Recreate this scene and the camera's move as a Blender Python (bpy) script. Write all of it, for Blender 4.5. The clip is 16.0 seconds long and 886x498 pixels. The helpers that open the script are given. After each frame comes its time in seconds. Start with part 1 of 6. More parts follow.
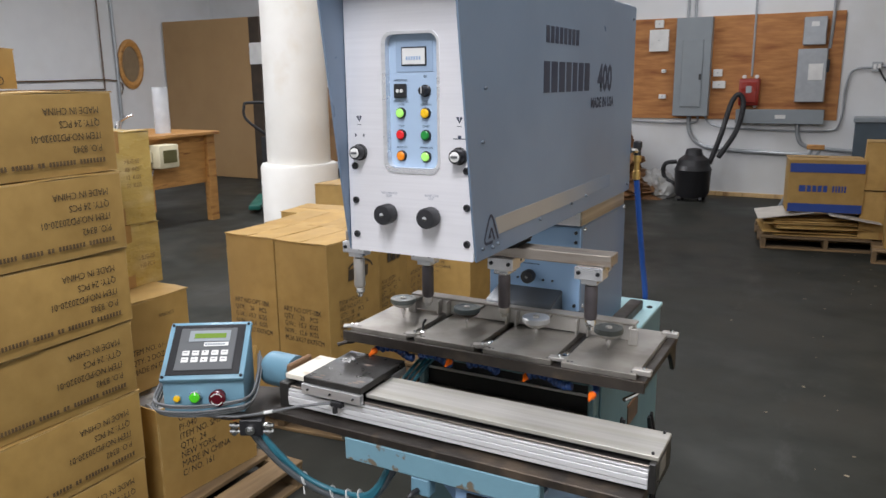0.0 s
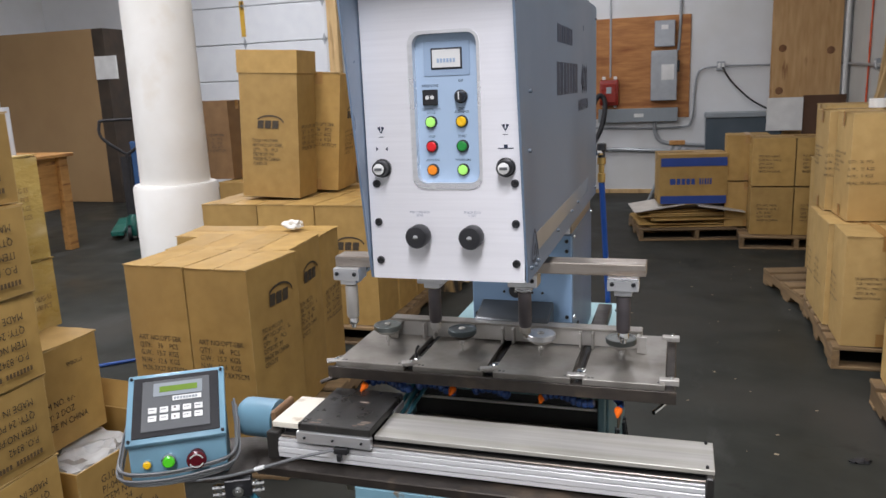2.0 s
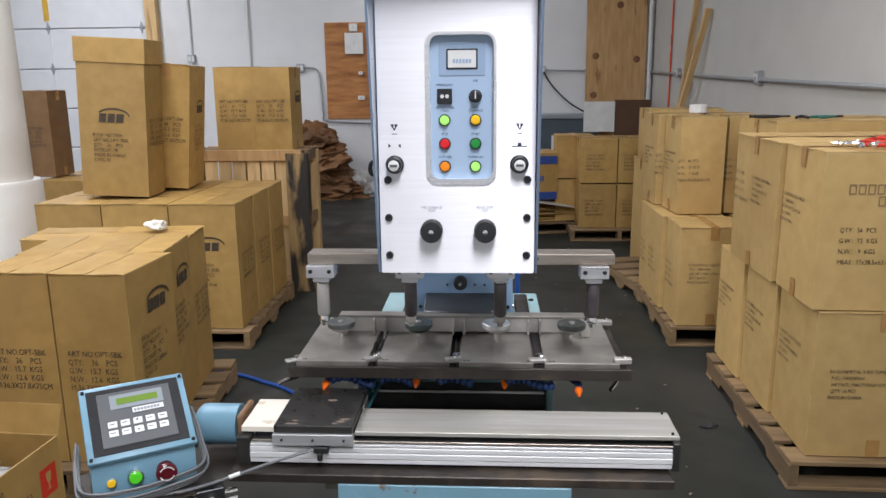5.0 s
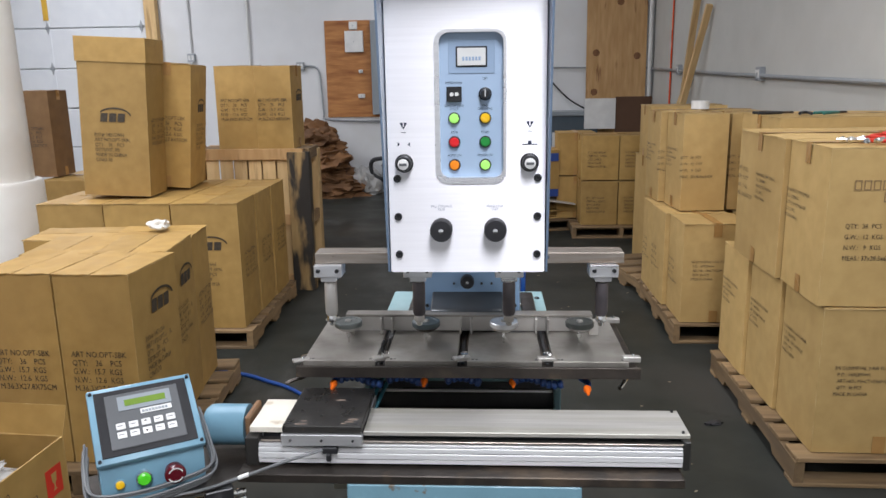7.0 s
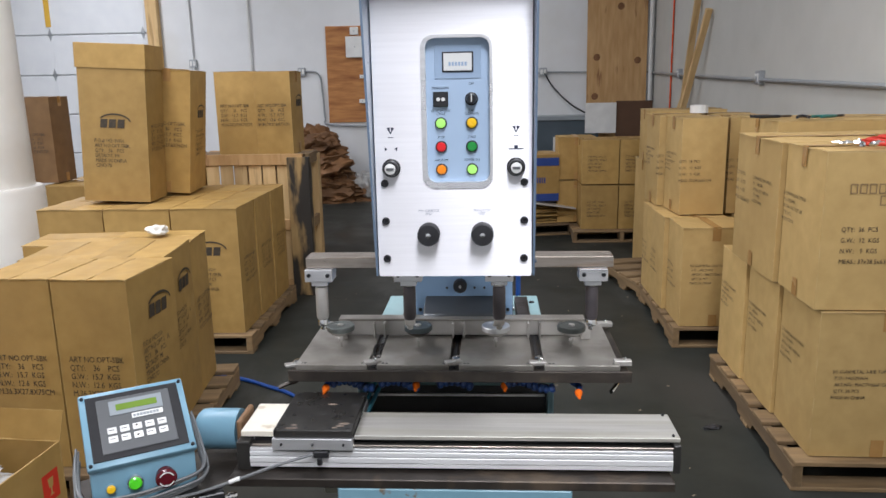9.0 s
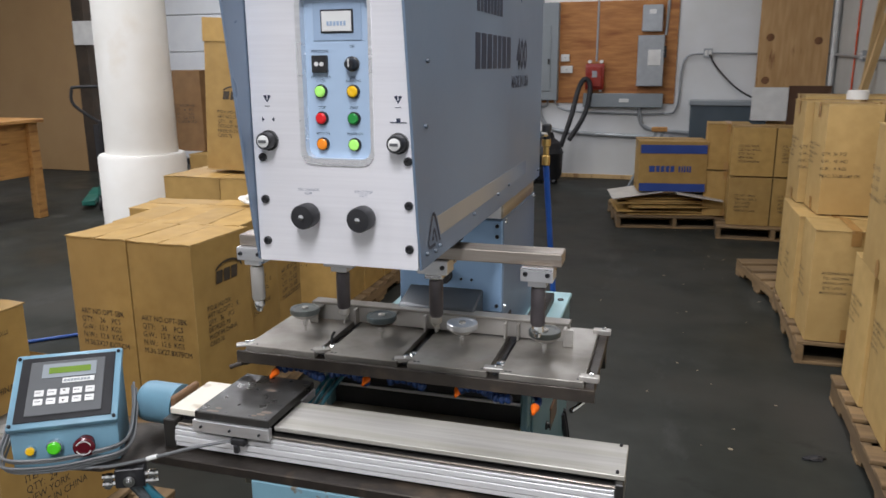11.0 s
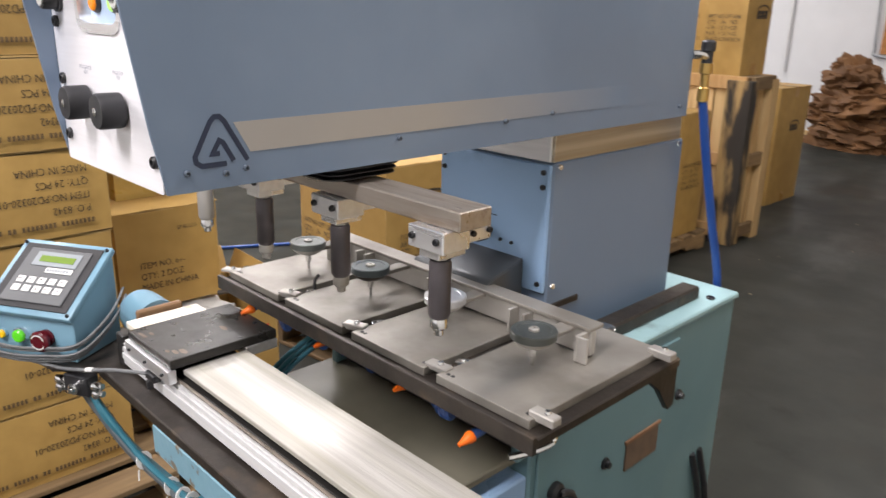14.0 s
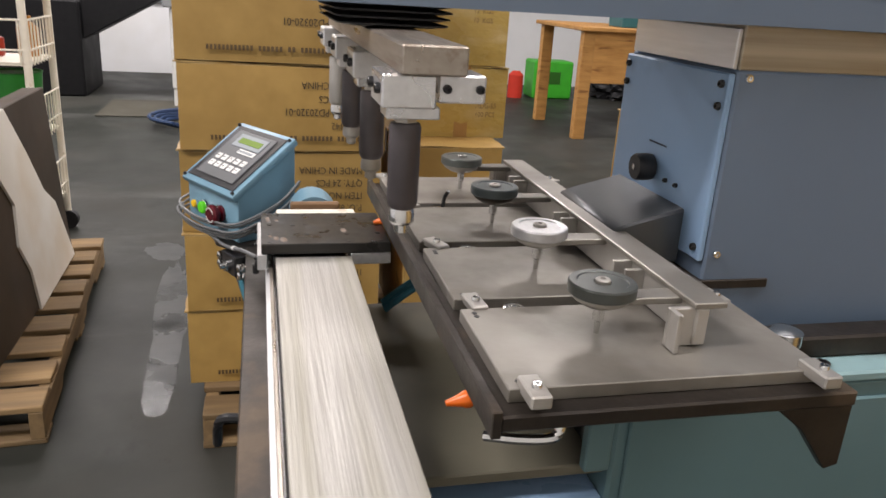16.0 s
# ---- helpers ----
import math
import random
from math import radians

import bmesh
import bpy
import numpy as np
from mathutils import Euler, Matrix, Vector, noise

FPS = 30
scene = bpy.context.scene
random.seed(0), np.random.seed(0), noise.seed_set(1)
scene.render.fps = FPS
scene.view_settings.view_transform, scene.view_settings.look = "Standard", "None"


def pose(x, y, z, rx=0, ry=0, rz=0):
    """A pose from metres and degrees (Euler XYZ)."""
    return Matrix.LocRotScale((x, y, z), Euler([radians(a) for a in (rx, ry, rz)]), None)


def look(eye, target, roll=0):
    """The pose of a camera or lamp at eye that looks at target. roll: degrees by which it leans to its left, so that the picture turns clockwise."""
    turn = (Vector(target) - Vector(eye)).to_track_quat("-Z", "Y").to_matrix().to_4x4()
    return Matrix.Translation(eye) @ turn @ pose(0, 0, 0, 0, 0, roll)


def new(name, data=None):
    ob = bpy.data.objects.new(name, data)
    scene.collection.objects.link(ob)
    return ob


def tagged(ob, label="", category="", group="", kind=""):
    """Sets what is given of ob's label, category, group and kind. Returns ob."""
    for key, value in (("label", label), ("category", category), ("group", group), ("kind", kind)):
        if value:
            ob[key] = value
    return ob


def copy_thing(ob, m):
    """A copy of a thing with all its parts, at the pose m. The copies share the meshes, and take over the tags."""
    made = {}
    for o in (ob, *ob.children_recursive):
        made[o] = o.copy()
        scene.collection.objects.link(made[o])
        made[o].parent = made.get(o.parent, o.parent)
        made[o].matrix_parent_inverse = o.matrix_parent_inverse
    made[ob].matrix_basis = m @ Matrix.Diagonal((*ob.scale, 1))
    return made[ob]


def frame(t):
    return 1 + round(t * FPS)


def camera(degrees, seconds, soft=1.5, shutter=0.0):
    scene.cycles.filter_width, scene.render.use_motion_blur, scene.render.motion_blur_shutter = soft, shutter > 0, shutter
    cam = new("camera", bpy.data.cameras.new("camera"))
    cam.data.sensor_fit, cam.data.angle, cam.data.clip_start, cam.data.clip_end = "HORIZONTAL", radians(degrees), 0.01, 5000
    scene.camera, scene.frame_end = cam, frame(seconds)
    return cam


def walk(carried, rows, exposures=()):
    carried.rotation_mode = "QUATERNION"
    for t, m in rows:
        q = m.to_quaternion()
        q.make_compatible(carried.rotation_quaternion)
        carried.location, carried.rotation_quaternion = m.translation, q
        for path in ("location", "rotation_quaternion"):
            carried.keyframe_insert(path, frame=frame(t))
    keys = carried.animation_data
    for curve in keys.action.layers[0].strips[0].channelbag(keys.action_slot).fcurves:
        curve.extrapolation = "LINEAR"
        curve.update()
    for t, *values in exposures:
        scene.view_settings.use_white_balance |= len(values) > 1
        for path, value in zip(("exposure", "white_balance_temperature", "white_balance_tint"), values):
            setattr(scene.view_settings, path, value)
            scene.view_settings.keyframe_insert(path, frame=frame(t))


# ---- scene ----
cam = camera(60.6, 16.0, 1.5, 0.3)
PATH = [
    (0, (0.687, -1.149, 1.631), (-0.241, 0.569, 1.2), -0.6),
    (0.5, (0.615, -1.184, 1.631), (-0.219, 0.582, 1.201), -0.6),
    (1, (0.53, -1.225, 1.636), (-0.216, 0.578, 1.198), -1.6),
    (1.5, (0.451, -1.188, 1.632), (-0.223, 0.646, 1.208), -1.3),
    (2, (0.355, -1.139, 1.632), (-0.236, 0.726, 1.213), -2.3),
    (2.5, (0.275, -1.158, 1.627), (-0.19, 0.738, 1.189), -2.1),
    (3, (0.156, -1.204, 1.638), (-0.198, 0.713, 1.191), -3.6),
    (3.5, (0.082, -1.236, 1.646), (-0.142, 0.706, 1.224), -1.6),
    (4, (0.066, -1.24, 1.644), (-0.062, 0.71, 1.216), -0.3),
    (6.5, (0.026, -1.228, 1.642), (-0.082, 0.719, 1.198), -0.7),
    (7, (0.031, -1.229, 1.643), (-0.082, 0.718, 1.201), -0.9),
    (7.5, (0.036, -1.229, 1.644), (-0.082, 0.719, 1.205), -1.0),
    (8, (0.042, -1.228, 1.645), (-0.073, 0.722, 1.213), -1.1),
    (8.5, (0.046, -1.229, 1.645), (-0.066, 0.721, 1.211), -1.1),
    (9, (0.057, -1.233, 1.643), (-0.064, 0.717, 1.213), -1.1),
    (9.2, (0.07, -1.228, 1.641), (-0.069, 0.72, 1.21), -1.1),
    (11.3, (0.525, -0.936, 1.598), (-0.128, 0.889, 1.104), 0.2),
    (11.4, (0.54, -0.911, 1.593), (-0.139, 0.902, 1.09), 0.5),
    (11.5, (0.552, -0.886, 1.592), (-0.14, 0.921, 1.083), 1.0),
    (12, (0.625, -0.794, 1.576), (-0.22, 0.923, 0.995), 0.7),
    (12.5, (0.776, -0.682, 1.568), (-0.302, 0.888, 0.957), 1.4),
    (12.9, (0.856, -0.61, 1.562), (-0.322, 0.879, 0.934), 0.7),
    (13, (0.865, -0.586, 1.561), (-0.329, 0.89, 0.933), 0.3),
    (13.5, (0.857, -0.438, 1.532), (-0.378, 1.0, 0.893), 0.0),
    (14, (0.834, -0.311, 1.506), (-0.527, 1.023, 0.9), 1.3),
    (14.5, (0.85, -0.18, 1.463), (-0.776, 0.857, 0.934), 1.8),
    (15, (0.906, -0.017, 1.4), (-0.91, 0.691, 0.948), 2.5),
    (15.5, (0.906, 0.075, 1.358), (-0.952, 0.568, 0.805), 2.5),
    (16, (0.851, 0.135, 1.342), (-0.983, 0.596, 0.693), 3.6),
]
EXPOSURES = [(0, -0.12, 6450, 10), (2.8, -0.24, 6400, 12), (4, -0.18, 6350, 11), (9.2, -0.12, 6300, 10), (11.3, -0.28, 6450, 10), (12, 0.02, 6600, 11), (12.5, 0.12, 6950, 11), (13.5, 0.28, 6800, 14), (14.5, 0.38, 6950, 13), (15.5, 0.2, 6950, 13), (16, -0.08, 7050, 14)]
walk(cam, [(t, look(eye, target, roll)) for t, eye, target, roll in PATH], EXPOSURES)

# ---- light ----
world = bpy.data.worlds.new("world")
scene.world = world
world.use_nodes = True
world.node_tree.nodes["Background"].inputs[0].default_value = (0.75, 0.85, 1, 1)
world.node_tree.nodes["Background"].inputs[1].default_value = 0.1


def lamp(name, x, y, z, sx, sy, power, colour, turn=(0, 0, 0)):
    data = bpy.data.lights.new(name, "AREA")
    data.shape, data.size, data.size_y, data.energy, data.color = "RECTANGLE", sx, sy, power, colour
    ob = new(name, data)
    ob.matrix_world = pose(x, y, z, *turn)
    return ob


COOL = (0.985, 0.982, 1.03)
# Assumed ceiling tubes out of view, placed and powered to brighten each area.
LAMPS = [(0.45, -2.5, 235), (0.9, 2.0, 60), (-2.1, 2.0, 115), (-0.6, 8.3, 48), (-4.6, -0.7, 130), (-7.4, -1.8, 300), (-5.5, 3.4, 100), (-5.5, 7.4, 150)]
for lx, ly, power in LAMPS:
    lamp("assumed_tube_lamp", lx, ly, 4.3, 0.7, 2.3, power, COOL)


# ---- materials ----
def mat(name, c1, c2=None, scale=8, rough=0.5, metal=0.0, bump=0.0, bscale=60, vary=0.0, stretch=(1, 1, 1), stain=None, srange=(0.52, 0.7), sscale=2.0, rvar=0.12, coat=0.0, spec=0.5):
    """A surface: c1 to c2 by fine noise, an optional stain colour by broad noise, relief, and a change from object to object."""
    m = bpy.data.materials.new(name)
    m.use_nodes = True
    t = m.node_tree
    n, l = t.nodes, t.links
    bsdf = n["Principled BSDF"]
    c2 = c2 or tuple(v * 0.85 for v in c1)
    tc, mp, inf = n.new("ShaderNodeTexCoord"), n.new("ShaderNodeMapping"), n.new("ShaderNodeObjectInfo")
    mp.inputs["Scale"].default_value = stretch
    shift = n.new("ShaderNodeVectorMath")
    shift.operation = "SCALE"
    shift.inputs[0].default_value = (7.3, 3.1, 5.7)
    l.new(inf.outputs["Random"], shift.inputs["Scale"])
    l.new(tc.outputs["Object"], mp.inputs["Vector"])
    l.new(shift.outputs[0], mp.inputs["Location"])
    fine, ramp, mix = n.new("ShaderNodeTexNoise"), n.new("ShaderNodeMapRange"), n.new("ShaderNodeMix")
    fine.inputs["Scale"].default_value, fine.inputs["Detail"].default_value = scale, 6
    l.new(mp.outputs[0], fine.inputs["Vector"])
    ramp.inputs["From Min"].default_value, ramp.inputs["From Max"].default_value = 0.3, 0.7
    l.new(fine.outputs["Fac"], ramp.inputs["Value"])
    mix.data_type = "RGBA"
    mix.inputs["A"].default_value, mix.inputs["B"].default_value = (*c1, 1), (*c2, 1)
    l.new(ramp.outputs[0], mix.inputs["Factor"])
    colour = mix.outputs["Result"]
    broad = n.new("ShaderNodeTexNoise")
    broad.inputs["Scale"].default_value, broad.inputs["Detail"].default_value = sscale, 5
    l.new(mp.outputs[0], broad.inputs["Vector"])
    if stain:
        r2, mix2 = n.new("ShaderNodeMapRange"), n.new("ShaderNodeMix")
        r2.inputs["From Min"].default_value, r2.inputs["From Max"].default_value = srange
        l.new(broad.outputs["Fac"], r2.inputs["Value"])
        mix2.data_type = "RGBA"
        mix2.inputs["B"].default_value = (*stain, 1)
        l.new(r2.outputs[0], mix2.inputs["Factor"])
        l.new(colour, mix2.inputs["A"])
        colour = mix2.outputs["Result"]
    if vary:
        hsv, r3 = n.new("ShaderNodeHueSaturation"), n.new("ShaderNodeMapRange")
        r3.inputs["To Min"].default_value, r3.inputs["To Max"].default_value = 1 - vary, 1 + vary
        l.new(inf.outputs["Random"], r3.inputs["Value"])
        l.new(r3.outputs[0], hsv.inputs["Value"])
        l.new(colour, hsv.inputs["Color"])
        colour = hsv.outputs[0]
    l.new(colour, bsdf.inputs["Base Color"])
    r4 = n.new("ShaderNodeMapRange")
    r4.inputs["From Min"].default_value, r4.inputs["From Max"].default_value = 0.3, 0.7
    r4.inputs["To Min"].default_value, r4.inputs["To Max"].default_value = max(0.03, rough - rvar), min(1, rough + rvar)
    l.new(broad.outputs["Fac"], r4.inputs["Value"])
    l.new(r4.outputs[0], bsdf.inputs["Roughness"])
    bsdf.inputs["Metallic"].default_value = metal
    bsdf.inputs["Coat Weight"].default_value = coat
    bsdf.inputs["Specular IOR Level"].default_value = spec
    if bump:
        tex, bp = n.new("ShaderNodeTexNoise"), n.new("ShaderNodeBump")
        tex.inputs["Scale"].default_value, tex.inputs["Detail"].default_value = bscale, 4
        l.new(mp.outputs[0], tex.inputs["Vector"])
        bp.inputs["Strength"].default_value, bp.inputs["Distance"].default_value = bump, 0.01
        l.new(tex.outputs["Fac"], bp.inputs["Height"])
        l.new(bp.outputs[0], bsdf.inputs["Normal"])
    return m


def glow(name, c, strength):
    m = mat(name, c, rough=0.3)
    b = m.node_tree.nodes["Principled BSDF"]
    b.inputs["Emission Color"].default_value, b.inputs["Emission Strength"].default_value = (*c, 1), strength
    return m


KRAFT = mat("kraft_board", (0.43, 0.268, 0.080), (0.355, 0.215, 0.061), 14, 0.62, bump=0.16, bscale=9, vary=0.13, stain=(0.30, 0.178, 0.050), sscale=1.6, srange=(0.5, 0.85))
# Right-hand cartons' board, paler than KRAFT to paint in the stronger light there.
KRAFT_LIT = mat("lit_kraft_board", (0.55, 0.370, 0.142), (0.475, 0.312, 0.113), 14, 0.6, bump=0.16, bscale=9, vary=0.1, stain=(0.41, 0.262, 0.090), sscale=1.6, srange=(0.5, 0.85))
KRAFT_PALE = mat("film_wrapped_board", (0.56, 0.40, 0.125), (0.46, 0.315, 0.09), 10, 0.3, bump=0.7, bscale=11, vary=0.08, stain=(0.64, 0.5, 0.24), sscale=5, stretch=(1, 1, 2.2), coat=0.3)


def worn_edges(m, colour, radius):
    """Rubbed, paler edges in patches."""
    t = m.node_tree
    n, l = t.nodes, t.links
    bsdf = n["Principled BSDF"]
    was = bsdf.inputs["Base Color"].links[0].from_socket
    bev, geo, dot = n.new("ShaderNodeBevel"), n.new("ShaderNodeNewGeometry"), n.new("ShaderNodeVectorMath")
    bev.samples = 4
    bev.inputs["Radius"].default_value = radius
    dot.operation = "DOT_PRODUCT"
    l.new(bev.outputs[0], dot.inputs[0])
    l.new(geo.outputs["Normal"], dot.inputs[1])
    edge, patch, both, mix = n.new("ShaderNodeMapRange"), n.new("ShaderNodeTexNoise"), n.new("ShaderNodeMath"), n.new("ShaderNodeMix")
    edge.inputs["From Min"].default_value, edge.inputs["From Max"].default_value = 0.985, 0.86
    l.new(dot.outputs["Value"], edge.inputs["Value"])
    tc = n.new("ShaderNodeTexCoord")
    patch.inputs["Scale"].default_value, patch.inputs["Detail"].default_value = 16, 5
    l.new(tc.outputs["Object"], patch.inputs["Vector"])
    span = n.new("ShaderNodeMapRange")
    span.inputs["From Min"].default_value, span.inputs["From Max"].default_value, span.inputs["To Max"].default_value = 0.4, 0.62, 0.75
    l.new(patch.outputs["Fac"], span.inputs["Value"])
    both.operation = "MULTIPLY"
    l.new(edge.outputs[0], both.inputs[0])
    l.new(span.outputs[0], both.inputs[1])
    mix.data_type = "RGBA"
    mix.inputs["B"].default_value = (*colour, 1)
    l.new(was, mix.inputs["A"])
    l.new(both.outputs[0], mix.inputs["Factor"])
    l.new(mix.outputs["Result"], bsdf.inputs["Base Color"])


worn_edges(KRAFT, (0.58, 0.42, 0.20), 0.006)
worn_edges(KRAFT_LIT, (0.68, 0.52, 0.27), 0.006)
KRAFT_IN = mat("kraft_inside", (0.40, 0.24, 0.10), (0.33, 0.19, 0.08), 20, 0.8)
TAPE = mat("packing_tape", (0.42, 0.235, 0.08), (0.38, 0.21, 0.07), 30, 0.28, bump=0.05, bscale=40)
INK = mat("black_print", (0.035, 0.028, 0.02), (0.07, 0.05, 0.03), 60, 0.7)
PALLET = mat("pallet_wood", (0.27, 0.175, 0.082), (0.15, 0.095, 0.045), 3, 0.8, bump=0.25, bscale=6, vary=0.25, stretch=(1, 9, 9), stain=(0.16, 0.11, 0.065), srange=(0.5, 0.75), sscale=1.2)
PALLET_Y = mat("pallet_wood_cross", (0.27, 0.175, 0.082), (0.15, 0.095, 0.045), 3, 0.8, bump=0.25, bscale=6, vary=0.25, stretch=(9, 1, 9), stain=(0.16, 0.11, 0.065), srange=(0.5, 0.75), sscale=1.2)
WOOD = mat("workbench_wood", (0.56, 0.29, 0.085), (0.40, 0.19, 0.05), 3, 0.6, bump=0.1, bscale=6, vary=0.14, stretch=(9, 1.5, 9), stain=(0.24, 0.10, 0.03), srange=(0.6, 0.7), sscale=2.2)
LUMBER = mat("lumber", (0.68, 0.48, 0.24), (0.54, 0.35, 0.15), 3, 0.7, bump=0.15, vary=0.16, stretch=(9, 9, 1), stain=(0.30, 0.17, 0.07), srange=(0.56, 0.72), sscale=1.6)
FLOOR = mat("painted_concrete", (0.036, 0.038, 0.033), (0.024, 0.026, 0.0225), 5, 0.5, bump=0.04, bscale=12, stain=(0.050, 0.047, 0.040), srange=(0.5, 0.72), sscale=1.1, rvar=0.2, spec=0.13)


def scuffed(m, colour, scale, stretch, span, turn):
    """Long dusty scuffs across a floor."""
    t = m.node_tree
    n, l = t.nodes, t.links
    bsdf = n["Principled BSDF"]
    was = bsdf.inputs["Base Color"].links[0].from_socket
    tc, mp, tex, rng, mix = n.new("ShaderNodeTexCoord"), n.new("ShaderNodeMapping"), n.new("ShaderNodeTexNoise"), n.new("ShaderNodeMapRange"), n.new("ShaderNodeMix")
    mp.inputs["Scale"].default_value, mp.inputs["Rotation"].default_value = stretch, (0, 0, turn)
    tex.inputs["Scale"].default_value, tex.inputs["Detail"].default_value, tex.inputs["Roughness"].default_value = scale, 9, 0.68
    l.new(tc.outputs["Object"], mp.inputs["Vector"])
    l.new(mp.outputs[0], tex.inputs["Vector"])
    rng.inputs["From Min"].default_value, rng.inputs["From Max"].default_value, rng.inputs["To Max"].default_value = span[0], span[1], 0.8
    l.new(tex.outputs["Fac"], rng.inputs["Value"])
    mix.data_type = "RGBA"
    mix.inputs["B"].default_value = (*colour, 1)
    l.new(was, mix.inputs["A"])
    l.new(rng.outputs[0], mix.inputs["Factor"])
    l.new(mix.outputs["Result"], bsdf.inputs["Base Color"])


scuffed(FLOOR, (0.085, 0.085, 0.080), 1.5, (1.0, 0.35, 1), (0.56, 0.74), 0.5)
scuffed(FLOOR, (0.014, 0.013, 0.011), 3.0, (0.6, 1.0, 1), (0.60, 0.72), -0.4)
WALL = mat("wall_paint", (0.74, 0.75, 0.76), (0.70, 0.71, 0.72), 3, 0.7, bump=0.05, bscale=40, stain=(0.66, 0.66, 0.64), sscale=0.8)
WALL_W = mat("cream_wall_paint", (0.54, 0.535, 0.50), (0.50, 0.495, 0.46), 3, 0.7, bump=0.05, bscale=40)
CEIL = mat("ceiling_paint", (0.46, 0.46, 0.45), rough=0.8)
DOORW = mat("white_door_panel", (0.74, 0.76, 0.78), (0.69, 0.71, 0.74), 5, 0.45)
PLASTER = mat("column_paint", (0.80, 0.79, 0.75), (0.74, 0.72, 0.67), 4, 0.5, bump=0.06, bscale=20, stain=(0.60, 0.50, 0.36), srange=(0.62, 0.82), sscale=1.4)
PLY = mat("plywood", (0.52, 0.235, 0.068), (0.34, 0.13, 0.036), 3.5, 0.6, bump=0.06, stretch=(1, 1, 6), stain=(0.27, 0.095, 0.028), srange=(0.52, 0.66), sscale=1.5)
PLY_V = mat("plywood_upright", (0.56, 0.35, 0.16), (0.42, 0.24, 0.09), 2.6, 0.6, bump=0.06, stretch=(7, 1, 1), stain=(0.19, 0.075, 0.025), srange=(0.6, 0.7), sscale=1.7)
BOARD = mat("brown_hardboard", (0.36, 0.225, 0.10), (0.33, 0.20, 0.088), 3, 0.55, stain=(0.40, 0.26, 0.12), sscale=0.6)
HEADBLUE = mat("grey_blue_enamel", (0.155, 0.212, 0.297), (0.142, 0.195, 0.275), 4, 0.34, bump=0.015, bscale=90, stain=(0.185, 0.245, 0.33), sscale=2.5, rvar=0.07)
SKYBLUE = mat("light_blue_enamel", (0.29, 0.445, 0.66), (0.26, 0.41, 0.615), 5, 0.36, bump=0.015, bscale=90, stain=(0.14, 0.22, 0.34), srange=(0.62, 0.8), sscale=5)
TEAL = mat("teal_enamel", (0.145, 0.25, 0.275), (0.125, 0.22, 0.245), 5, 0.4, bump=0.02, bscale=60, stain=(0.17, 0.27, 0.28), sscale=2)
TEALTOP = mat("worn_teal_top", (0.30, 0.46, 0.48), (0.25, 0.40, 0.42), 6, 0.45, stain=(0.10, 0.12, 0.11), srange=(0.6, 0.75), sscale=6)
CHIPPED = mat("chipped_blue_paint", (0.18, 0.335, 0.41), (0.16, 0.30, 0.37), 10, 0.45, bump=0.1, bscale=50, stain=(0.16, 0.13, 0.09), srange=(0.6, 0.64), sscale=26)
BOXBLUE = mat("box_blue_enamel", (0.165, 0.315, 0.41), (0.15, 0.29, 0.38), 8, 0.4, bump=0.02, bscale=80, stain=(0.12, 0.215, 0.28), srange=(0.55, 0.75), sscale=7)
BRUSHED = mat("brushed_steel_panel", (0.95, 0.94, 0.97), (0.90, 0.89, 0.92), 6, 0.46, metal=0.42, stretch=(1, 40, 40), bump=0.01, bscale=4, rvar=0.05)
BRUSHED.node_tree.nodes["Principled BSDF"].inputs["Anisotropic"].default_value = 0.85
BRUSHED.node_tree.nodes["Principled BSDF"].inputs["Anisotropic Rotation"].default_value = 0.25
GROUND = mat("ground_steel", (0.37, 0.348, 0.312), (0.27, 0.248, 0.217), 12, 0.4, metal=0.45, bump=0.02, bscale=80, stain=(0.15, 0.135, 0.115), srange=(0.46, 0.72), sscale=7, vary=0.08, rvar=0.1)
DARKSTEEL = mat("oily_dark_steel", (0.060, 0.050, 0.042), (0.036, 0.030, 0.026), 20, 0.45, metal=0.6, bump=0.06, bscale=120, stain=(0.13, 0.098, 0.07), srange=(0.55, 0.7), sscale=10)
ALU = mat("aluminium", (0.80, 0.80, 0.81), (0.70, 0.70, 0.71), 10, 0.32, metal=0.8, stretch=(1, 12, 12), vary=0.05)
ALU_TOP = mat("worn_aluminium_cover", (0.54, 0.525, 0.49), (0.41, 0.395, 0.36), 7, 0.46, metal=0.4, stretch=(0.5, 16, 16), bump=0.12, bscale=16, stain=(0.36, 0.335, 0.245), srange=(0.46, 0.85), sscale=1.6, rvar=0.12)
DULL = mat("dull_steel", (0.52, 0.50, 0.47), (0.42, 0.40, 0.37), 14, 0.42, metal=0.6, vary=0.12, stain=(0.26, 0.23, 0.19), srange=(0.55, 0.75), sscale=9)
STAINED = mat("stained_lumber", (0.46, 0.31, 0.13), (0.32, 0.20, 0.08), 4, 0.7, bump=0.15, bscale=8, stretch=(4, 4, 1), stain=(0.03, 0.025, 0.02), srange=(0.40, 0.52), sscale=2.2)
BAND = mat("streaked_metal_band", (0.50, 0.44, 0.35), (0.30, 0.25, 0.18), 3, 0.42, metal=0.5, stretch=(1, 0.6, 26), rvar=0.1)
BARSTEEL = mat("tool_bar_steel", (0.46, 0.41, 0.36), (0.36, 0.31, 0.26), 6, 0.38, metal=0.75, stretch=(1, 10, 10), stain=(0.28, 0.22, 0.17), sscale=9)
CHROME = mat("bright_metal", (0.82, 0.82, 0.82), rough=0.16, metal=1.0, rvar=0.06)
ROD = mat("dark_sleeve", (0.115, 0.10, 0.105), (0.085, 0.075, 0.08), 30, 0.4, metal=0.5)
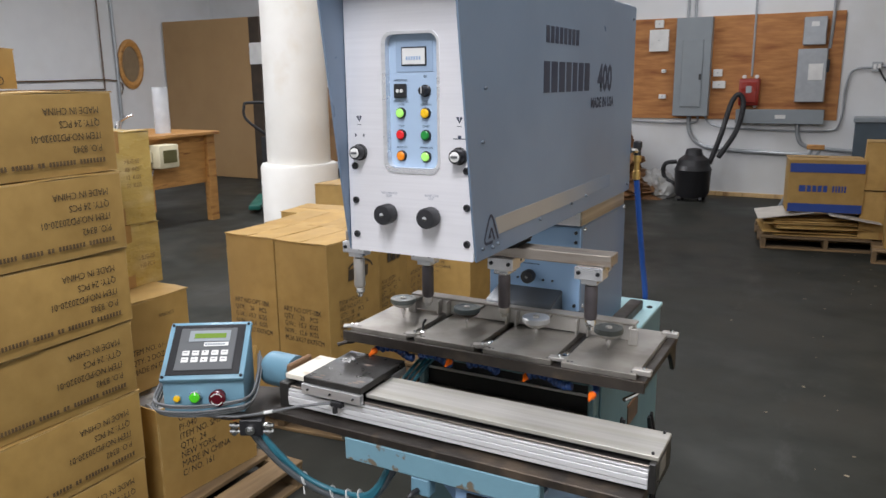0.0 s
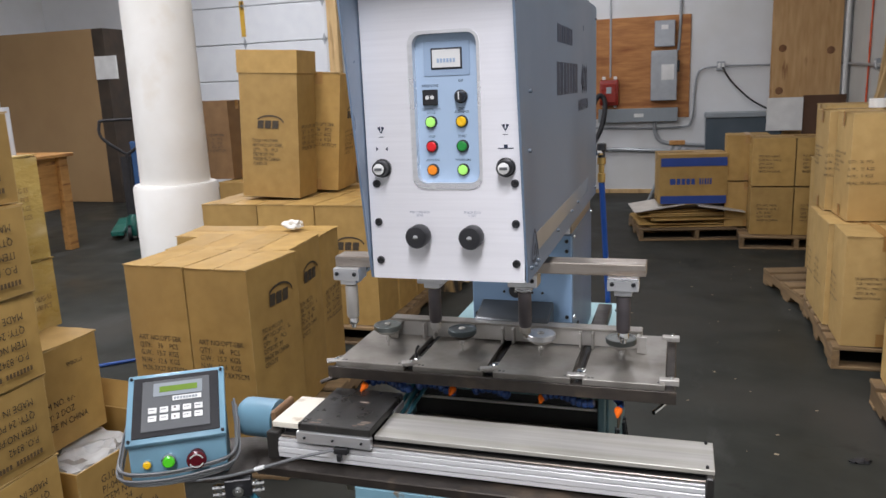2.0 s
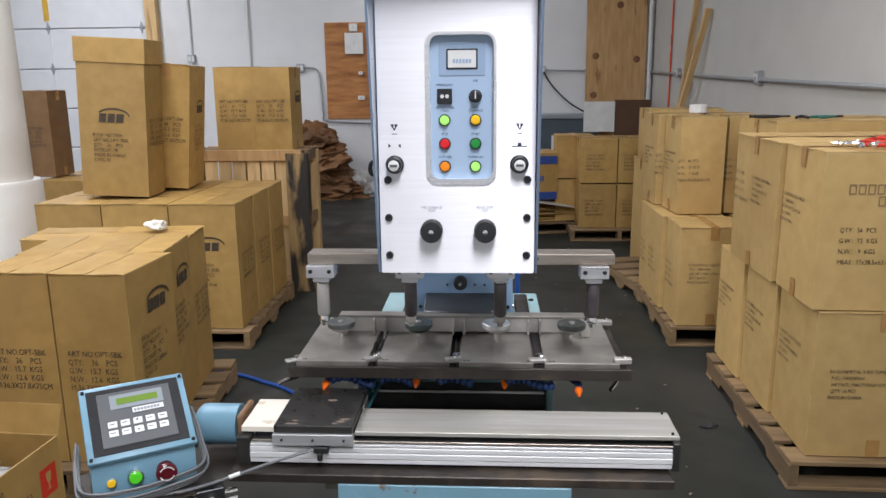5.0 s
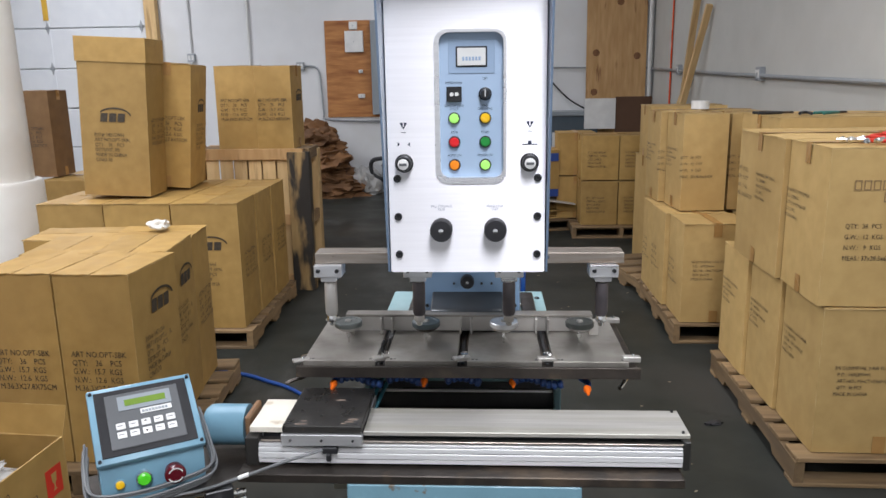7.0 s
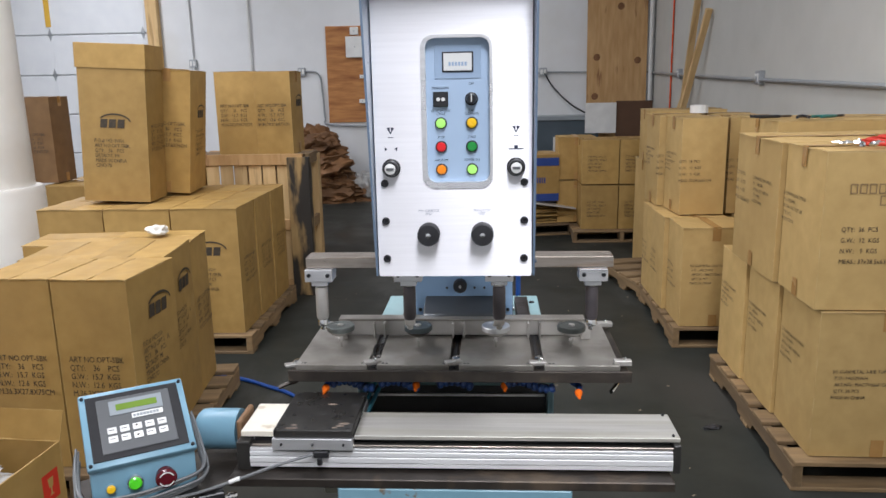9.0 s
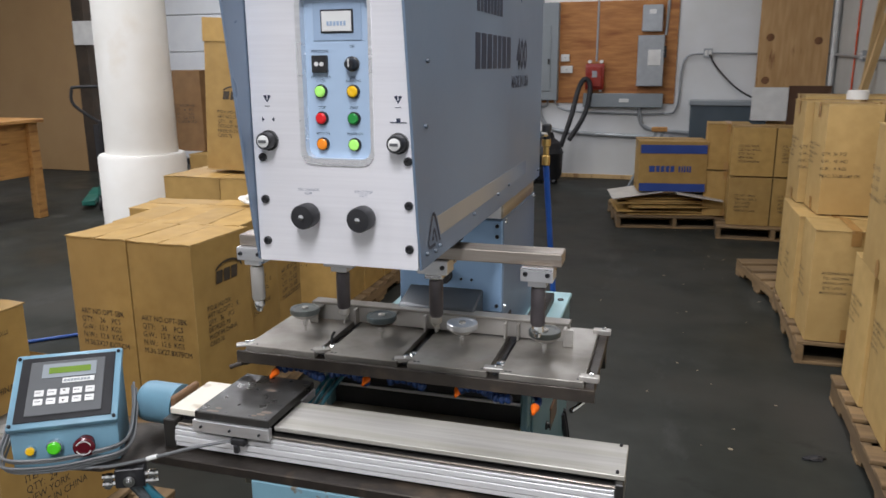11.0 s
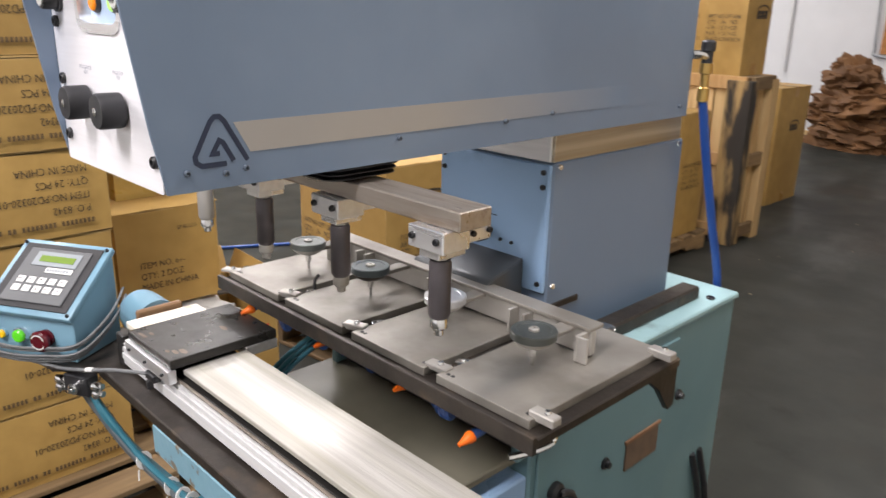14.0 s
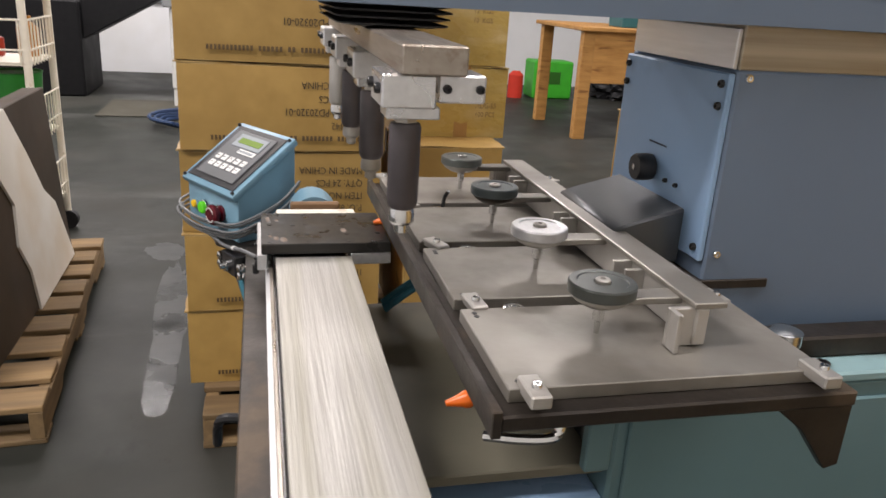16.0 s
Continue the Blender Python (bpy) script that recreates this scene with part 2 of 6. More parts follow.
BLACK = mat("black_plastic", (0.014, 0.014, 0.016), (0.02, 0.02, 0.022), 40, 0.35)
RUBBER = mat("black_rubber", (0.012, 0.012, 0.014), (0.022, 0.022, 0.025), 30, 0.55, bump=0.03)
BLACKPLATE = mat("black_plate", (0.022, 0.021, 0.020), (0.035, 0.033, 0.030), 10, 0.35, metal=0.2, stain=(0.10, 0.07, 0.05), srange=(0.66, 0.72), sscale=22)
CREAM = mat("cream_plate", (0.78, 0.74, 0.64), (0.70, 0.65, 0.54), 14, 0.5, stain=(0.45, 0.36, 0.24), srange=(0.64, 0.75), sscale=20)
PANELBLUE = mat("pale_blue_control_plate", (0.40, 0.52, 0.68), (0.37, 0.49, 0.65), 6, 0.3)
PANELFRAME = mat("pale_blue_frame_plate", (0.33, 0.44, 0.60), rough=0.35)
NAVY = mat("navy_print", (0.018, 0.028, 0.06), rough=0.5)
STRIPE = mat("beige_stripe", (0.36, 0.335, 0.30), (0.32, 0.30, 0.28), 6, 0.4)


def fading(m, colour, start, end):
    """Printed colour that runs out into the paint below along y."""
    t = m.node_tree
    n, l = t.nodes, t.links
    bsdf = n["Principled BSDF"]
    was = bsdf.inputs["Base Color"].links[0].from_socket
    tc, sep, rng, mix = n.new("ShaderNodeTexCoord"), n.new("ShaderNodeSeparateXYZ"), n.new("ShaderNodeMapRange"), n.new("ShaderNodeMix")
    l.new(tc.outputs["Object"], sep.inputs[0])
    l.new(sep.outputs["Y"], rng.inputs["Value"])
    rng.inputs["From Min"].default_value, rng.inputs["From Max"].default_value = start, end
    mix.data_type = "RGBA"
    mix.inputs["B"].default_value = (*colour, 1)
    l.new(was, mix.inputs["A"])
    l.new(rng.outputs[0], mix.inputs["Factor"])
    l.new(mix.outputs["Result"], bsdf.inputs["Base Color"])


fading(STRIPE, (0.16, 0.218, 0.305), 0.35, 0.78)
WHITE = mat("white_plastic", (0.78, 0.78, 0.76), rough=0.4)
# Faint emission is added here; the display itself is unlit.
LCD = glow("lcd_glass_glow", (0.17, 0.27, 0.045), 0.02)
GREYKEY = mat("grey_key_panel", (0.115, 0.12, 0.125), rough=0.45)
ORANGE = mat("orange_plastic", (0.90, 0.17, 0.01), (0.85, 0.15, 0.01), rough=0.4)
HOSEBLUE = mat("blue_hose", (0.012, 0.07, 0.30), (0.010, 0.055, 0.25), rough=0.4)
JOINTBLUE = mat("navy_segment_hose", (0.018, 0.055, 0.19), rough=0.42)
HOSETEAL = mat("teal_hose", (0.03, 0.17, 0.23), rough=0.4)
GREYHOSE = mat("grey_conduit_hose", (0.10, 0.115, 0.125), rough=0.5)
CABLE = mat("grey_cable", (0.16, 0.165, 0.17), rough=0.5)
GALV = mat("galvanised_steel", (0.40, 0.42, 0.44), (0.34, 0.36, 0.38), 12, 0.4, metal=0.5)
PANELGREY = mat("grey_panel_enamel", (0.26, 0.29, 0.31), (0.24, 0.27, 0.29), 6, 0.4)
FIRERED = mat("red_enamel", (0.30, 0.025, 0.015), (0.25, 0.02, 0.012), 8, 0.35)
PAPERBROWN = mat("crumpled_brown_paper", (0.20, 0.095, 0.035), (0.12, 0.055, 0.02), 6, 0.75, bump=0.4, bscale=8, vary=0.2)
CLEARBAG = mat("white_plastic_bag", (0.72, 0.72, 0.70), (0.55, 0.55, 0.53), 9, 0.25, bump=0.5, bscale=25)
CLEARBAG.node_tree.nodes["Principled BSDF"].inputs["Alpha"].default_value = 0.6
CLOTH = mat("white_cloth", (0.78, 0.76, 0.70), rough=0.8, bump=0.3, bscale=60)
BLUEPRINT = mat("blue_print", (0.02, 0.06, 0.28), rough=0.6)
REDPRINT = mat("red_print", (0.62, 0.035, 0.015), rough=0.6)
STRAP = glow("orange_strap", (0.9, 0.10, 0.02), 0.0)
DARKWOOD = mat("dark_stained_board", (0.03, 0.022, 0.015), (0.06, 0.04, 0.025), 5, 0.6)
LIVERY = {k: glow(k + "_lens", c, e) for k, c, e in (("green", (0.02, 0.30, 0.05), 0.02), ("lime", (0.35, 0.75, 0.15), 0.5), ("yellow", (0.85, 0.50, 0.01), 0.12), ("red", (0.75, 0.015, 0.02), 0.1), ("orange", (0.85, 0.25, 0.01), 0.2), ("bright_green", (0.08, 0.55, 0.02), 0.25), ("maroon", (0.10, 0.006, 0.012), 0.0))}
GLASS = mat("mirror_glass", (0.7, 0.72, 0.72), rough=0.05, metal=1.0, rvar=0.02)


# ---- building helpers ----
def box(bm, x0, x1, y0, y1, z0, z1, bevel=0.0, seg=1, m=None):
    r = bmesh.ops.create_cube(bm, size=1)
    vs = r["verts"]
    for v in vs:
        v.co = ((x0 + x1) / 2 + v.co.x * (x1 - x0), (y0 + y1) / 2 + v.co.y * (y1 - y0), (z0 + z1) / 2 + v.co.z * (z1 - z0))
    if bevel:
        es = {e for v in vs for e in v.link_edges}
        out = bmesh.ops.bevel(bm, geom=list(es), offset=bevel, segments=seg, affect="EDGES", profile=0.5)
        vs = list({v for f in out["faces"] for v in f.verts} | {v for v in vs if v.is_valid})
    if m is not None:
        bmesh.ops.transform(bm, matrix=m, verts=[v for v in vs if v.is_valid])
    return bm


def rod(bm, a, b, r, r2=None, n=16):
    a, b = Vector(a), Vector(b)
    q = (b - a).to_track_quat("Z", "Y").to_matrix().to_4x4()
    bmesh.ops.create_cone(bm, cap_ends=True, segments=n, radius1=r, radius2=r if r2 is None else r2, depth=(b - a).length, matrix=Matrix.Translation((a + b) / 2) @ q)
    return bm


def lathe(bm, profile, m=None, n=24):
    """Turned shape about z from (radius, height) pairs."""
    m = m or Matrix()
    rings = [[bm.verts.new(m @ Vector((max(r, 1e-4) * math.cos(2 * math.pi * i / n), max(r, 1e-4) * math.sin(2 * math.pi * i / n), z))) for i in range(n)] for r, z in profile]
    for a, b in zip(rings, rings[1:]):
        for i in range(n):
            bm.faces.new((a[i], a[(i + 1) % n], b[(i + 1) % n], b[i]))
    bm.faces.new(rings[0][::-1])
    bm.faces.new(rings[-1])
    return bm


def smooth_path(points, steps=6):
    pts = [Vector(p) for p in points]
    out = []
    for i in range(len(pts) - 1):
        p0, p1, p2, p3 = pts[max(i - 1, 0)], pts[i], pts[i + 1], pts[min(i + 2, len(pts) - 1)]
        for k in range(steps):
            t = k / steps
            out.append(0.5 * (2 * p1 + (p2 - p0) * t + (2 * p0 - 5 * p1 + 4 * p2 - p3) * t * t + (3 * p1 - p0 - 3 * p2 + p3) * t ** 3))
    return out + [pts[-1]]


def tube(bm, points, r, n=8, steps=6):
    pts = smooth_path(points, steps) if steps else [Vector(p) for p in points]
    rings, up = [], Vector((0.13, 0.21, 1)).normalized()
    for i, p in enumerate(pts):
        d = (pts[min(i + 1, len(pts) - 1)] - pts[max(i - 1, 0)]).normalized()
        s = d.cross(up)
        s = s.normalized() if s.length > 1e-3 else Vector((1, 0, 0))
        u = s.cross(d)
        rings.append([bm.verts.new(p + r * (math.cos(2 * math.pi * k / n) * s + math.sin(2 * math.pi * k / n) * u)) for k in range(n)])
    for a, b in zip(rings, rings[1:]):
        for k in range(n):
            bm.faces.new((a[k], a[(k + 1) % n], b[(k + 1) % n], b[k]))
    bm.faces.new(rings[0][::-1])
    bm.faces.new(rings[-1])
    return bm


def prism(bm, outline, axis, a, b, bevel=0.0):
    """An outline (pairs) swept along an axis from a to b; axis x takes (y, z), y takes (x, z), z takes (x, y)."""
    def at(p, s):
        return {"x": (s, p[0], p[1]), "y": (p[0], s, p[1]), "z": (p[0], p[1], s)}[axis]
    lo, hi = [bm.verts.new(at(p, a)) for p in outline], [bm.verts.new(at(p, b)) for p in outline]
    n = len(outline)
    fs = [bm.faces.new(lo), bm.faces.new(hi[::-1])] + [bm.faces.new((lo[i], hi[i], hi[(i + 1) % n], lo[(i + 1) % n])) for i in range(n)]
    bmesh.ops.recalc_face_normals(bm, faces=fs)
    if bevel:
        bmesh.ops.bevel(bm, geom=list({e for f in fs for e in f.edges}), offset=bevel, segments=1, affect="EDGES")
    return bm


def finish(bm, name, material, smooth=True):
    bmesh.ops.recalc_face_normals(bm, faces=bm.faces)
    me = bpy.data.meshes.new(name)
    bm.to_mesh(me)
    bm.free()
    me.materials.append(material)
    if smooth and len(me.polygons):
        me.shade_smooth()
        me.set_sharp_from_angle(angle=radians(35))
    return me


def part(name, bm, material, parent, label="", smooth=True, m=None):
    me = bm if isinstance(bm, bpy.types.Mesh) else finish(bm, name, material, smooth)
    ob = new(name, me)
    ob.parent = parent
    if m is not None:
        ob.matrix_local = m
    if label:
        ob["label"] = label
    return ob


def thing(name, label, category, m=None, group="", kind=""):
    ob = new(name)
    ob.empty_display_size = 0.05
    if m is not None:
        ob.matrix_world = m
    return tagged(ob, label, category, group, kind)


def solo(name, bm, material, label="", category="", group="", kind="", m=None, smooth=True):
    ob = new(name, finish(bm, name, material, smooth))
    if m is not None:
        ob.matrix_world = m
    return tagged(ob, label, category, group, kind)


B = bmesh.new
WORDS = {}


def words(text, size, material, spread=1.0, align="LEFT", narrow=0.85, bold=0.0):
    """Flat lettering in the xy plane, as a mesh."""
    key = (text, size, material.name, spread, align, narrow, bold)
    if key not in WORDS:
        cu = bpy.data.curves.new("lettering", "FONT")
        cu.body, cu.size, cu.resolution_u, cu.align_x, cu.space_line, cu.offset = text, size, 2, align, spread, bold
        ob = bpy.data.objects.new("lettering", cu)
        scene.collection.objects.link(ob)
        me = bpy.data.meshes.new_from_object(ob.evaluated_get(bpy.context.evaluated_depsgraph_get()))
        bpy.data.objects.remove(ob)
        me.transform(Matrix.Diagonal((narrow, 1, 1, 1)))
        me.materials.clear()
        me.materials.append(material)
        WORDS[key] = me
    return WORDS[key]


def bars(widths, height, gap, thick=0.0006, pitch=None):
    """A row of plain blocks, one for each letter of a mark."""
    bm, x = B(), 0.0
    for w in widths:
        if w > 0:
            box(bm, x, x + w, 0, height, 0, thick)
        x += abs(w) + gap
    return bm


FACE = {"front": (0, 0), "right": (90, 1), "back": (180, 0), "left": (-90, 1)}


def on_face(side, w, d, x, z, lift=0.0012, flip=False):
    """The pose of a flat print on the side of a box w wide, d deep, centred on the origin: x along the side, z up."""
    turn, deep = FACE[side]
    out = (d if not deep else w) / 2 + lift
    m = pose(0, 0, 0, 0, 0, turn) @ pose(x, -out, z, 90, 0, 0)
    return m @ pose(0, 0, 0, 0, 0, 180) if flip else m


# ---- the hall ----
WEST, EAST, NORTH, SOUTH, HIGH = -10.5, 2.45, 10.2, -6.0, 4.6
solo("floor", box(B(), WEST - 0.2, EAST + 0.2, SOUTH - 0.2, NORTH + 0.2, -0.15, 0), FLOOR, "dark grey painted concrete floor, worn and slightly glossy", "floor", kind="structure")
solo("wall_north", box(B(), WEST - 0.2, EAST + 0.2, NORTH, NORTH + 0.2, 0, HIGH), WALL, "white painted hall wall", "wall", kind="structure")
solo("wall_east", box(B(), EAST, EAST + 0.2, SOUTH, NORTH, 0, HIGH), WALL_W, "cream painted block wall with conduit", "wall", kind="structure")
solo("wall_west", box(B(), WEST - 0.2, WEST, SOUTH, NORTH, 0, HIGH), WALL, "white painted hall wall", "wall", kind="structure")
solo("wall_south", box(B(), WEST - 0.2, EAST + 0.2, SOUTH - 0.2, SOUTH, 0, HIGH), WALL, "white painted hall wall", "wall", kind="structure")
solo("ceiling", box(B(), WEST - 0.2, EAST + 0.2, SOUTH - 0.2, NORTH + 0.2, HIGH, HIGH + 0.15), CEIL, "plain pale ceiling", "ceiling", kind="structure")
bm = B()
box(bm, -4.0, 0.68, NORTH - 0.02, NORTH, 0.0, 0.06, 0.004)
solo("baseboard", bm, LUMBER, "pale wooden strip along the foot of the wall", "baseboard", kind="structure")

# roll-up door
door = thing("door_1", "white sectional roll-up door with hinges", "door", pose(0, NORTH, 0), kind="structure")
for k in range(6):
    part("panel", box(B(), -8.3, -4.97, -0.06, -0.015, 0.1 + k * 0.585, 0.675 + k * 0.585, 0.012), DOORW, door)
for hx in (-7.9, -6.45, -5.03):
    part("stile", box(B(), hx - 0.03, hx + 0.03, -0.066, -0.058, 0.1, 3.6), DOORW, door)
    for k in range(1, 6):
        bm = B()
        box(bm, hx - 0.035, hx + 0.035, -0.085, -0.064, 0.085 + k * 0.585, 0.115 + k * 0.585, 0.004)
        prism(bm, ((hx - 0.03, 0.1 + k * 0.585), (hx, 0.19 + k * 0.585), (hx + 0.03, 0.1 + k * 0.585), (hx, 0.01 + k * 0.585)), "y", -0.08, -0.066)
        part("hinge", bm, GALV, door)
part("bottom_seal", box(B(), -8.3, -4.97, -0.06, -0.01, 0.0, 0.1), RUBBER, door)
solo("trim", box(B(), -4.95, -4.78, NORTH - 0.12, NORTH, 0, 3.9, 0.006), LUMBER, "bare timber jamb beside the roll-up door", "door jamb", kind="structure")
solo("yellow_label_strip", box(B(), -6.5, -6.42, NORTH - 0.08, NORTH - 0.067, 2.55, 3.1, 0.002), mat("yellow_tape", (0.7, 0.42, 0.05), rough=0.5), "yellow tape strip stuck on the white door", "tape")


def conduit(points, r, label, m=GALV, clamps=()):
    t = thing("conduit", label, "conduit", group="wall conduits")
    part("pipe", tube(B(), points, r, 10, 5), m, t)
    for c in clamps:
        part("clamp", box(B(), c[0] - 0.03, c[0] + 0.03, c[1] - 0.025, c[1] + 0.025, c[2] - 0.03, c[2] + 0.03, 0.004), GALV, t)


N = NORTH - 0.03
conduit(((-4.33, N, 1.6), (-4.33, N, 2.4), (-4.35, N, 4.5)), 0.018, "thin white conduit running up the wall", WALL)
conduit(((-3.45, N, 0.8), (-3.45, N, 2.4), (-3.45, N, 4.5)), 0.02, "thin white conduit running up the wall", WALL)
conduit(((-2.7, N, 1.83), (-2.45, N, 1.8), (-2.4, N, 1.5), (-2.38, N, 1.15), (-2.3, N, 1.05), (-1.4, N, 1.02), (-1.3, N, 1.12)), 0.014, "bent galvanised conduit beside the plywood board")
conduit(((-1.42, N, 1.15), (-1.40, N, 0.9), (-1.25, N, 0.72), (-0.95, N, 0.66), (0.0, N, 0.62), (0.72, N, 0.6)), 0.03, "galvanised conduit bending along the wall", clamps=((-0.2, N, 0.63), (-0.62, N, 0.64), (0.45, N, 0.61)))
conduit(((-1.2, N, 1.12), (-1.1, N, 1.0), (-0.7, N, 0.95), (0.3, N, 0.94), (0.5, N, 1.05), (0.53, N, 1.5), (0.6, N, 1.72), (0.84, N, 1.75)), 0.013, "thin galvanised conduit to the outlet")
conduit(((0.0, N, 1.04), (0.02, N, 0.85), (0.15, N, 0.73), (0.7, N, 0.68)), 0.028, "galvanised conduit below the wireway")
conduit(((-0.62, N, 1.66), (-0.62, N, 2.6), (-0.62, N, 4.5)), 0.014, "thin galvanised conduit up from the red box")
conduit(((0.3, N, 2.0), (0.32, N, 2.6), (0.32, N, 4.5)), 0.02, "galvanised conduit up from the switch box")
conduit(((-1.5, N, 2.47), (-1.5, N, 3.4), (-1.5, N, 4.5)), 0.02, "galvanised conduit up from the panel")
conduit(((-1.4, N, 2.47), (-1.4, N, 3.4), (-1.4, N, 4.5)), 0.02, "galvanised conduit up from the panel")
conduit(((0.86, N, 1.76), (1.6, N, 1.745), (2.43, N, 1.73)), 0.012, "thin conduit along the wall")
E2 = EAST - 0.03
conduit(((E2, 10.15, 1.72), (E2, 7, 1.64), (E2, 3, 1.56), (E2, -3, 1.45)), 0.018, "grey conduit along the cream wall", clamps=((E2, 5.7, 1.61), (E2, 8.55, 1.68), (E2, 3.2, 1.565)))
for ox, oy, oz, t in ((0.86, NORTH, 1.76, 0), (-2.7, NORTH, 1.83, 0), (EAST, 5.7, 1.63, -90), (EAST, 8.55, 1.69, -90), (-4.33, NORTH, 1.98, 0)):
    o = thing("outlet_box", "galvanised outlet box on the wall", "outlet", pose(ox, oy, oz, 0, 0, t), group="wall outlets")
    part("box", box(B(), -0.055, 0.055, -0.05, 0, -0.06, 0.06, 0.004), GALV, o)
    for k in (-0.025, 0.025):
        part("socket", box(B(), -0.018 + k, 0.018 + k, -0.056, -0.05, -0.035, 0.035, 0.003), WHITE, o)
cable = thing("black_cable", "black power cable hanging from the outlet", "cable")
part("wire", tube(B(), ((0.88, NORTH - 0.06, 1.74), (1.0, NORTH - 0.06, 1.55), (1.25, NORTH - 0.1, 1.3), (1.5, NORTH - 0.2, 1.15)), 0.012), BLACK, cable)

# plywood board with the electrical boxes
solo("plywood_board", box(B(), -2.32, 0.46, NORTH - 0.025, NORTH, 1.08, 2.47, 0.003), PLY, "orange-brown plywood backing board on the white wall", "board")
P = NORTH - 0.028
e = thing("electrical_panel", "tall grey electrical breaker panel on the plywood", "panel")
part("body", box(B(), -1.63, -1.15, P - 0.13, P, 1.12, 2.46, 0.008), PANELGREY, e)
part("door", box(B(), -1.53, -1.25, P - 0.145, P - 0.13, 1.25, 2.16, 0.006), PANELGREY, e)
part("latch", box(B(), -1.29, -1.26, P - 0.155, P - 0.145, 1.62, 1.70, 0.003), BLACK, e)
e = thing("red_switch_box", "dark red enamelled fire alarm switch box", "switch box")
part("body", box(B(), -0.76, -0.5, P - 0.12, P, 1.27, 1.63, 0.02, 2), FIRERED, e)
part("cover", box(B(), -0.73, -0.53, P - 0.14, P - 0.12, 1.31, 1.58, 0.01), FIRERED, e)
part("plate", box(B(), -0.665, -0.595, P - 0.145, P - 0.14, 1.44, 1.53, 0.002), GALV, e)
for kx in (-0.71, -0.55):
    part("lug", rod(B(), (kx, P, 1.655), (kx, P - 0.05, 1.655), 0.025), WHITE, e)
    part("lug", rod(B(), (kx, P, 1.26), (kx, P - 0.05, 1.26), 0.022), WHITE, e)
e = thing("switch_box", "bright grey steel disconnect switch box", "switch box")
part("body", box(B(), -0.06, 0.29, P - 0.14, P, 1.32, 2.0, 0.008), GALV, e)
part("label_plate", box(B(), 0.08, 0.25, P - 0.145, P - 0.14, 1.6, 1.81, 0.002), WHITE, e)
part("lever", box(B(), 0.29, 0.32, P - 0.12, P - 0.05, 1.7, 1.86, 0.006), BLACK, e)
e = thing("meter_box", "square light grey steel box above the switch", "switch box")
part("body", box(B(), -0.02, 0.25, P - 0.1, P, 2.05, 2.4, 0.008), GALV, e)
part("label_plate", box(B(), 0.07, 0.16, P - 0.104, P - 0.1, 2.28, 2.34), WHITE, e)
e = thing("wireway", "long grey steel wireway trough on the wall", "trough")
part("body", box(B(), -0.78, 0.31, P - 0.11, P, 1.03, 1.22, 0.006), PANELGREY, e)
part("label_plate", box(B(), -0.28, -0.15, P - 0.114, P - 0.11, 1.1, 1.15), WHITE, e)
for x0, x1, z0, z1 in ((-2.02, -1.75, 2.02, 2.32), (-1.95, -1.83, 2.34, 2.45), (-1.85, -1.75, 1.36, 1.42), (-1.83, -1.77, 1.72, 1.77), (-1.12, -0.95, 1.5, 1.6), (-1.12, -1.0, 1.66, 1.76)):
    w = thing("wall_box", "small white service box on the plywood board", "box", group="small white boxes on the board")
    part("body", box(B(), x0, x1, P - 0.04, P, z0, z1, 0.005), WHITE, w)
    part("cover_screw", rod(B(), ((x0 + x1) / 2, P - 0.044, (z0 + z1) / 2), ((x0 + x1) / 2, P - 0.04, (z0 + z1) / 2), 0.008), GALV, w)

# steel cabinet, boards, lumber at the far end
e = thing("steel_cabinet", "blue-grey steel cabinet against the far wall", "cabinet")
part("body", box(B(), 0.68, 1.62, NORTH - 0.45, NORTH, 0, 1.08, 0.006), mat("slate_enamel", (0.075, 0.10, 0.125), (0.06, 0.085, 0.105), 5, 0.4), e)
part("top_rim", box(B(), 0.66, 1.64, NORTH - 0.48, NORTH, 1.08, 1.14, 0.008), PANELGREY, e)
part("notice", box(B(), 0.98, 1.16, NORTH - 0.456, NORTH - 0.45, 0.55, 0.85), WHITE, e)
bm = box(B(), 1.48, 2.33, -0.012, 0.0, 0.02, 3.3)
s = solo("knotty_plywood_sheet", bm, PLY_V, "tall knotty plywood sheet leaning on the wall", "plywood", m=pose(0, NORTH - 0.16, 0, -2.2, 0, 0))
for kx, kz in ((1.62, 1.95), (2.2, 1.9), (1.95, 2.65), (1.6, 1.4), (2.15, 2.9), (1.8, 1.25)):
    part("knot", rod(B(), (kx, -0.014, kz), (kx, -0.011, kz), 0.05, n=12), mat("dark_knot", (0.13, 0.05, 0.015), (0.22, 0.10, 0.035), 20, 0.6), s)
solo("white_pipe", rod(B(), (2.385, NORTH - 0.1, 0), (2.385, NORTH - 0.06, 3.3), 0.03), WHITE, "white plastic pipe standing in the corner", "pipe")
solo("pegboard", box(B(), 1.42, 1.85, NORTH - 0.52, NORTH - 0.5, 0.9, 1.32), WHITE, "small white pegboard panel leaning on boxes", "board")
solo("hardboard_sheet", box(B(), 1.85, 2.35, NORTH - 0.5, NORTH - 0.48, 0.85, 1.34), mat("dark_brown_board", (0.10, 0.045, 0.02), rough=0.6), "dark brown hardboard panel", "board")
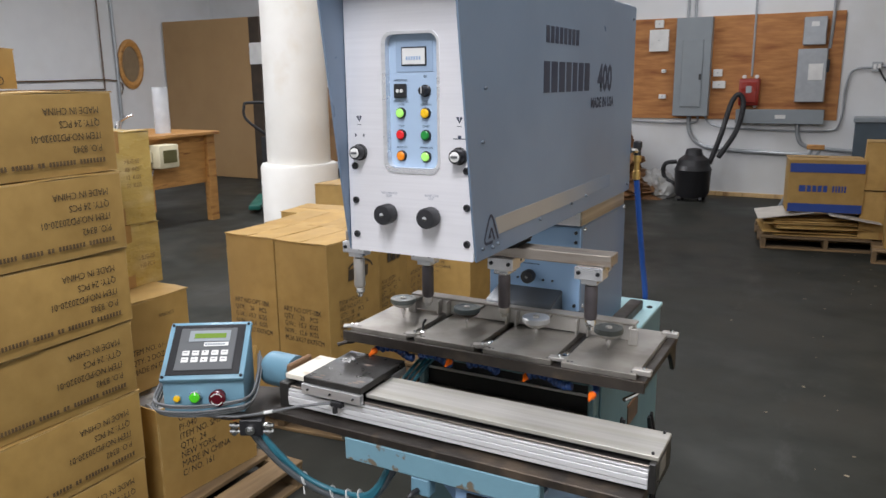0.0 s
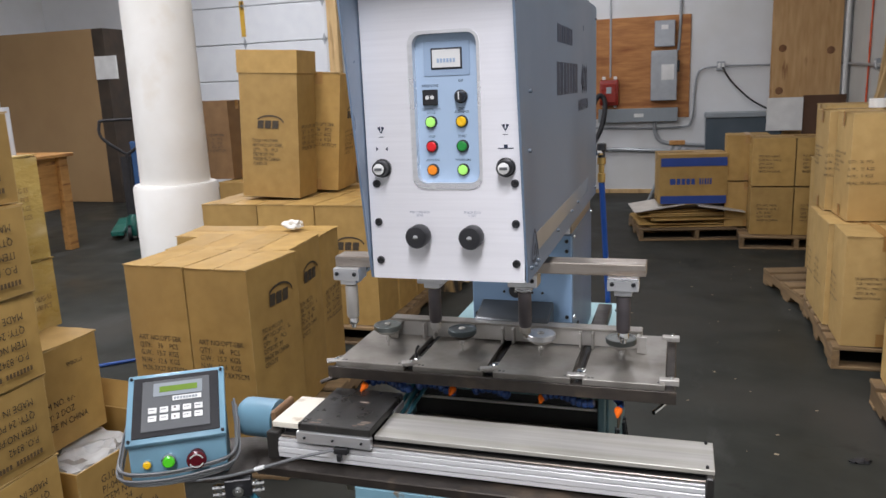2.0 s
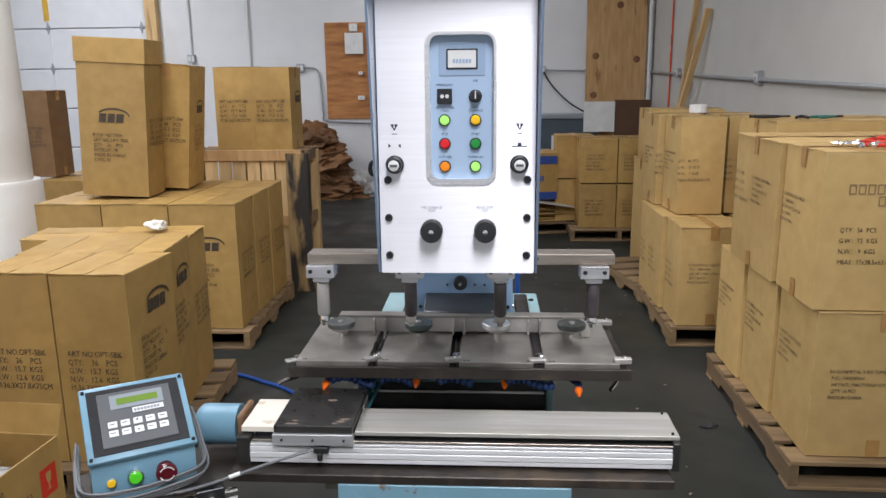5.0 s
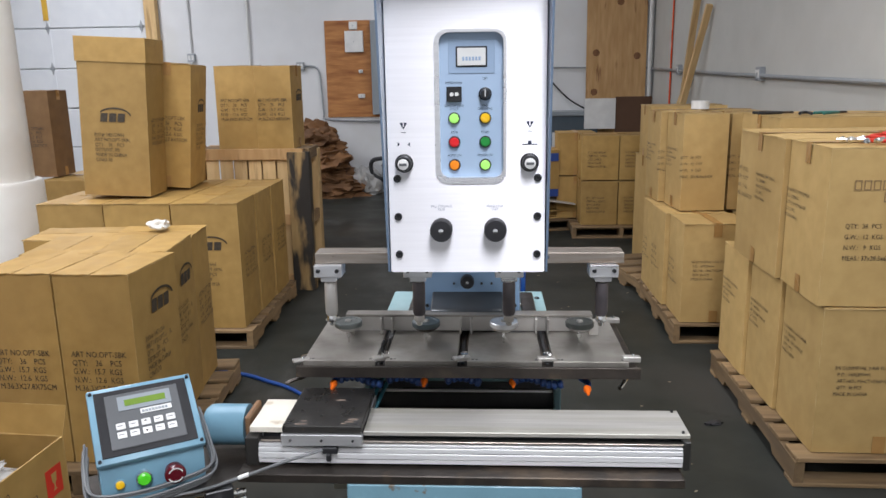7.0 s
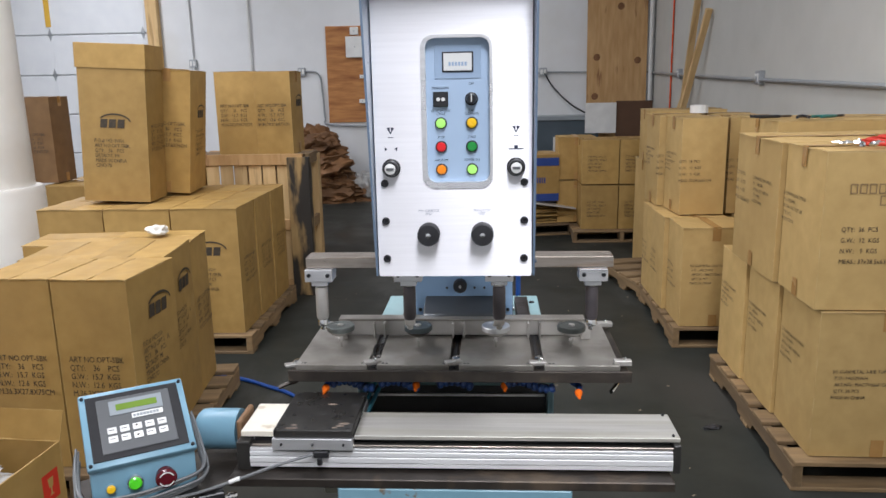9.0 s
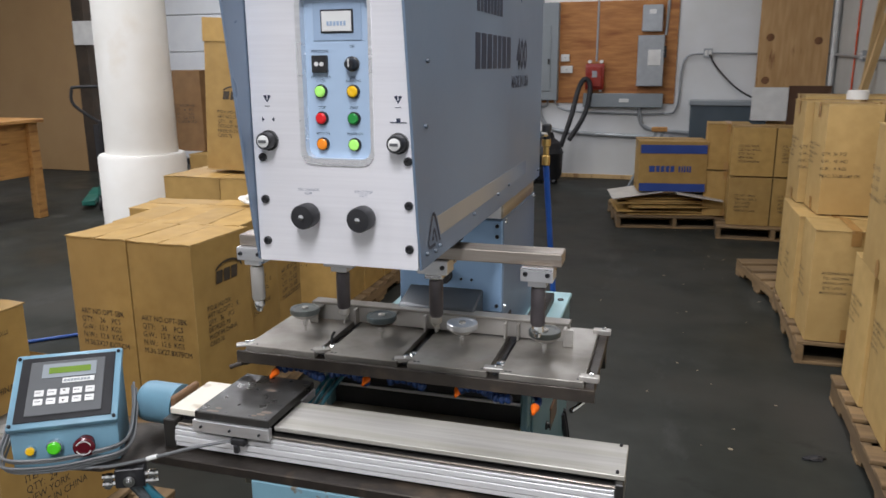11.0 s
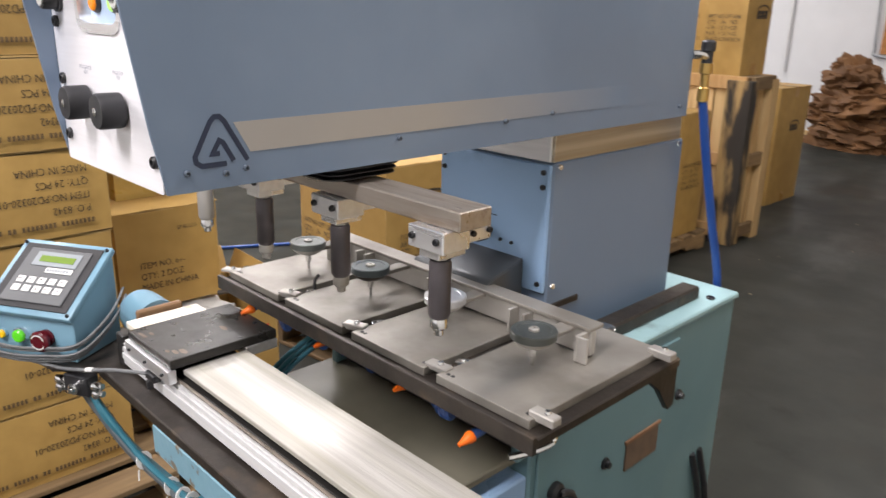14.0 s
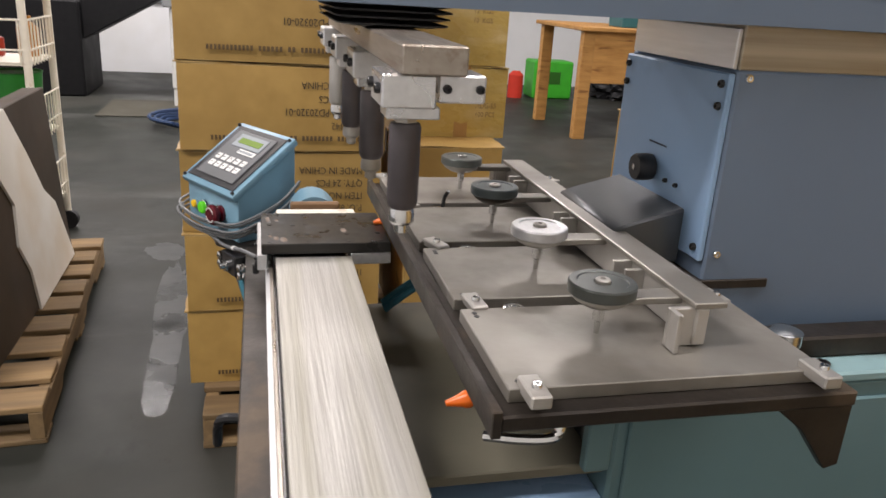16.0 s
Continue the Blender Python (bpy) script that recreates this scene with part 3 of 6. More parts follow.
for a, b_, c in (((2.36, 8.1, 1.25), (2.40, 7.75, 2.55), 0.07), ((2.30, 7.9, 1.2), (2.40, 7.3, 2.35), 0.07), ((2.33, 8.2, 1.2), (2.40, 7.95, 1.6), 0.06)):
    a, b_ = Vector(a), Vector(b_)
    m = Matrix.Translation((a + b_) / 2) @ (b_ - a).to_track_quat("Z", "Y").to_matrix().to_4x4()
    solo("lumber_plank", box(B(), -c / 2, c / 2, -0.02, 0.02, -(b_ - a).length / 2, (b_ - a).length / 2, 0.003), LUMBER, "bare pine plank leaning against the wall", "plank", "leaning planks", m=m)
solo("orange_strap", box(B(), EAST - 0.02, EAST - 0.012, 9.02, 9.07, 1.2, 4.4), STRAP, "bright orange strap hanging down the wall", "strap")

# round column with a thick collar
col = thing("column_1", "round white painted concrete column on a wide base", "column", pose(-3.55, 4.08, 0), kind="structure")
part("shaft", lathe(B(), ((0.272, 0.955), (0.265, 2.0), (0.262, HIGH)), n=40), PLASTER, col)
part("base", lathe(B(), ((0.33, 0), (0.33, 0.93), (0.315, 0.955), (0.27, 0.96)), n=40), PLASTER, col)

# brown partition sheet, mirror, pipes, sign on the west side
e = thing("partition_sheet", "large brown hardboard sheet standing in the corner", "board")
part("sheet", box(B(), WEST + 0.06, -8.42, 8.93, 8.96, 0.01, 2.72, 0.003), BOARD, e)
part("edge_post", box(B(), -8.42, -8.20, 8.93, 9.4, 0, 2.72, 0.004), DARKWOOD, e)
part("notice", box(B(), -8.40, -8.0, 8.90, 8.925, 1.95, 2.3), WHITE, e)
e = thing("oval_mirror", "oval mirror in a wide golden wood frame", "mirror", pose(WEST + 0.01, 8.2, 1.98, 0, 90, 0) @ Matrix.Diagonal((1, 0.62, 1, 1)))
part("frame", lathe(B(), ((0.30, 0.0), (0.42, 0.0), (0.42, 0.03), (0.36, 0.05), (0.30, 0.03), (0.30, 0.0)), n=40), WOOD, e)
part("mirror_glass", lathe(B(), ((0.001, 0.012), (0.31, 0.012), (0.31, 0.014), (0.001, 0.014)), n=40), GLASS, e)
W = WEST + 0.04
conduit(((W, 7.62, 1.2), (W, 7.62, 2.5), (W, 7.6, 4.5)), 0.012, "brown pipe running up the cream wall", mat("brown_pipe", (0.13, 0.075, 0.04), rough=0.5))
conduit(((W, 7.9, 1.0), (W, 7.9, 2.5), (W, 7.85, 4.5)), 0.028, "pale pipe running up the cream wall", GALV)
conduit(((W, 4.5, 1.68), (W, 6.5, 1.7), (W, 7.88, 1.7), (W, 7.9, 1.4)), 0.012, "brown pipe along the cream wall", mat("brown_pipe_2", (0.13, 0.075, 0.04), rough=0.5))
conduit(((W, 4.5, 1.55), (W, 6.5, 1.56), (W, 7.6, 1.56)), 0.012, "brown pipe along the cream wall", mat("brown_pipe_3", (0.13, 0.075, 0.04), rough=0.5))

# assumed ceiling fixtures, added around the unseen lamps
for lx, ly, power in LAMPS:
    f = thing("ceiling_light", "assumed white twin tube ceiling light out of view, switched on", "ceiling light", pose(lx, ly, 4.36), group="ceiling lights")
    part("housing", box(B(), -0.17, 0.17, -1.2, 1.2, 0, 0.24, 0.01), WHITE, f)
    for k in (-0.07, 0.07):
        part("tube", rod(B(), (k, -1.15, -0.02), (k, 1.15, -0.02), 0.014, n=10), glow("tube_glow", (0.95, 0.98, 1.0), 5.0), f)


# ---- pallets and cartons ----
def pallet(x, y, w, d, turn=0, label="worn wooden shipping pallet on the floor", h=0.125, boards=7):
    """Deck boards along x, stringers along y; x, y is its centre."""
    t = thing("pallet", label, "pallet", pose(x, y, 0, 0, 0, turn), group="wooden pallets")
    bw = d / boards * 0.74
    top, low = finish(box(B(), -w / 2, w / 2, -bw / 2, bw / 2, h - 0.02, h, 0.003), "deck_board", PALLET), finish(box(B(), -w / 2, w / 2, -0.05, 0.05, 0, 0.018, 0.003), "bottom_board", PALLET)
    for k in range(boards):
        part("deck_board", top, None, t, m=pose(random.uniform(-0.006, 0.006), -d / 2 + bw / 2 + k * (d - bw) / (boards - 1), 0, 0, 0, random.uniform(-0.6, 0.6)))
    for k in (-1, 0, 1):
        bm = B()
        prism(bm, ((-d / 2, 0.018), (-d * 0.3, 0.018), (-d * 0.28, 0.05), (-d * 0.1, 0.05), (-d * 0.08, 0.018), (d * 0.08, 0.018), (d * 0.1, 0.05), (d * 0.28, 0.05), (d * 0.3, 0.018), (d / 2, 0.018), (d / 2, h - 0.02), (-d / 2, h - 0.02)), "x", k * (w / 2 - 0.022) - 0.02, k * (w / 2 - 0.022) + 0.02, 0.002)
        part("stringer", bm, PALLET_Y, t)
        part("bottom_board", low, None, t, m=pose(0, k * (d / 2 - 0.05), 0))
    return t


def carton_mesh(w, d, h, material, seed):
    bm = B()
    bmesh.ops.create_cube(bm, size=1)
    bmesh.ops.subdivide_edges(bm, edges=bm.edges, cuts=5, use_grid_fill=True)
    for v in bm.verts:
        c = v.co * 2
        p = Vector((c.x * w / 2, c.y * d / 2, (c.z + 1) * h / 2))
        push = 0.006 * noise.noise(p * 5 + Vector((seed, 0, 0)))
        inside = (1 - c.x ** 2, 1 - c.y ** 2, 1 - c.z ** 2)
        if abs(c.x) > 0.99:
            p.x += math.copysign(0.008 * inside[1] * inside[2] + push * inside[1], c.x)
        if abs(c.y) > 0.99:
            p.y += math.copysign(0.008 * inside[0] * inside[2] + push * inside[0], c.y)
        if abs(c.z) > 0.99 and c.z > 0:
            p.z -= 0.004 * inside[0] * inside[1]
        if abs(c.x) > 0.99 and abs(c.y) > 0.99:
            p.x, p.y = p.x * 0.996, p.y * 0.996
        v.co = p
    return finish(bm, "body", material)


def carton(label, w, d, h, prints=(), material=KRAFT, seam="x", group="stacked cartons", opened=False, tape=True, seed=0, name="carton"):
    """A carton standing on the origin; prints: (side, mesh, x, z, flip)."""
    t = thing(name, label, "carton", group=group)
    part("body", carton_mesh(w, d, h, material, seed), None, t)
    sw, sd = (w, d) if seam == "x" else (d, w)
    spin = pose(0, 0, 0) if seam == "x" else pose(0, 0, 0, 0, 0, 90)
    if not opened:
        for k in (-1, 1):
            bm = B()
            bmesh.ops.create_grid(bm, x_segments=10, y_segments=8, size=0.5)
            for v in bm.verts:
                edge = 0.004 * noise.noise(Vector((v.co.x * 9 + seed, k, 0)))
                v.co = (v.co.x * (sw + 0.010 + (0.014 * noise.noise(Vector((v.co.y * 7, seed * 3.1, k + v.co.x))) if abs(v.co.x) > 0.49 else 0)), k * (sd / 4 + 0.0015) + v.co.y * (sd / 2 - 0.003) + (edge if v.co.y * k < -0.4 else 0), h + 0.003 + 0.004 * noise.noise(Vector((v.co.x * 3, v.co.y * 2 + seed, k))) + 0.002)
            ext = bmesh.ops.extrude_face_region(bm, geom=bm.faces[:])
            for v in ext["geom"]:
                if isinstance(v, bmesh.types.BMVert):
                    v.co.z -= 0.004
            bmesh.ops.transform(bm, matrix=spin, verts=bm.verts)
            part("flap", bm, material, t)
        if tape:
            strips = [(-sw / 2 - 0.002, sw / 2 + 0.002, h + 0.0085, h + 0.0092)]
            for k in (-1, 1):
                strips += [(k * sw / 2 + k * 0.006 - 0.0005, k * sw / 2 + k * 0.006 + 0.0005, h - 0.075, h + 0.0092), (k * sw / 2 + k * 0.006 - 0.0005, k * sw / 2 + k * 0.006 + 0.0005, 0.002, 0.075)]
            for x0, x1, z0, z1 in strips:
                bm = box(B(), x0, x1, -0.025, 0.025, z0, z1)
                bmesh.ops.transform(bm, matrix=spin, verts=bm.verts)
                part("tape", bm, TAPE, t)
    for side, me, x, z, flip in prints:
        part("print", me, None, t, m=on_face(side, w, d, x, z, 0.0095, flip))
    return t


def place(t, x, y, z, turn=0):
    t.matrix_world = pose(x, y, z, 0, 0, turn)
    return t


def again(t, x, y, z, turn=0, label=""):
    c = copy_thing(t, pose(x, y, z, 0, 0, turn))
    if label:
        c["label"] = label
    return c


def logo_mesh(s):
    """The maker's mark as plain shapes: three slanted blocks under an arc."""
    bm = B()
    for k in range(3):
        prism(bm, ((k * 0.32 * s, 0), (k * 0.32 * s + 0.26 * s, 0), (k * 0.32 * s + 0.30 * s, 0.32 * s), (k * 0.32 * s + 0.04 * s, 0.32 * s)), "z", 0, 0.0005)
    n = 16
    out = [(0.55 * s - 0.62 * s * math.cos(a), 0.2 * s + 0.34 * s * math.sin(a)) for a in [0.5 + i * 2.5 / n for i in range(n + 1)]]
    inn = [(0.55 * s - 0.57 * s * math.cos(a), 0.2 * s + 0.28 * s * math.sin(a)) for a in [0.5 + i * 2.5 / n for i in range(n + 1)]]
    for i in range(n):
        prism(bm, (out[i], out[i + 1], inn[i + 1], inn[i]), "z", 0, 0.0005)
    return finish(bm, "mark", INK, False)


TALL = words("ART NO.OPT-SBK\nQTY:    36    PCS\nG.W.:  15.7  KGS\nN.W.:  12.6  KGS\nM.36.3X27.8X75CM", 0.034, INK, 1.05)
TALLB = words("P.O.# 14212WH\nART NO.OPT-SRBL\nQTY:   36    PCS\nDETROIT. MI\nMADE IN CHINA\nC/NO.70", 0.031, INK, 1.0)
MARK = logo_mesh(0.165)
SIDE = words("QTY:  36  PCS\nG.W.:  12  KGS\nN.W.:   9  KGS\nMEAS.: 37x28.5x63 CM", 0.026, INK, 1.6)
LONG = words("S/S GUNMETAL 3-RIB TUMBLER\n  P.O.: 140529WH\n  ART.NO.: MACTV036P-GM\n  QTY: 36 PCS\nMADE IN CHINA", 0.021, INK, 1.3)
STACK = words("P.O. 8342\nITEM NO:PD20320-01\nQTY: 24 PCS\nMADE IN CHINA", 0.030, INK, 1.28)
STACKBAR = finish(bars((0.0075,) * 8 + (-0.007,) + (0.0072,) * 8 + (-0.007,) + (0.008,) * 2 + (-0.007,) + (0.0072,) * 6 + (-0.007,) + (0.0065,) * 12, 0.014, 0.0042), "brand_bars", mat("worn_print", (0.13, 0.08, 0.035), (0.09, 0.055, 0.025), 50, 0.7), False)
GHOST = mat("faded_print", (0.27, 0.175, 0.085), rough=0.7)
LETTER = B()
for x0, x1, z0, z1 in ((0, 0.026, 0, 0.004), (0, 0.026, 0.034, 0.038), (0, 0.004, 0.004, 0.034), (0.022, 0.026, 0.004, 0.034)):
    box(LETTER, x0, x1, z0, z1, 0, 0.0005)
LETTER = finish(LETTER, "outlined_letter", GHOST, False)
OUTLINED = tuple(("front", LETTER, -0.17 + k * 0.034, 0.455, False) for k in range(6)) + tuple(("front", LETTER, -0.06 + k * 0.034, 0.41, False) for k in range(5))

# pallet of tall cartons nearest the machine
pallet(-1.68, 2.06, 0.80, 1.22, 6)
turnA = 6
mA = pose(-1.31, 1.49, 0.13, 0, 0, turnA)


def in_a(t, x, y, copy):
    m = mA @ pose(x, y, 0)
    if copy:
        return copy_thing(t, m)
    t.matrix_world = m
    return t


cA = carton("tall brown carton with black stencilled lettering", 0.312, 0.39, 0.79, (("front", TALL, -0.11, 0.46, False), ("right", MARK, -0.06, 0.60, False), ("right", TALLB, -0.13, 0.50, False)), seam="y", tape=False, seed=1)
mF = pose(-1.336, 1.50, 0.13, 0, 0, -3)
cA.matrix_world = mF @ pose(-0.156, 0.198, 0)
copy_thing(cA, mF @ pose(-0.474, 0.196, 0.001))
for x, y in ((-0.155, 0.605), (-0.465, 0.605)):
    in_a(cA, x, y, True)
cA2 = carton("tall brown carton turned sideways in the stack", 0.39, 0.305, 0.775, (("right", TALL, -0.12, 0.46, False),), seam="x", tape=False, seed=2)
in_a(cA2, -0.2, 0.955, False)
in_a(cA2, -0.6, 0.955, True)
rag = B()
bmesh.ops.create_icosphere(rag, subdivisions=3, radius=0.05)
for v in rag.verts:
    n_ = noise.noise(v.co * 30) * 0.03 + noise.noise(v.co * 70) * 0.012
    v.co = v.co * 1.0 + v.co.normalized() * n_
    v.co.z = max(v.co.z * 0.55, -0.016)
solo("white_rag", rag, CLOTH, "crumpled white rag lying on a carton", "rag", m=pose(-1.60, 2.42, 0.942))

# second pallet of tall cartons with more standing on top
pallet(-2.06, 3.78, 1.26, 1.2, 1)
cB = carton("tall brown carton with a black printed mark", 0.41, 0.36, 0.785, (("front", MARK, -0.06, 0.5, False), ("front", TALLB, -0.13, 0.40, False), ("right", TALL, -0.12, 0.45, False)), seam="y", tape=False, seed=3)
place(cB, -1.68, 3.40, 0.13, 1)
for x in (-2.10, -2.52):
    again(cB, x, 3.40, 0.13, 1)
for x in (-1.68, -2.10, -2.52):
    again(cB, x, 3.77, 0.13, 1)
    again(cB, x, 4.14, 0.13, 1)
cT = carton("tall brown carton with its top flaps folded up", 0.415, 0.30, 0.83, (("front", MARK, -0.08, 0.46, False), ("front", TALLB, -0.12, 0.37, False), ("right", TALL, -0.11, 0.46, False)), opened=True, seed=4)
cT.matrix_world = pose(-2.30, 3.55, 0.945, 0, 3.0, 4)
for x0, x1, y0, y1 in ((-0.215, 0.215, -0.158, -0.153), (-0.215, 0.215, 0.153, 0.158), (-0.216, -0.211, -0.153, 0.153), (0.211, 0.216, -0.153, 0.153)):
    part("raised_flap", box(B(), x0, x1, y0, y1, 0.82, 0.968, 0.001), KRAFT, cT)
part("top_panel", box(B(), -0.21, 0.21, -0.152, 0.152, 0.955, 0.961), KRAFT, cT)
skewed = carton("tall brown carton standing skewed on the stack", 0.30, 0.43, 0.81, (("front", TALL, -0.11, 0.45, False), ("right", MARK, -0.06, 0.5, False), ("right", TALLB, -0.1, 0.4, False)), seam="y", seed=5)
skewed.matrix_world = pose(-2.14, 3.965, 0.95, 0, 5.0, 7)

# slatted crate with cartons on top
cr = thing("wooden_crate", "tall slatted wooden crate, stained dark at the corner", "crate", pose(-1.805, 4.74, 0))
CW, CD, CH = 0.86, 0.32, 1.10
for sx in (-1, 1):
    for sy in (-1, 1):
        part("corner_post", box(B(), sx * CW / 2 - (0.12 if sx > 0 and sy < 0 else 0.05), sx * CW / 2 + 0.05, sy * CD / 2 - 0.05, sy * CD / 2 + 0.05, 0, CH, 0.004), STAINED if sx > 0 and sy < 0 else LUMBER, cr)
for z in (0.04, 0.53, 1.04):
    for sy in (-1, 1):
        part("rail", box(B(), -CW / 2, CW / 2, sy * (CD / 2 + 0.02) - 0.015, sy * (CD / 2 + 0.02) + 0.015, z, z + 0.085, 0.003), PLY_V, cr)
    for sx in (-1, 1):
        part("rail", box(B(), sx * (CW / 2 + 0.03) - 0.015, sx * (CW / 2 + 0.03) + 0.015, -CD / 2, CD / 2, z, z + 0.085, 0.003), PALLET_Y, cr)
for k in range(7):
    x = -CW / 2 + 0.09 + k * 0.112
    for sy in (-1, 1):
        part("slat", box(B(), x, x + 0.10, sy * CD / 2 - 0.012, sy * CD / 2 + 0.002, 0.06, CH - 0.03, 0.002), LUMBER, cr)
for k in range(2):
    y = -CD / 2 + 0.065 + k * 0.105
    for sx in (-1, 1):
        part("slat", box(B(), sx * CW / 2 - 0.012, sx * CW / 2 + 0.002, y, y + 0.078, 0.06, CH - 0.03, 0.002), LUMBER, cr)
part("top_deck", box(B(), -CW / 2, CW / 2, -CD / 2, CD / 2, CH, CH + 0.02, 0.003), PALLET, cr)
cC = carton("tall brown carton with stencilled lettering on the crate", 0.28, 0.36, 0.62, (("front", TALL, -0.12, 0.36, False), ("right", MARK, -0.06, 0.36, False)), seed=6)
place(cC, -1.585, 4.76, 1.122)
cC2 = carton("tall brown carton with stencilled lettering beside its twin", 0.31, 0.36, 0.625, (("front", TALL, -0.12, 0.36, False),), seed=61)
place(cC2, -1.885, 4.78, 1.122, 1)
place(carton("plain brown carton standing behind the crate", 0.5, 0.6, 0.95, (("right", MARK, -0.06, 0.6, False),), seed=7), -1.92, 6.15, 0.0)

# cartons by the column and the brown one beyond
place(carton("dark brown carton with a faint print by the column", 0.34, 0.3, 0.72, (("front", TALL, -0.12, 0.4, False),), material=mat("dark_kraft", (0.20, 0.11, 0.042), (0.16, 0.085, 0.032), 12, 0.7), seed=8), -3.80, 5.2, 0.86)
place(carton("low brown carton under the dark one", 0.8, 0.7, 0.845, (), seed=9), -3.3, 5.25, 0)

# right-hand pallets
pallet(1.80, 2.24, 1.04, 1.24, -1, h=0.13)
cR = carton("brown carton with printed order details", 0.52, 0.40, 0.605, (("front", LONG, -0.20, 0.36, False), ("left", LONG, -0.16, 0.42, False)), seam="y", seed=11, material=KRAFT_LIT)
place(cR, 1.608, 1.865, 0.135, -1)
again(cR, 1.600, 2.275, 0.135, -1)
again(cR, 1.592, 2.685, 0.135, -1)
for y in (1.865, 2.275, 2.685):
    again(cR, 2.135, y, 0.135, -1)
cR2 = carton("brown carton with printed weights and measures", 0.52, 0.41, 0.61, (("front", SIDE, -0.19, 0.31, False), ("left", LONG, -0.19, 0.40, False)) + OUTLINED, seam="x", seed=12, material=KRAFT_LIT)
place(cR2, 1.584, 1.875, 0.751, -1.5)
cR3 = carton("brown carton with printed order details on its side", 0.52, 0.60, 0.61, (("left", LONG, -0.02, 0.42, False), ("left", SIDE, -0.27, 0.42, False)), seam="x", seed=62, material=KRAFT_LIT)
place(cR3, 1.575, 2.395, 0.751, -1)
again(cR2, 2.125, 1.90, 0.751, 1)
again(cR3, 2.125, 2.42, 0.751)
pallet(1.72, 3.86, 1.06, 1.08, 0, h=0.13)
cS = carton("brown carton with printed order details", 0.40, 0.36, 0.615, (("front", LONG, -0.15, 0.38, False), ("left", SIDE, -0.13, 0.34, False)), seam="y", seed=13, material=KRAFT_LIT)
place(cS, 1.43, 3.52, 0.135)
again(cS, 1.40, 3.90, 0.135, 1)
again(cS, 1.40, 4.20, 0.135)
for y in (3.55, 3.95, 4.2):
    again(cS, 1.86, y, 0.135)
cS2 = carton("brown carton with printed weights, taped at the seam", 0.29, 0.36, 0.62, (("front", SIDE, -0.16, 0.34, False), ("left", LONG, -0.15, 0.38, False)), seam="x", seed=14, material=KRAFT_LIT)
place(cS2, 1.435, 3.94, 0.765, 3)
again(cS2, 1.76, 3.98, 0.765, 0)
again(cS2, 1.38, 4.33, 0.765, 2)
again(cS2, 1.76, 4.36, 0.765, 0)
place(carton("wide brown carton at the back of the stack", 0.8, 0.6, 0.64, (), seed=15, material=KRAFT_LIT), 1.98, 3.2, 0.765)
place(carton("wide brown carton under the stack", 0.5, 0.5, 0.63, (), seed=16, material=KRAFT_LIT), 2.12, 3.15, 0.13)
place(carton("short brown carton on the far stack", 0.62, 0.4, 0.43, (), seed=17, material=KRAFT_LIT), 1.7, 5.4, 0.95)
place(carton("large plain brown carton under a smaller one", 0.9, 0.7, 0.94, (), seed=18, material=KRAFT_LIT), 1.85, 5.45, 0)
pallet(1.32, 4.75, 0.42, 1.0, 12, "empty worn wooden pallet lying behind the cartons", boards=5)
pallet(1.42, 6.95, 1.0, 0.95, 0)
cF = carton("small brown carton with black lettering", 0.37, 0.40, 0.445, (("front", words("P.O. NO.: 842-N\nITEM NO.: 8342-2\nQTY: 24 PCS\nNEW YORK\nMADE IN CHINA", 0.03, INK, 1.2), -0.13, 0.27, False),), seed=19)
for x, z in ((1.195, 0.13), (1.575, 0.13), (1.195, 0.595), (1.575, 0.595)):
    (place if (x, z) == (1.195, 0.13) else again)(cF, x, 6.76, z)
for z in (0.13, 0.595):
    again(cF, 1.0, 7.15, z, 90)


# ---- the pad printing machine ----
mc = thing("pad_printing_machine", "blue-grey four-station pad printing machine with a steel front panel", "machine")


def bolt(parent, x, y, z, r=0.0065, axis="y", name="bolt", material=None):
    bm = B()
    m = pose(x, y, z, 90, 0, 0) if axis == "y" else pose(x, y, z, 0, 90, 0) if axis == "x" else pose(x, y, z)
    lathe(bm, ((r, -0.001), (r, 0.003), (r * 0.8, 0.0045), (r * 0.5, 0.0045), (r * 0.45, 0.002)), m, 12)
    return part(name, bm, material or BLACK, parent)


SCREWBLUE = mat("painted_screw", (0.05, 0.065, 0.085), (0.09, 0.11, 0.14), 60, 0.4)
PALEPRINT = mat("pale_panel_print", (0.36, 0.38, 0.45), rough=0.5)
# head: side plates lean forward past the front panel
HX, HT, HB, HBACK = 0.131, 1.325, 1.82, 1.0
head = part("head", box(B(), -HX + 0.004, HX - 0.004, 0.02, HBACK - 0.004, HT + 0.012, HB - 0.004, 0.003), HEADBLUE, mc, "grey-blue enamelled head")
for s in (-1, 1):
    bm = B()
    lo, hi = (s * HX - 0.0018, s * HX + 0.0018)
    prism(bm, ((0.0, HT), (HBACK, HT), (HBACK, HB), (-0.078, HB), (-0.012, HT + 0.06)), "x", lo, hi)
    part("side_plate", bm, HEADBLUE, head)
part("top_plate", box(B(), -HX, HX, -0.07, HBACK, HB, HB + 0.004, 0.001), HEADBLUE, head)
X2 = HX + 0.0018
for y, z in ((0.296, 1.353), (0.492, 1.3575), (0.596, 1.361), (0.02, 1.345), (0.085, 1.343), (0.062, 1.34), (0.02, 1.53), (0.03, 1.62), (0.97, 1.345), (0.97, 1.79), (0.01, 1.80)):
    bolt(head, X2, y, z, 0.0032, "x", "screw", SCREWBLUE)

# front panel with a real recess
panel_bm = B()
PX, PZ0, PZ1 = 0.1275, HT, HB
RX0, RX1, RZ0, RZ1, RC = -0.043, 0.0605, 1.482, 1.712, 0.016


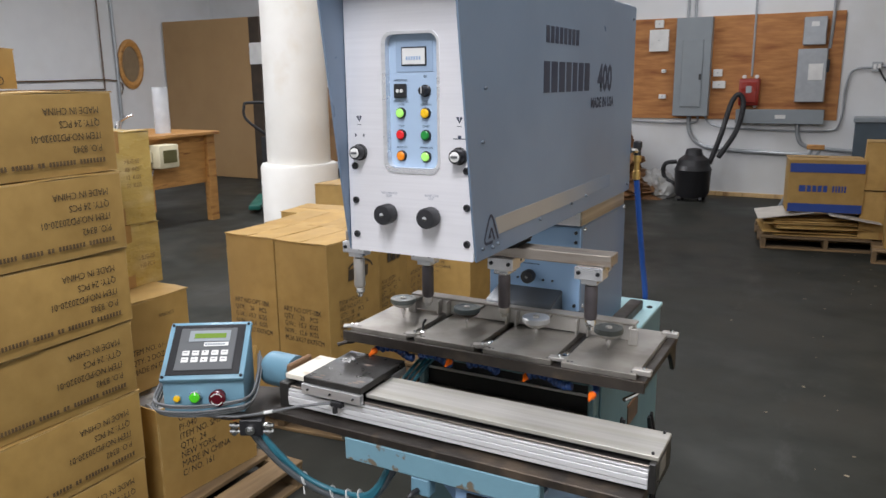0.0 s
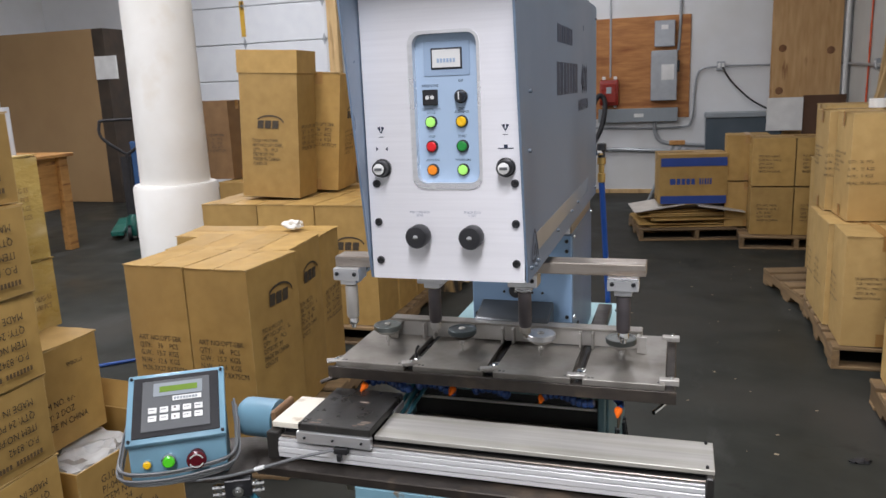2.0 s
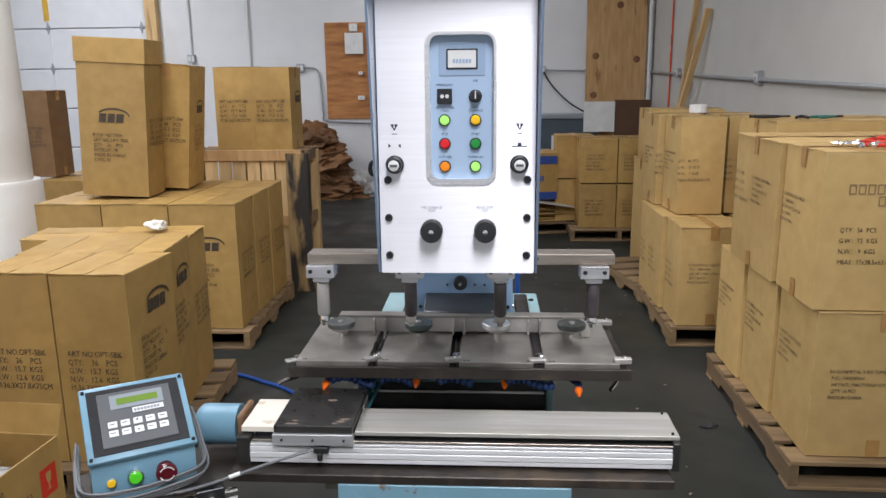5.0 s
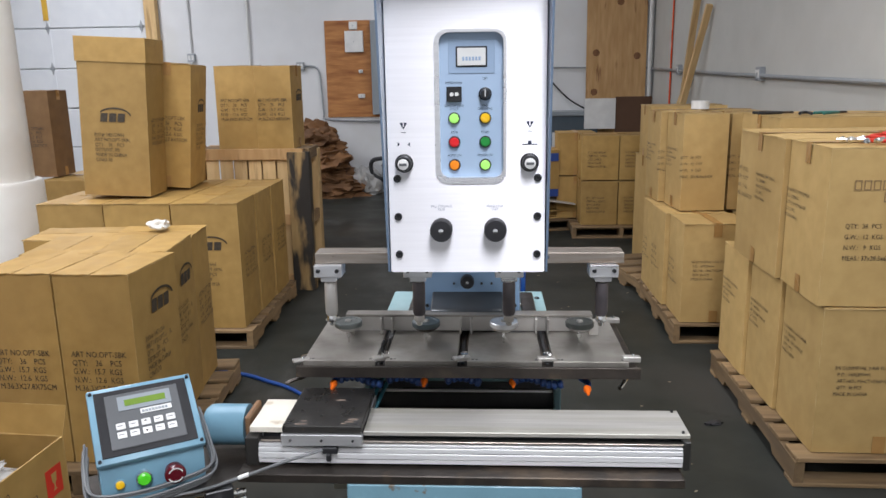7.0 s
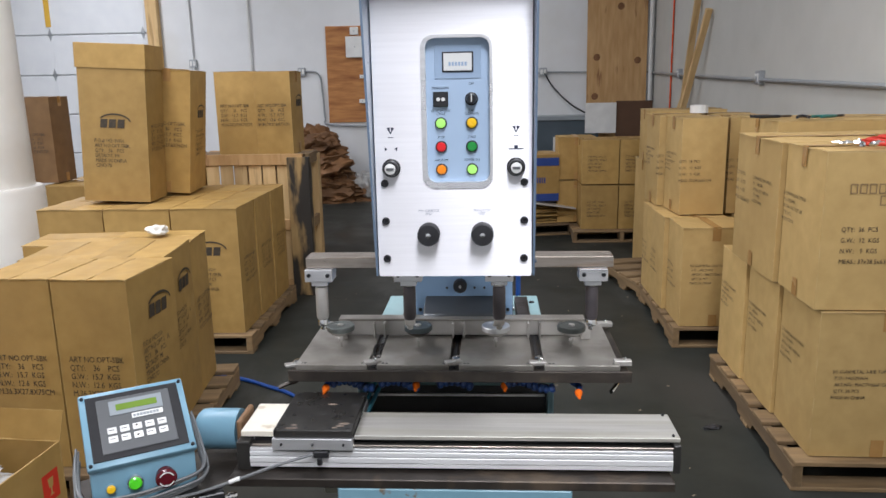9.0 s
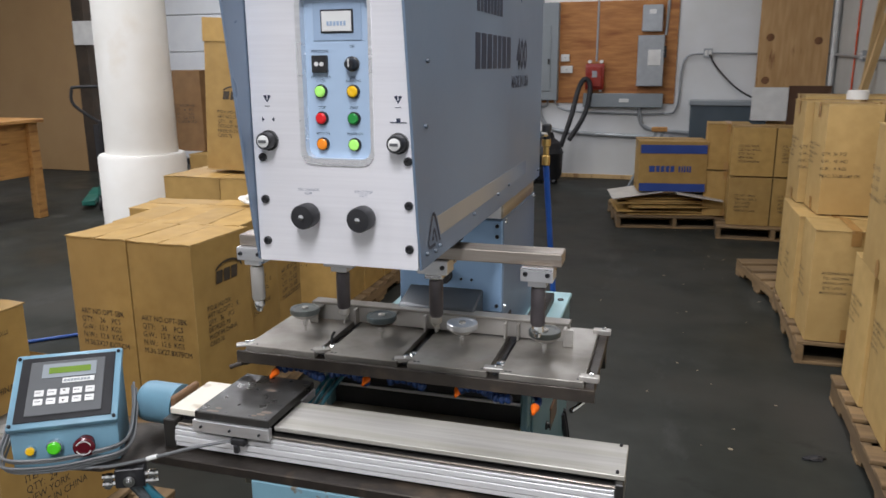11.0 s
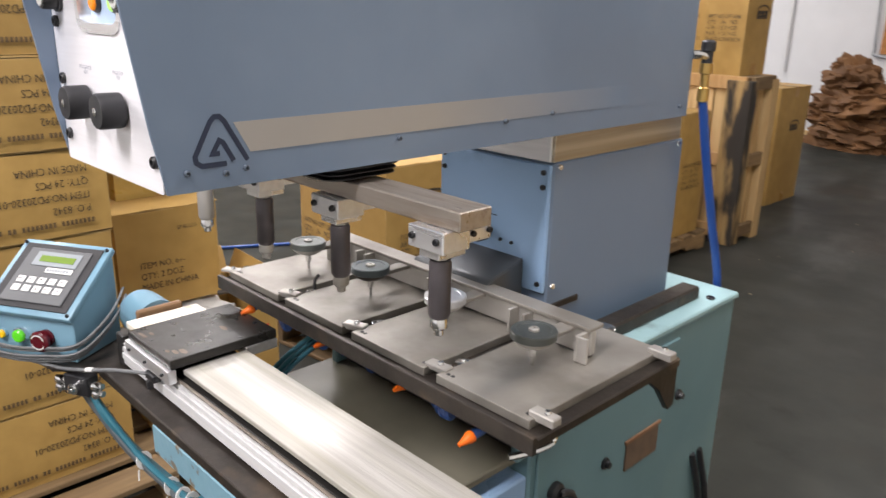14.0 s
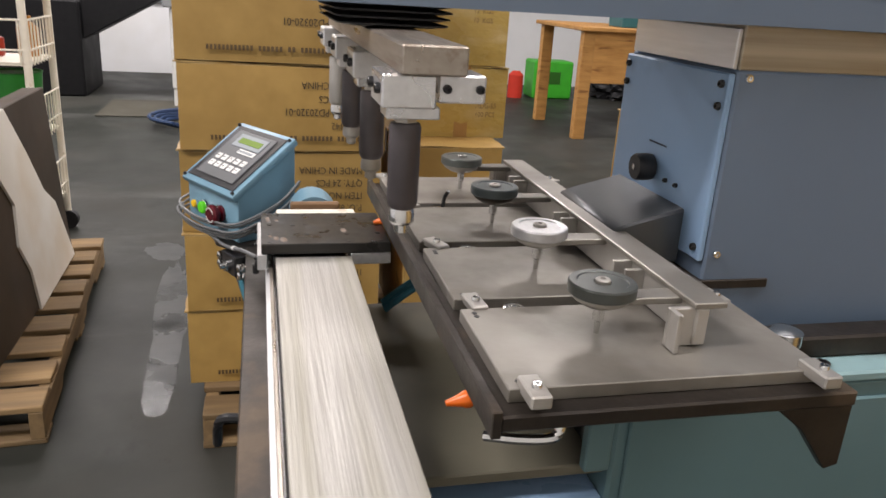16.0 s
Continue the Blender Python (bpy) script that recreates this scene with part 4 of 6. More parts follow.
def rounded(x0, x1, z0, z1, c, n=4):
    pts = []
    for cx, cz, a in ((x1 - c, z1 - c, 0), (x0 + c, z1 - c, 90), (x0 + c, z0 + c, 180), (x1 - c, z0 + c, 270)):
        pts += [(cx + c * math.cos(radians(a + 90 * k / n)), cz + c * math.sin(radians(a + 90 * k / n))) for k in range(n + 1)]
    return pts


def frame_plate(bm, outer, inner, y0, y1):
    """A plate with a hole; both outlines have the same number of points."""
    n = len(outer)
    rows = [[bm.verts.new((p[0], y, p[1])) for p in o] for o, y in ((outer, y0), (inner, y0), (inner, y1), (outer, y1))]
    for a, b_ in zip(rows, rows[1:] + rows[:1]):
        for i in range(n):
            bm.faces.new((a[i], a[(i + 1) % n], b_[(i + 1) % n], b_[i]))


frame_plate(panel_bm, rounded(-PX, PX, PZ0, PZ1, 0.003), rounded(RX0, RX1, RZ0, RZ1, RC), -0.002, 0.016)
pan = part("front_panel", panel_bm, BRUSHED, head, "brushed steel front panel")
frame_bm = B()
frame_plate(frame_bm, rounded(RX0 - 0.007, RX1 + 0.004, RZ0 - 0.009, RZ1 + 0.004, RC + 0.004), rounded(RX0 + 0.001, RX1 - 0.001, RZ0 + 0.001, RZ1 - 0.001, RC - 0.001), -0.0035, 0.012)
part("recess_rim", frame_bm, ALU, head)
part("control_plate", prism(B(), rounded(RX0 + 0.0005, RX1 - 0.0005, RZ0 + 0.0005, RZ1 - 0.0005, RC), "y", 0.010, 0.014), PANELBLUE, head, "pale blue control plate")
CY = 0.010
part("display_plate", box(B(), -0.028, 0.046, CY - 0.0012, CY, 1.648, 1.700, 0.0005), PANELFRAME, head)
part("display_frame", box(B(), -0.016, 0.034, CY - 0.003, CY - 0.001, 1.658, 1.690, 0.001), BLACK, head)
part("display", box(B(), -0.0135, 0.0315, CY - 0.0042, CY - 0.003, 1.6605, 1.6875, 0.0005), WHITE, head, "white counter display")
part("display_print", finish(bars((0.0035,) * 6, 0.006, 0.0016, 0.0003), "display_print", PANELFRAME, False), None, head, m=pose(-0.0055, CY - 0.0045, 1.668, 90, 0, 0))
sw = part("thumbwheel_switch", box(B(), -0.031, -0.007, CY - 0.006, CY, 1.604, 1.628, 0.001), BLACK, head, "black thumbwheel switch")
for k in (-0.023, -0.015):
    part("wheel", rod(B(), (k, CY - 0.007, 1.616), (k, CY - 0.005, 1.616), 0.0032, n=12), WHITE, sw)
kb = part("selector_knob", lathe(B(), ((0.0105, 0), (0.0105, 0.004), (0.0085, 0.005), (0.0075, 0.014), (0.006, 0.016)), pose(0.0305, CY, 1.616, 90, 0, 0), 20), BLACK, head, "black selector knob")
part("pointer", box(B(), 0.0297, 0.0313, CY - 0.017, CY - 0.0155, 1.612, 1.6235), WHITE, kb)
for x, z, c in ((-0.0195, 1.578, "lime"), (0.0305, 1.578, "yellow"), (-0.0195, 1.540, "red"), (0.0305, 1.540, "green"), (-0.0195, 1.503, "orange"), (0.0305, 1.503, "lime")):
    pb = part("push_button", lathe(B(), ((0.0098, 0), (0.0098, 0.003), (0.0088, 0.005), (0.0078, 0.005)), pose(x, CY, z, 90, 0, 0), 20), BLACK, head, "round illuminated push button")
    part("lens", lathe(B(), ((0.0078, 0.003), (0.0078, 0.0065), (0.006, 0.008)), pose(x, CY, z, 90, 0, 0), 20), LIVERY[c], pb, c.replace("_", " ") + " button lens")
for txt, x, z in (("STOP", -0.0195, 1.5535), ("START", 0.0305, 1.5535), ("AUTO ON", -0.0195, 1.5165), ("POWER ON", 0.0305, 1.5165), ("CONTINUOUS\nCYCLE", -0.0195, 1.596), ("PAD\nCLEANING", 0.0305, 1.596), ("OFF", 0.0305, 1.638), ("IMPRESSIONS", -0.0195, 1.632)):
    part("lettering", words(txt, 0.0055, NAVY, 0.9, "CENTER"), None, head, m=pose(x, CY - 0.0006, z, 90, 0, 0))
FY = -0.0026
for txt, x, z in (("PAD CARRIAGE\nREAR", -0.0415, 1.4345), ("IMAGE STOP\nUNIT", 0.046, 1.4345)):
    part("lettering", words(txt, 0.0058, PALEPRINT, 0.9, "CENTER"), None, head, m=pose(x, FY, z, 90, 0, 0))
for x in (-0.101, 0.1015):
    bm = B()
    prism(bm, ((x - 0.001, 1.566), (x + 0.001, 1.566), (x + 0.001, 1.573), (x + 0.006, 1.572), (x, 1.562), (x - 0.006, 1.572), (x - 0.001, 1.573)), "y", FY, FY + 0.0005)
    box(bm, x - 0.004, x + 0.004, FY, FY + 0.0005, 1.5565, 1.5575)
    if x > 0:
        box(bm, x - 0.012, x + 0.012, FY, FY + 0.0005, 1.5355, 1.537)
        box(bm, x - 0.003, x + 0.003, FY, FY + 0.0005, 1.537, 1.542)
    else:
        for k in (-1, 1):
            prism(bm, ((x + k * 0.006, 1.538), (x + k * 0.010, 1.5415), (x + k * 0.010, 1.5345)), "y", FY, FY + 0.0005)
    part("pictogram", bm, NAVY, head)
    kx = x
    kn_ = part("dial", lathe(B(), ((0.0150, 0), (0.0150, 0.004), (0.0125, 0.005), (0.0125, 0.017), (0.0115, 0.019)), pose(kx, -0.002, 1.5075, 90, 0, 0), 24), BLACK, head, "black setting dial with a white counter")
    part("dial_face", lathe(B(), ((0.0088, 0.017), (0.0088, 0.0205), (0.0075, 0.0212)), pose(kx, -0.002, 1.5075, 90, 0, 0), 20), WHITE, kn_)
    part("window", box(B(), kx - 0.006, kx + 0.006, -0.0245, -0.0228, 1.5055, 1.5095), GREYKEY, kn_)
for x in (-0.0415, 0.0465):
    k_ = part("hand_knob", lathe(B(), ((0.0178, 0), (0.0182, 0.003), (0.0182, 0.022), (0.0168, 0.025), (0.006, 0.0255)), pose(x, -0.004, 1.3995, 90, 0, 0), 32), RUBBER, head, "ribbed black hand knob")
    part("knob_screw", lathe(B(), ((0.0042, 0.022), (0.0042, 0.0265), (0.002, 0.0268)), pose(x, -0.004, 1.3995, 90, 0, 0), 14), CHROME, k_)
for x in (-0.113, 0.115):
    for z in (1.356, 1.4195, 1.4825):
        bolt(head, x, -0.002, z, 0.0064)

# marks on the side plate: brand marks as plain blocks, the rest lettered
SX = X2 + 0.0004
for k in range(8):
    part("brand_block", box(B(), X2 + 0.0001, X2 + 0.0006, 0.315 + k * 0.0262, 0.315 + k * 0.0262 + 0.0195, 1.705, 1.738), NAVY, head, "dark blue block of the brand mark")
at_y = 0.305
for w in (0.034, 0.036, 0.036, 0.032, 0.030, 0.034, 0.036):
    part("brand_block", box(B(), X2 + 0.0001, X2 + 0.0006, at_y, at_y + w, 1.607, 1.669), NAVY, head, "dark blue block of the model mark")
    at_y += w + 0.0095
part("lettering", words("400", 0.086, NAVY, 1, "LEFT", 0.92, 0.0034), None, head, m=pose(SX, 0.665, 1.607, 90, 0, 90))
part("lettering", words("MADE IN USA", 0.033, NAVY, 1, "LEFT", 0.94, 0.0013), None, head, m=pose(SX, 0.615, 1.567, 90, 0, 90))
part("stripe", prism(B(), ((0.074, 1.391), (0.092, 1.359), (0.80, 1.359), (0.80, 1.391)), "x", X2 + 0.0001, X2 + 0.0006), STRIPE, head, "faded beige stripe")
OUTLINE = ((0.064, 1.350), (0.037, 1.350), (0.031, 1.354), (0.030, 1.360), (0.048, 1.393), (0.053, 1.398), (0.059, 1.398), (0.064, 1.393), (0.088, 1.351))
INNER = ((0.072, 1.352), (0.061, 1.372), (0.057, 1.374), (0.049, 1.361), (0.057, 1.361))


def ribbon(bm, line, half, x):
    """A flat printed line of even width in the yz plane."""
    pts = [Vector(p) for p in line]
    rows = []
    for i, p in enumerate(pts):
        d0 = (p - pts[max(i - 1, 0)]) if i else (pts[1] - p)
        d1 = (pts[min(i + 1, len(pts) - 1)] - p) if i < len(pts) - 1 else d0
        d = (d0.normalized() + d1.normalized()).normalized()
        wide = half / max(0.55, d.dot(d1.normalized()))
        rows.append([bm.verts.new((x, p.x - d.y * wide * k, p.y + d.x * wide * k)) for k in (-1, 1)])
    for r0, r1 in zip(rows, rows[1:]):
        bm.faces.new((r0[0], r1[0], r1[1], r0[1]))
    return bm


bm = ribbon(ribbon(B(), OUTLINE, 0.0027, X2 + 0.0006), INNER, 0.0027, X2 + 0.0006)
part("outline_mark", bm, NAVY, head, "dark blue outline mark")

# column under the head
colm = part("column", box(B(), -0.132, 0.117, 0.632, 1.03, 0.955, 1.278, 0.003), HEADBLUE, mc, "grey-blue upright column")
part("front_cover", box(B(), -0.130, 0.115, 0.624, 0.632, 1.06, 1.274, 0.002), SKYBLUE, colm, "light blue front cover")
part("metal_band", box(B(), -0.128, 0.1145, 0.634, 1.02, 1.278, HT, 0.001), BAND, colm, "bare streaked metal band")
part("front_band", box(B(), -0.124, 0.1105, 0.629, 0.634, 1.278, HT - 0.004, 0.001), ALU, colm)
for x in (-0.119, 0.104):
    for z in (1.262, 1.238, 1.075):
        bolt(colm, x, 0.624, z, 0.0045, "y", "screw")
for x in (-0.05, 0.02, 0.045):
    bolt(colm, x, 0.624, 1.133, 0.003, "y", "screw")
k_ = part("hand_knob", lathe(B(), ((0.0165, 0), (0.0172, 0.004), (0.0172, 0.020), (0.0155, 0.023)), pose(-0.016, 0.620, 1.142, 90, 0, 0), 28), RUBBER, colm, "ribbed black hand knob")
part("knob_screw", lathe(B(), ((0.004, 0.02), (0.004, 0.0245)), pose(-0.016, 0.620, 1.142, 90, 0, 0), 14), CHROME, k_)
part("lettering", finish(bars((0.008,) * 5, 0.002, 0.001, 0.0003), "lettering", NAVY, False), None, colm, m=pose(-0.035, 0.6236, 1.172, 90, 0, 0))
for y, z in ((0.645, 1.27), (0.645, 1.07), (1.01, 1.27)):
    bolt(colm, 0.117, y, z, 0.005, "x", "screw", CHROME)

# cabinet base
base = part("base_cabinet", box(B(), -0.262, 0.208, 0.50, 1.155, 0.03, 0.945, 0.004), TEAL, mc, "teal enamelled base cabinet")
part("top_plate", box(B(), -0.268, 0.212, 0.485, 1.162, 0.945, 0.958, 0.003), TEALTOP, base, "worn pale teal top plate")
part("plinth", box(B(), -0.24, 0.19, 0.53, 1.13, 0, 0.03), DARKSTEEL, base)
sd = part("side_door", box(B(), 0.208, 0.2135, 0.515, 0.93, 0.10, 0.925, 0.002), TEAL, base)
part("handle_recess", box(B(), 0.2135, 0.216, 0.77, 0.88, 0.705, 0.765, 0.002), mat("rusty_recess", (0.16, 0.105, 0.07), (0.10, 0.07, 0.05), 30, 0.6), sd, "rusty recessed handle")
part("recess_rim", box(B(), 0.2135, 0.2175, 0.765, 0.885, 0.762, 0.77, 0.001), mat("rusty_rim", (0.25, 0.13, 0.07), rough=0.6), sd)
for y, z in ((0.705, 0.752), (0.945, 0.80)):
    part("latch", lathe(B(), ((0.011, 0), (0.011, 0.004), (0.007, 0.005), (0.006, 0.012)), pose(0.2135, y, z, 0, 90, 0), 16), BLACK, sd)
for k in range(9):
    part("louvre", prism(B(), ((0.2135, 0.60 - k * 0.03), (0.219, 0.594 - k * 0.03), (0.2135, 0.585 - k * 0.03)), "y", 0.74, 0.86), TEAL, sd)
hd = part("door_handle", lathe(B(), ((0.017, 0), (0.017, 0.01), (0.012, 0.014)), pose(0.2135, 0.56, 0.765, 0, 90, 0), 18), BLACK, sd, "black lever handle")
part("lever", tube(B(), ((0.226, 0.56, 0.765), (0.233, 0.585, 0.755), (0.233, 0.60, 0.70)), 0.007), BLACK, hd)
# Thin black sheet paints the shade of the opening; no hole is cut.
fr = part("front_opening", box(B(), -0.25, 0.196, 0.494, 0.4995, 0.853, 0.944), BLACK, base, "black sheet standing in for the shaded opening under the tray")
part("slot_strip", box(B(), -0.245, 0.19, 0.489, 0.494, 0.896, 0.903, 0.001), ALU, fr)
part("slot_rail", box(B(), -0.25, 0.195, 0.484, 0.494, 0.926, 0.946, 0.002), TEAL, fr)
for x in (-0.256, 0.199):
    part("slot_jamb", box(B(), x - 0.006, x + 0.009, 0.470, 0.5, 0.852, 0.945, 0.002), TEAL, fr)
part("slide_rail", box(B(), 0.135, 0.175, 0.66, 1.06, 0.958, 0.985, 0.003), DARKSTEEL, base)
part("slide_rail", box(B(), -0.195, -0.155, 0.66, 1.06, 0.958, 0.985, 0.003), DARKSTEEL, base)
for y in (0.76, 1.08):
    bolt(base, 0.19, y, 0.958, 0.009, "z")
part("mount_lug", lathe(B(), ((0.014, 0), (0.014, 0.03), (0.02, 0.032), (0.02, 0.046), (0.012, 0.05)), pose(0.19, 0.70, 0.958), 16), CHROME, base)

# deck in front, with the chipped channel
deck = part("deck", box(B(), -0.275, 0.192, 0.136, 0.505, 0.838, 0.852, 0.002), mat("olive_deck", (0.20, 0.185, 0.14), (0.15, 0.14, 0.105), 8, 0.42, stain=(0.25, 0.225, 0.17), sscale=5), mc, "dull olive steel deck")
part("channel", box(B(), -0.243, 0.215, 0.105, 0.135, 0.815, 0.868, 0.003), CHIPPED, deck, "light blue channel with chipped paint")
part("brace", prism(B(), ((-0.10, 0.815), (0.02, 0.815), (0.02, 0.68)), "y", 0.20, 0.212), SKYBLUE, deck)
ped = part("pedestal", box(B(), 0.02, 0.205, 0.125, 0.50, 0.02, 0.815, 0.003), SKYBLUE, deck, "light blue pedestal with a black strip for the shade in its slot")
# Black strip on the solid pedestal stands for the shade inside its slot.
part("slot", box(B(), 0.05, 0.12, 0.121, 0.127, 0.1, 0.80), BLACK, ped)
part("foot", box(B(), -0.02, 0.25, 0.10, 0.52, 0, 0.02, 0.003), DARKSTEEL, ped)
bk = part("clamp_handle", tube(B(), ((-0.055, 0.10, 0.79), (-0.06, 0.075, 0.785), (-0.075, 0.07, 0.74)), 0.0065), BLACK, deck, "black clamp handle")
part("clamp_block", box(B(), -0.075, -0.03, 0.105, 0.135, 0.775, 0.815, 0.003), BOXBLUE, deck)

# tray with four ground plates
TRZ = 1.026
tray = part("tray", box(B(), -0.382, 0.358, 0.315, 0.648, TRZ - 0.015, TRZ, 0.002), DARKSTEEL, mc, "dark oily steel tray")
part("front_bar", box(B(), -0.384, 0.360, 0.307, 0.3155, TRZ - 0.019, TRZ + 0.006, 0.001), DARKSTEEL, tray)
spans = ((-0.372, -0.212), (-0.190, -0.032), (-0.010, 0.152), (0.176, 0.338))
for x0, x1 in spans:
    pl = part("plate", box(B(), x0, x1, 0.326, 0.628, TRZ, TRZ + 0.013, 0.001), GROUND, tray, "ground steel printing plate")
    for x, y in ((x0 + 0.012, 0.338), (x1 - 0.012, 0.338), (x0 + 0.02, 0.338)):
        part("plate_hole", rod(B(), (x, y, TRZ + 0.0128), (x, y, TRZ + 0.0135), 0.003, n=10), BLACK, pl)


def clip(x, y, turn, tall=0.012):
    c = part("clip", box(B(), -0.019, 0.019, -0.009, 0.009, 0, tall, 0.0015, m=pose(x, y, TRZ + 0.008, 0, 0, turn)), DULL, tray, "small bright clamping clip")
    bolt(c, x + 0.004, y, TRZ + 0.008 + tall, 0.0045, "z", "screw", CHROME)


def washer(x, y):
    part("washer", lathe(B(), ((0.012, 0), (0.012, 0.004), (0.010, 0.0052), (0.0045, 0.0052), (0.004, 0.003)), pose(x, y, TRZ + 0.006), 18), CHROME, tray)


for x in (-0.201, -0.021, 0.164):
    part("gap_bar", box(B(), x - 0.004, x + 0.004, 0.34, 0.62, TRZ, TRZ + 0.003, 0.001), BLACK, tray)
    clip(x - 0.002, 0.345, 20 if x < 0 else 4, 0.009)
    washer(x + 0.006, 0.385)
    washer(x + 0.004, 0.575)
    clip(x, 0.62, 6, 0.006)
clip(0.346, 0.345, 0)
clip(0.346, 0.612, 0)
clip(-0.378, 0.335, 28, 0.006)
washer(-0.372, 0.362)
clip(-0.362, 0.622, 28, 0.006)
washer(-0.358, 0.598)
part("set_screw", tube(B(), ((-0.203, 0.395, TRZ + 0.006), (-0.206, 0.398, TRZ + 0.022), (-0.200, 0.402, TRZ + 0.034)), 0.003), BLACK, tray)
for s, x in ((1, 0.350), (-1, -0.374)):
    bm = B()
    prism(bm, ((0.57, TRZ - 0.015), (0.648, TRZ - 0.015), (0.648, TRZ - 0.078), (0.634, TRZ - 0.082), (0.60, TRZ - 0.038)), "x", x - 0.005, x + 0.005, 0.001)
    part("end_bracket", bm, DARKSTEEL, tray)
for x in (-0.15, 0.10):
    part("riser", box(B(), x - 0.03, x + 0.03, 0.52, 0.64, 0.957, TRZ - 0.0145), DARKSTEEL, tray)
for pts, m_ in ((((0.338, 0.375, TRZ - 0.016), (0.342, 0.37, TRZ - 0.032), (0.334, 0.345, TRZ - 0.038), (0.318, 0.315, TRZ - 0.042)), CHROME), (((-0.372, 0.345, TRZ - 0.016), (-0.375, 0.34, TRZ - 0.03), (-0.395, 0.33, TRZ - 0.034), (-0.412, 0.322, TRZ - 0.040)), DARKSTEEL)):
    part("lever", tube(B(), pts, 0.0048), m_, tray, "small clamping lever")

# doctor carriage
CBY, CBZ = 0.522, 1.042
dc = part("carriage", box(B(), -0.31, 0.285, CBY, CBY + 0.012, CBZ, CBZ + 0.036, 0.001), DULL, mc, "bright steel carriage beam")
part("beam_cap", box(B(), -0.31, 0.285, CBY - 0.004, CBY + 0.03, CBZ + 0.036, CBZ + 0.042, 0.001), GROUND, dc)
for x in (-0.31, 0.272):
    bracket = box(B(), x + 0.003, x + 0.009, CBY - 0.026, CBY + 0.012, CBZ - 0.002, CBZ + 0.036, 0.0008)
    box(bracket, x + 0.009, x + 0.024, CBY - 0.026, CBY - 0.021, CBZ - 0.002, CBZ + 0.036, 0.0008)
    part("end_bracket", bracket, DULL, dc)
part("ram_cover", prism(B(), ((CBY + 0.014, 1.043), (0.626, 1.043), (0.626, 1.112), (CBY + 0.03, 1.092), (CBY + 0.014, 1.086)), "x", -0.105, 0.072, 0.003), mat("dark_ram_cover", (0.10, 0.11, 0.12), (0.08, 0.085, 0.09), 6, 0.35, metal=0.3), dc, "dark grey ram cover")
part("ram_slide", box(B(), 0.03, 0.12, CBY + 0.02, 0.72, TRZ + 0.001, TRZ + 0.012, 0.001), DARKSTEEL, dc)
for x in (-0.222, -0.196, -0.030, -0.004, 0.150, 0.178):
    part("web", box(B(), x - 0.0025, x + 0.0025, CBY - 0.022, CBY, CBZ, CBZ + 0.036, 0.0008), DULL, dc)
DY = 0.443
DISCS = (mat("grey_green_disc", (0.17, 0.185, 0.175), (0.13, 0.145, 0.137), 30, 0.4, metal=0.4), mat("dark_disc", (0.085, 0.105, 0.11), (0.06, 0.075, 0.08), 30, 0.35, metal=0.5), ALU, mat("dull_dark_disc", (0.11, 0.12, 0.112), (0.085, 0.092, 0.086), 30, 0.4, metal=0.4))
for i, x in enumerate((-0.29, -0.108, 0.072, 0.245)):
    arm = part("arm", box(B(), x - 0.012, x + 0.012, DY, CBY, CBZ + 0.030, CBZ + 0.037, 0.001), GROUND, dc)
    dsk = part("disc", lathe(B(), ((0.0310, 0.0050), (0.0325, 0.0065), (0.0325, 0.0155), (0.0312, 0.0172), (0.0245, 0.0172), (0.0235, 0.0163), (0.0085, 0.0163), (0.0080, 0.0150)), pose(x, DY, CBZ + 0.034), 40), DISCS[i], arm, "round adjusting disc")
    part("flange", lathe(B(), ((0.0090, -0.0070), (0.0170, -0.0060), (0.0262, -0.0005), (0.0272, 0.0010), (0.0272, 0.0052)), pose(x, DY, CBZ + 0.034), 36), DULL if i != 1 else DARKSTEEL, arm, "bright turned flange")
    part("hub", lathe(B(), ((0.0075, 0.0150), (0.0075, 0.0185), (0.0062, 0.0196), (0.0030, 0.0196), (0.0028, 0.0180)), pose(x, DY, CBZ + 0.034), 16), DULL, arm)
    part("spindle", lathe(B(), ((0.0025, TRZ + 0.014), (0.003, 1.052), (0.0055, 1.054), (0.0055, 1.066), (0.0075, 1.067), (0.0075, CBZ + 0.037)), pose(x, DY, 0), 12), CHROME, arm)

# pad carriage: bellows, tool bar, four pad holders
PBY, PBZ = 0.258, 1.281
pc = part("tool_bar", box(B(), -0.312, 0.302, PBY - 0.024, PBY + 0.026, PBZ, PBZ + 0.022, 0.0015), BARSTEEL, mc, "long bare steel tool bar")
bm, nb, loops = B(), 5, []
for k in range(nb):
    z0 = PBZ + 0.0225 + k * (HT + 0.010 - PBZ - 0.0225) / nb
    dz = (HT + 0.010 - PBZ - 0.0225) / nb
    g = 0.008 * (k / nb)
    o = rounded(-0.112 - g, 0.114 + g, PBY - 0.052 - g, PBY + 0.058 + g, 0.02)
    i_ = rounded(-0.097 - g, 0.099 + g, PBY - 0.037 - g, PBY + 0.043 + g, 0.012)
    loops += [[bm.verts.new((p[0], p[1], z)) for p in ring] for ring, z in ((i_, z0), (o, z0 + dz * 0.35), (o, z0 + dz * 0.55), (i_, z0 + dz))]
for a, b_ in zip(loops, loops[1:]):
    for j in range(len(a)):
        bm.faces.new((a[j], a[(j + 1) % len(a)], b_[(j + 1) % len(a)], b_[j]))
part("bellows", bm, RUBBER, pc, "black folded rubber bellows", smooth=False)
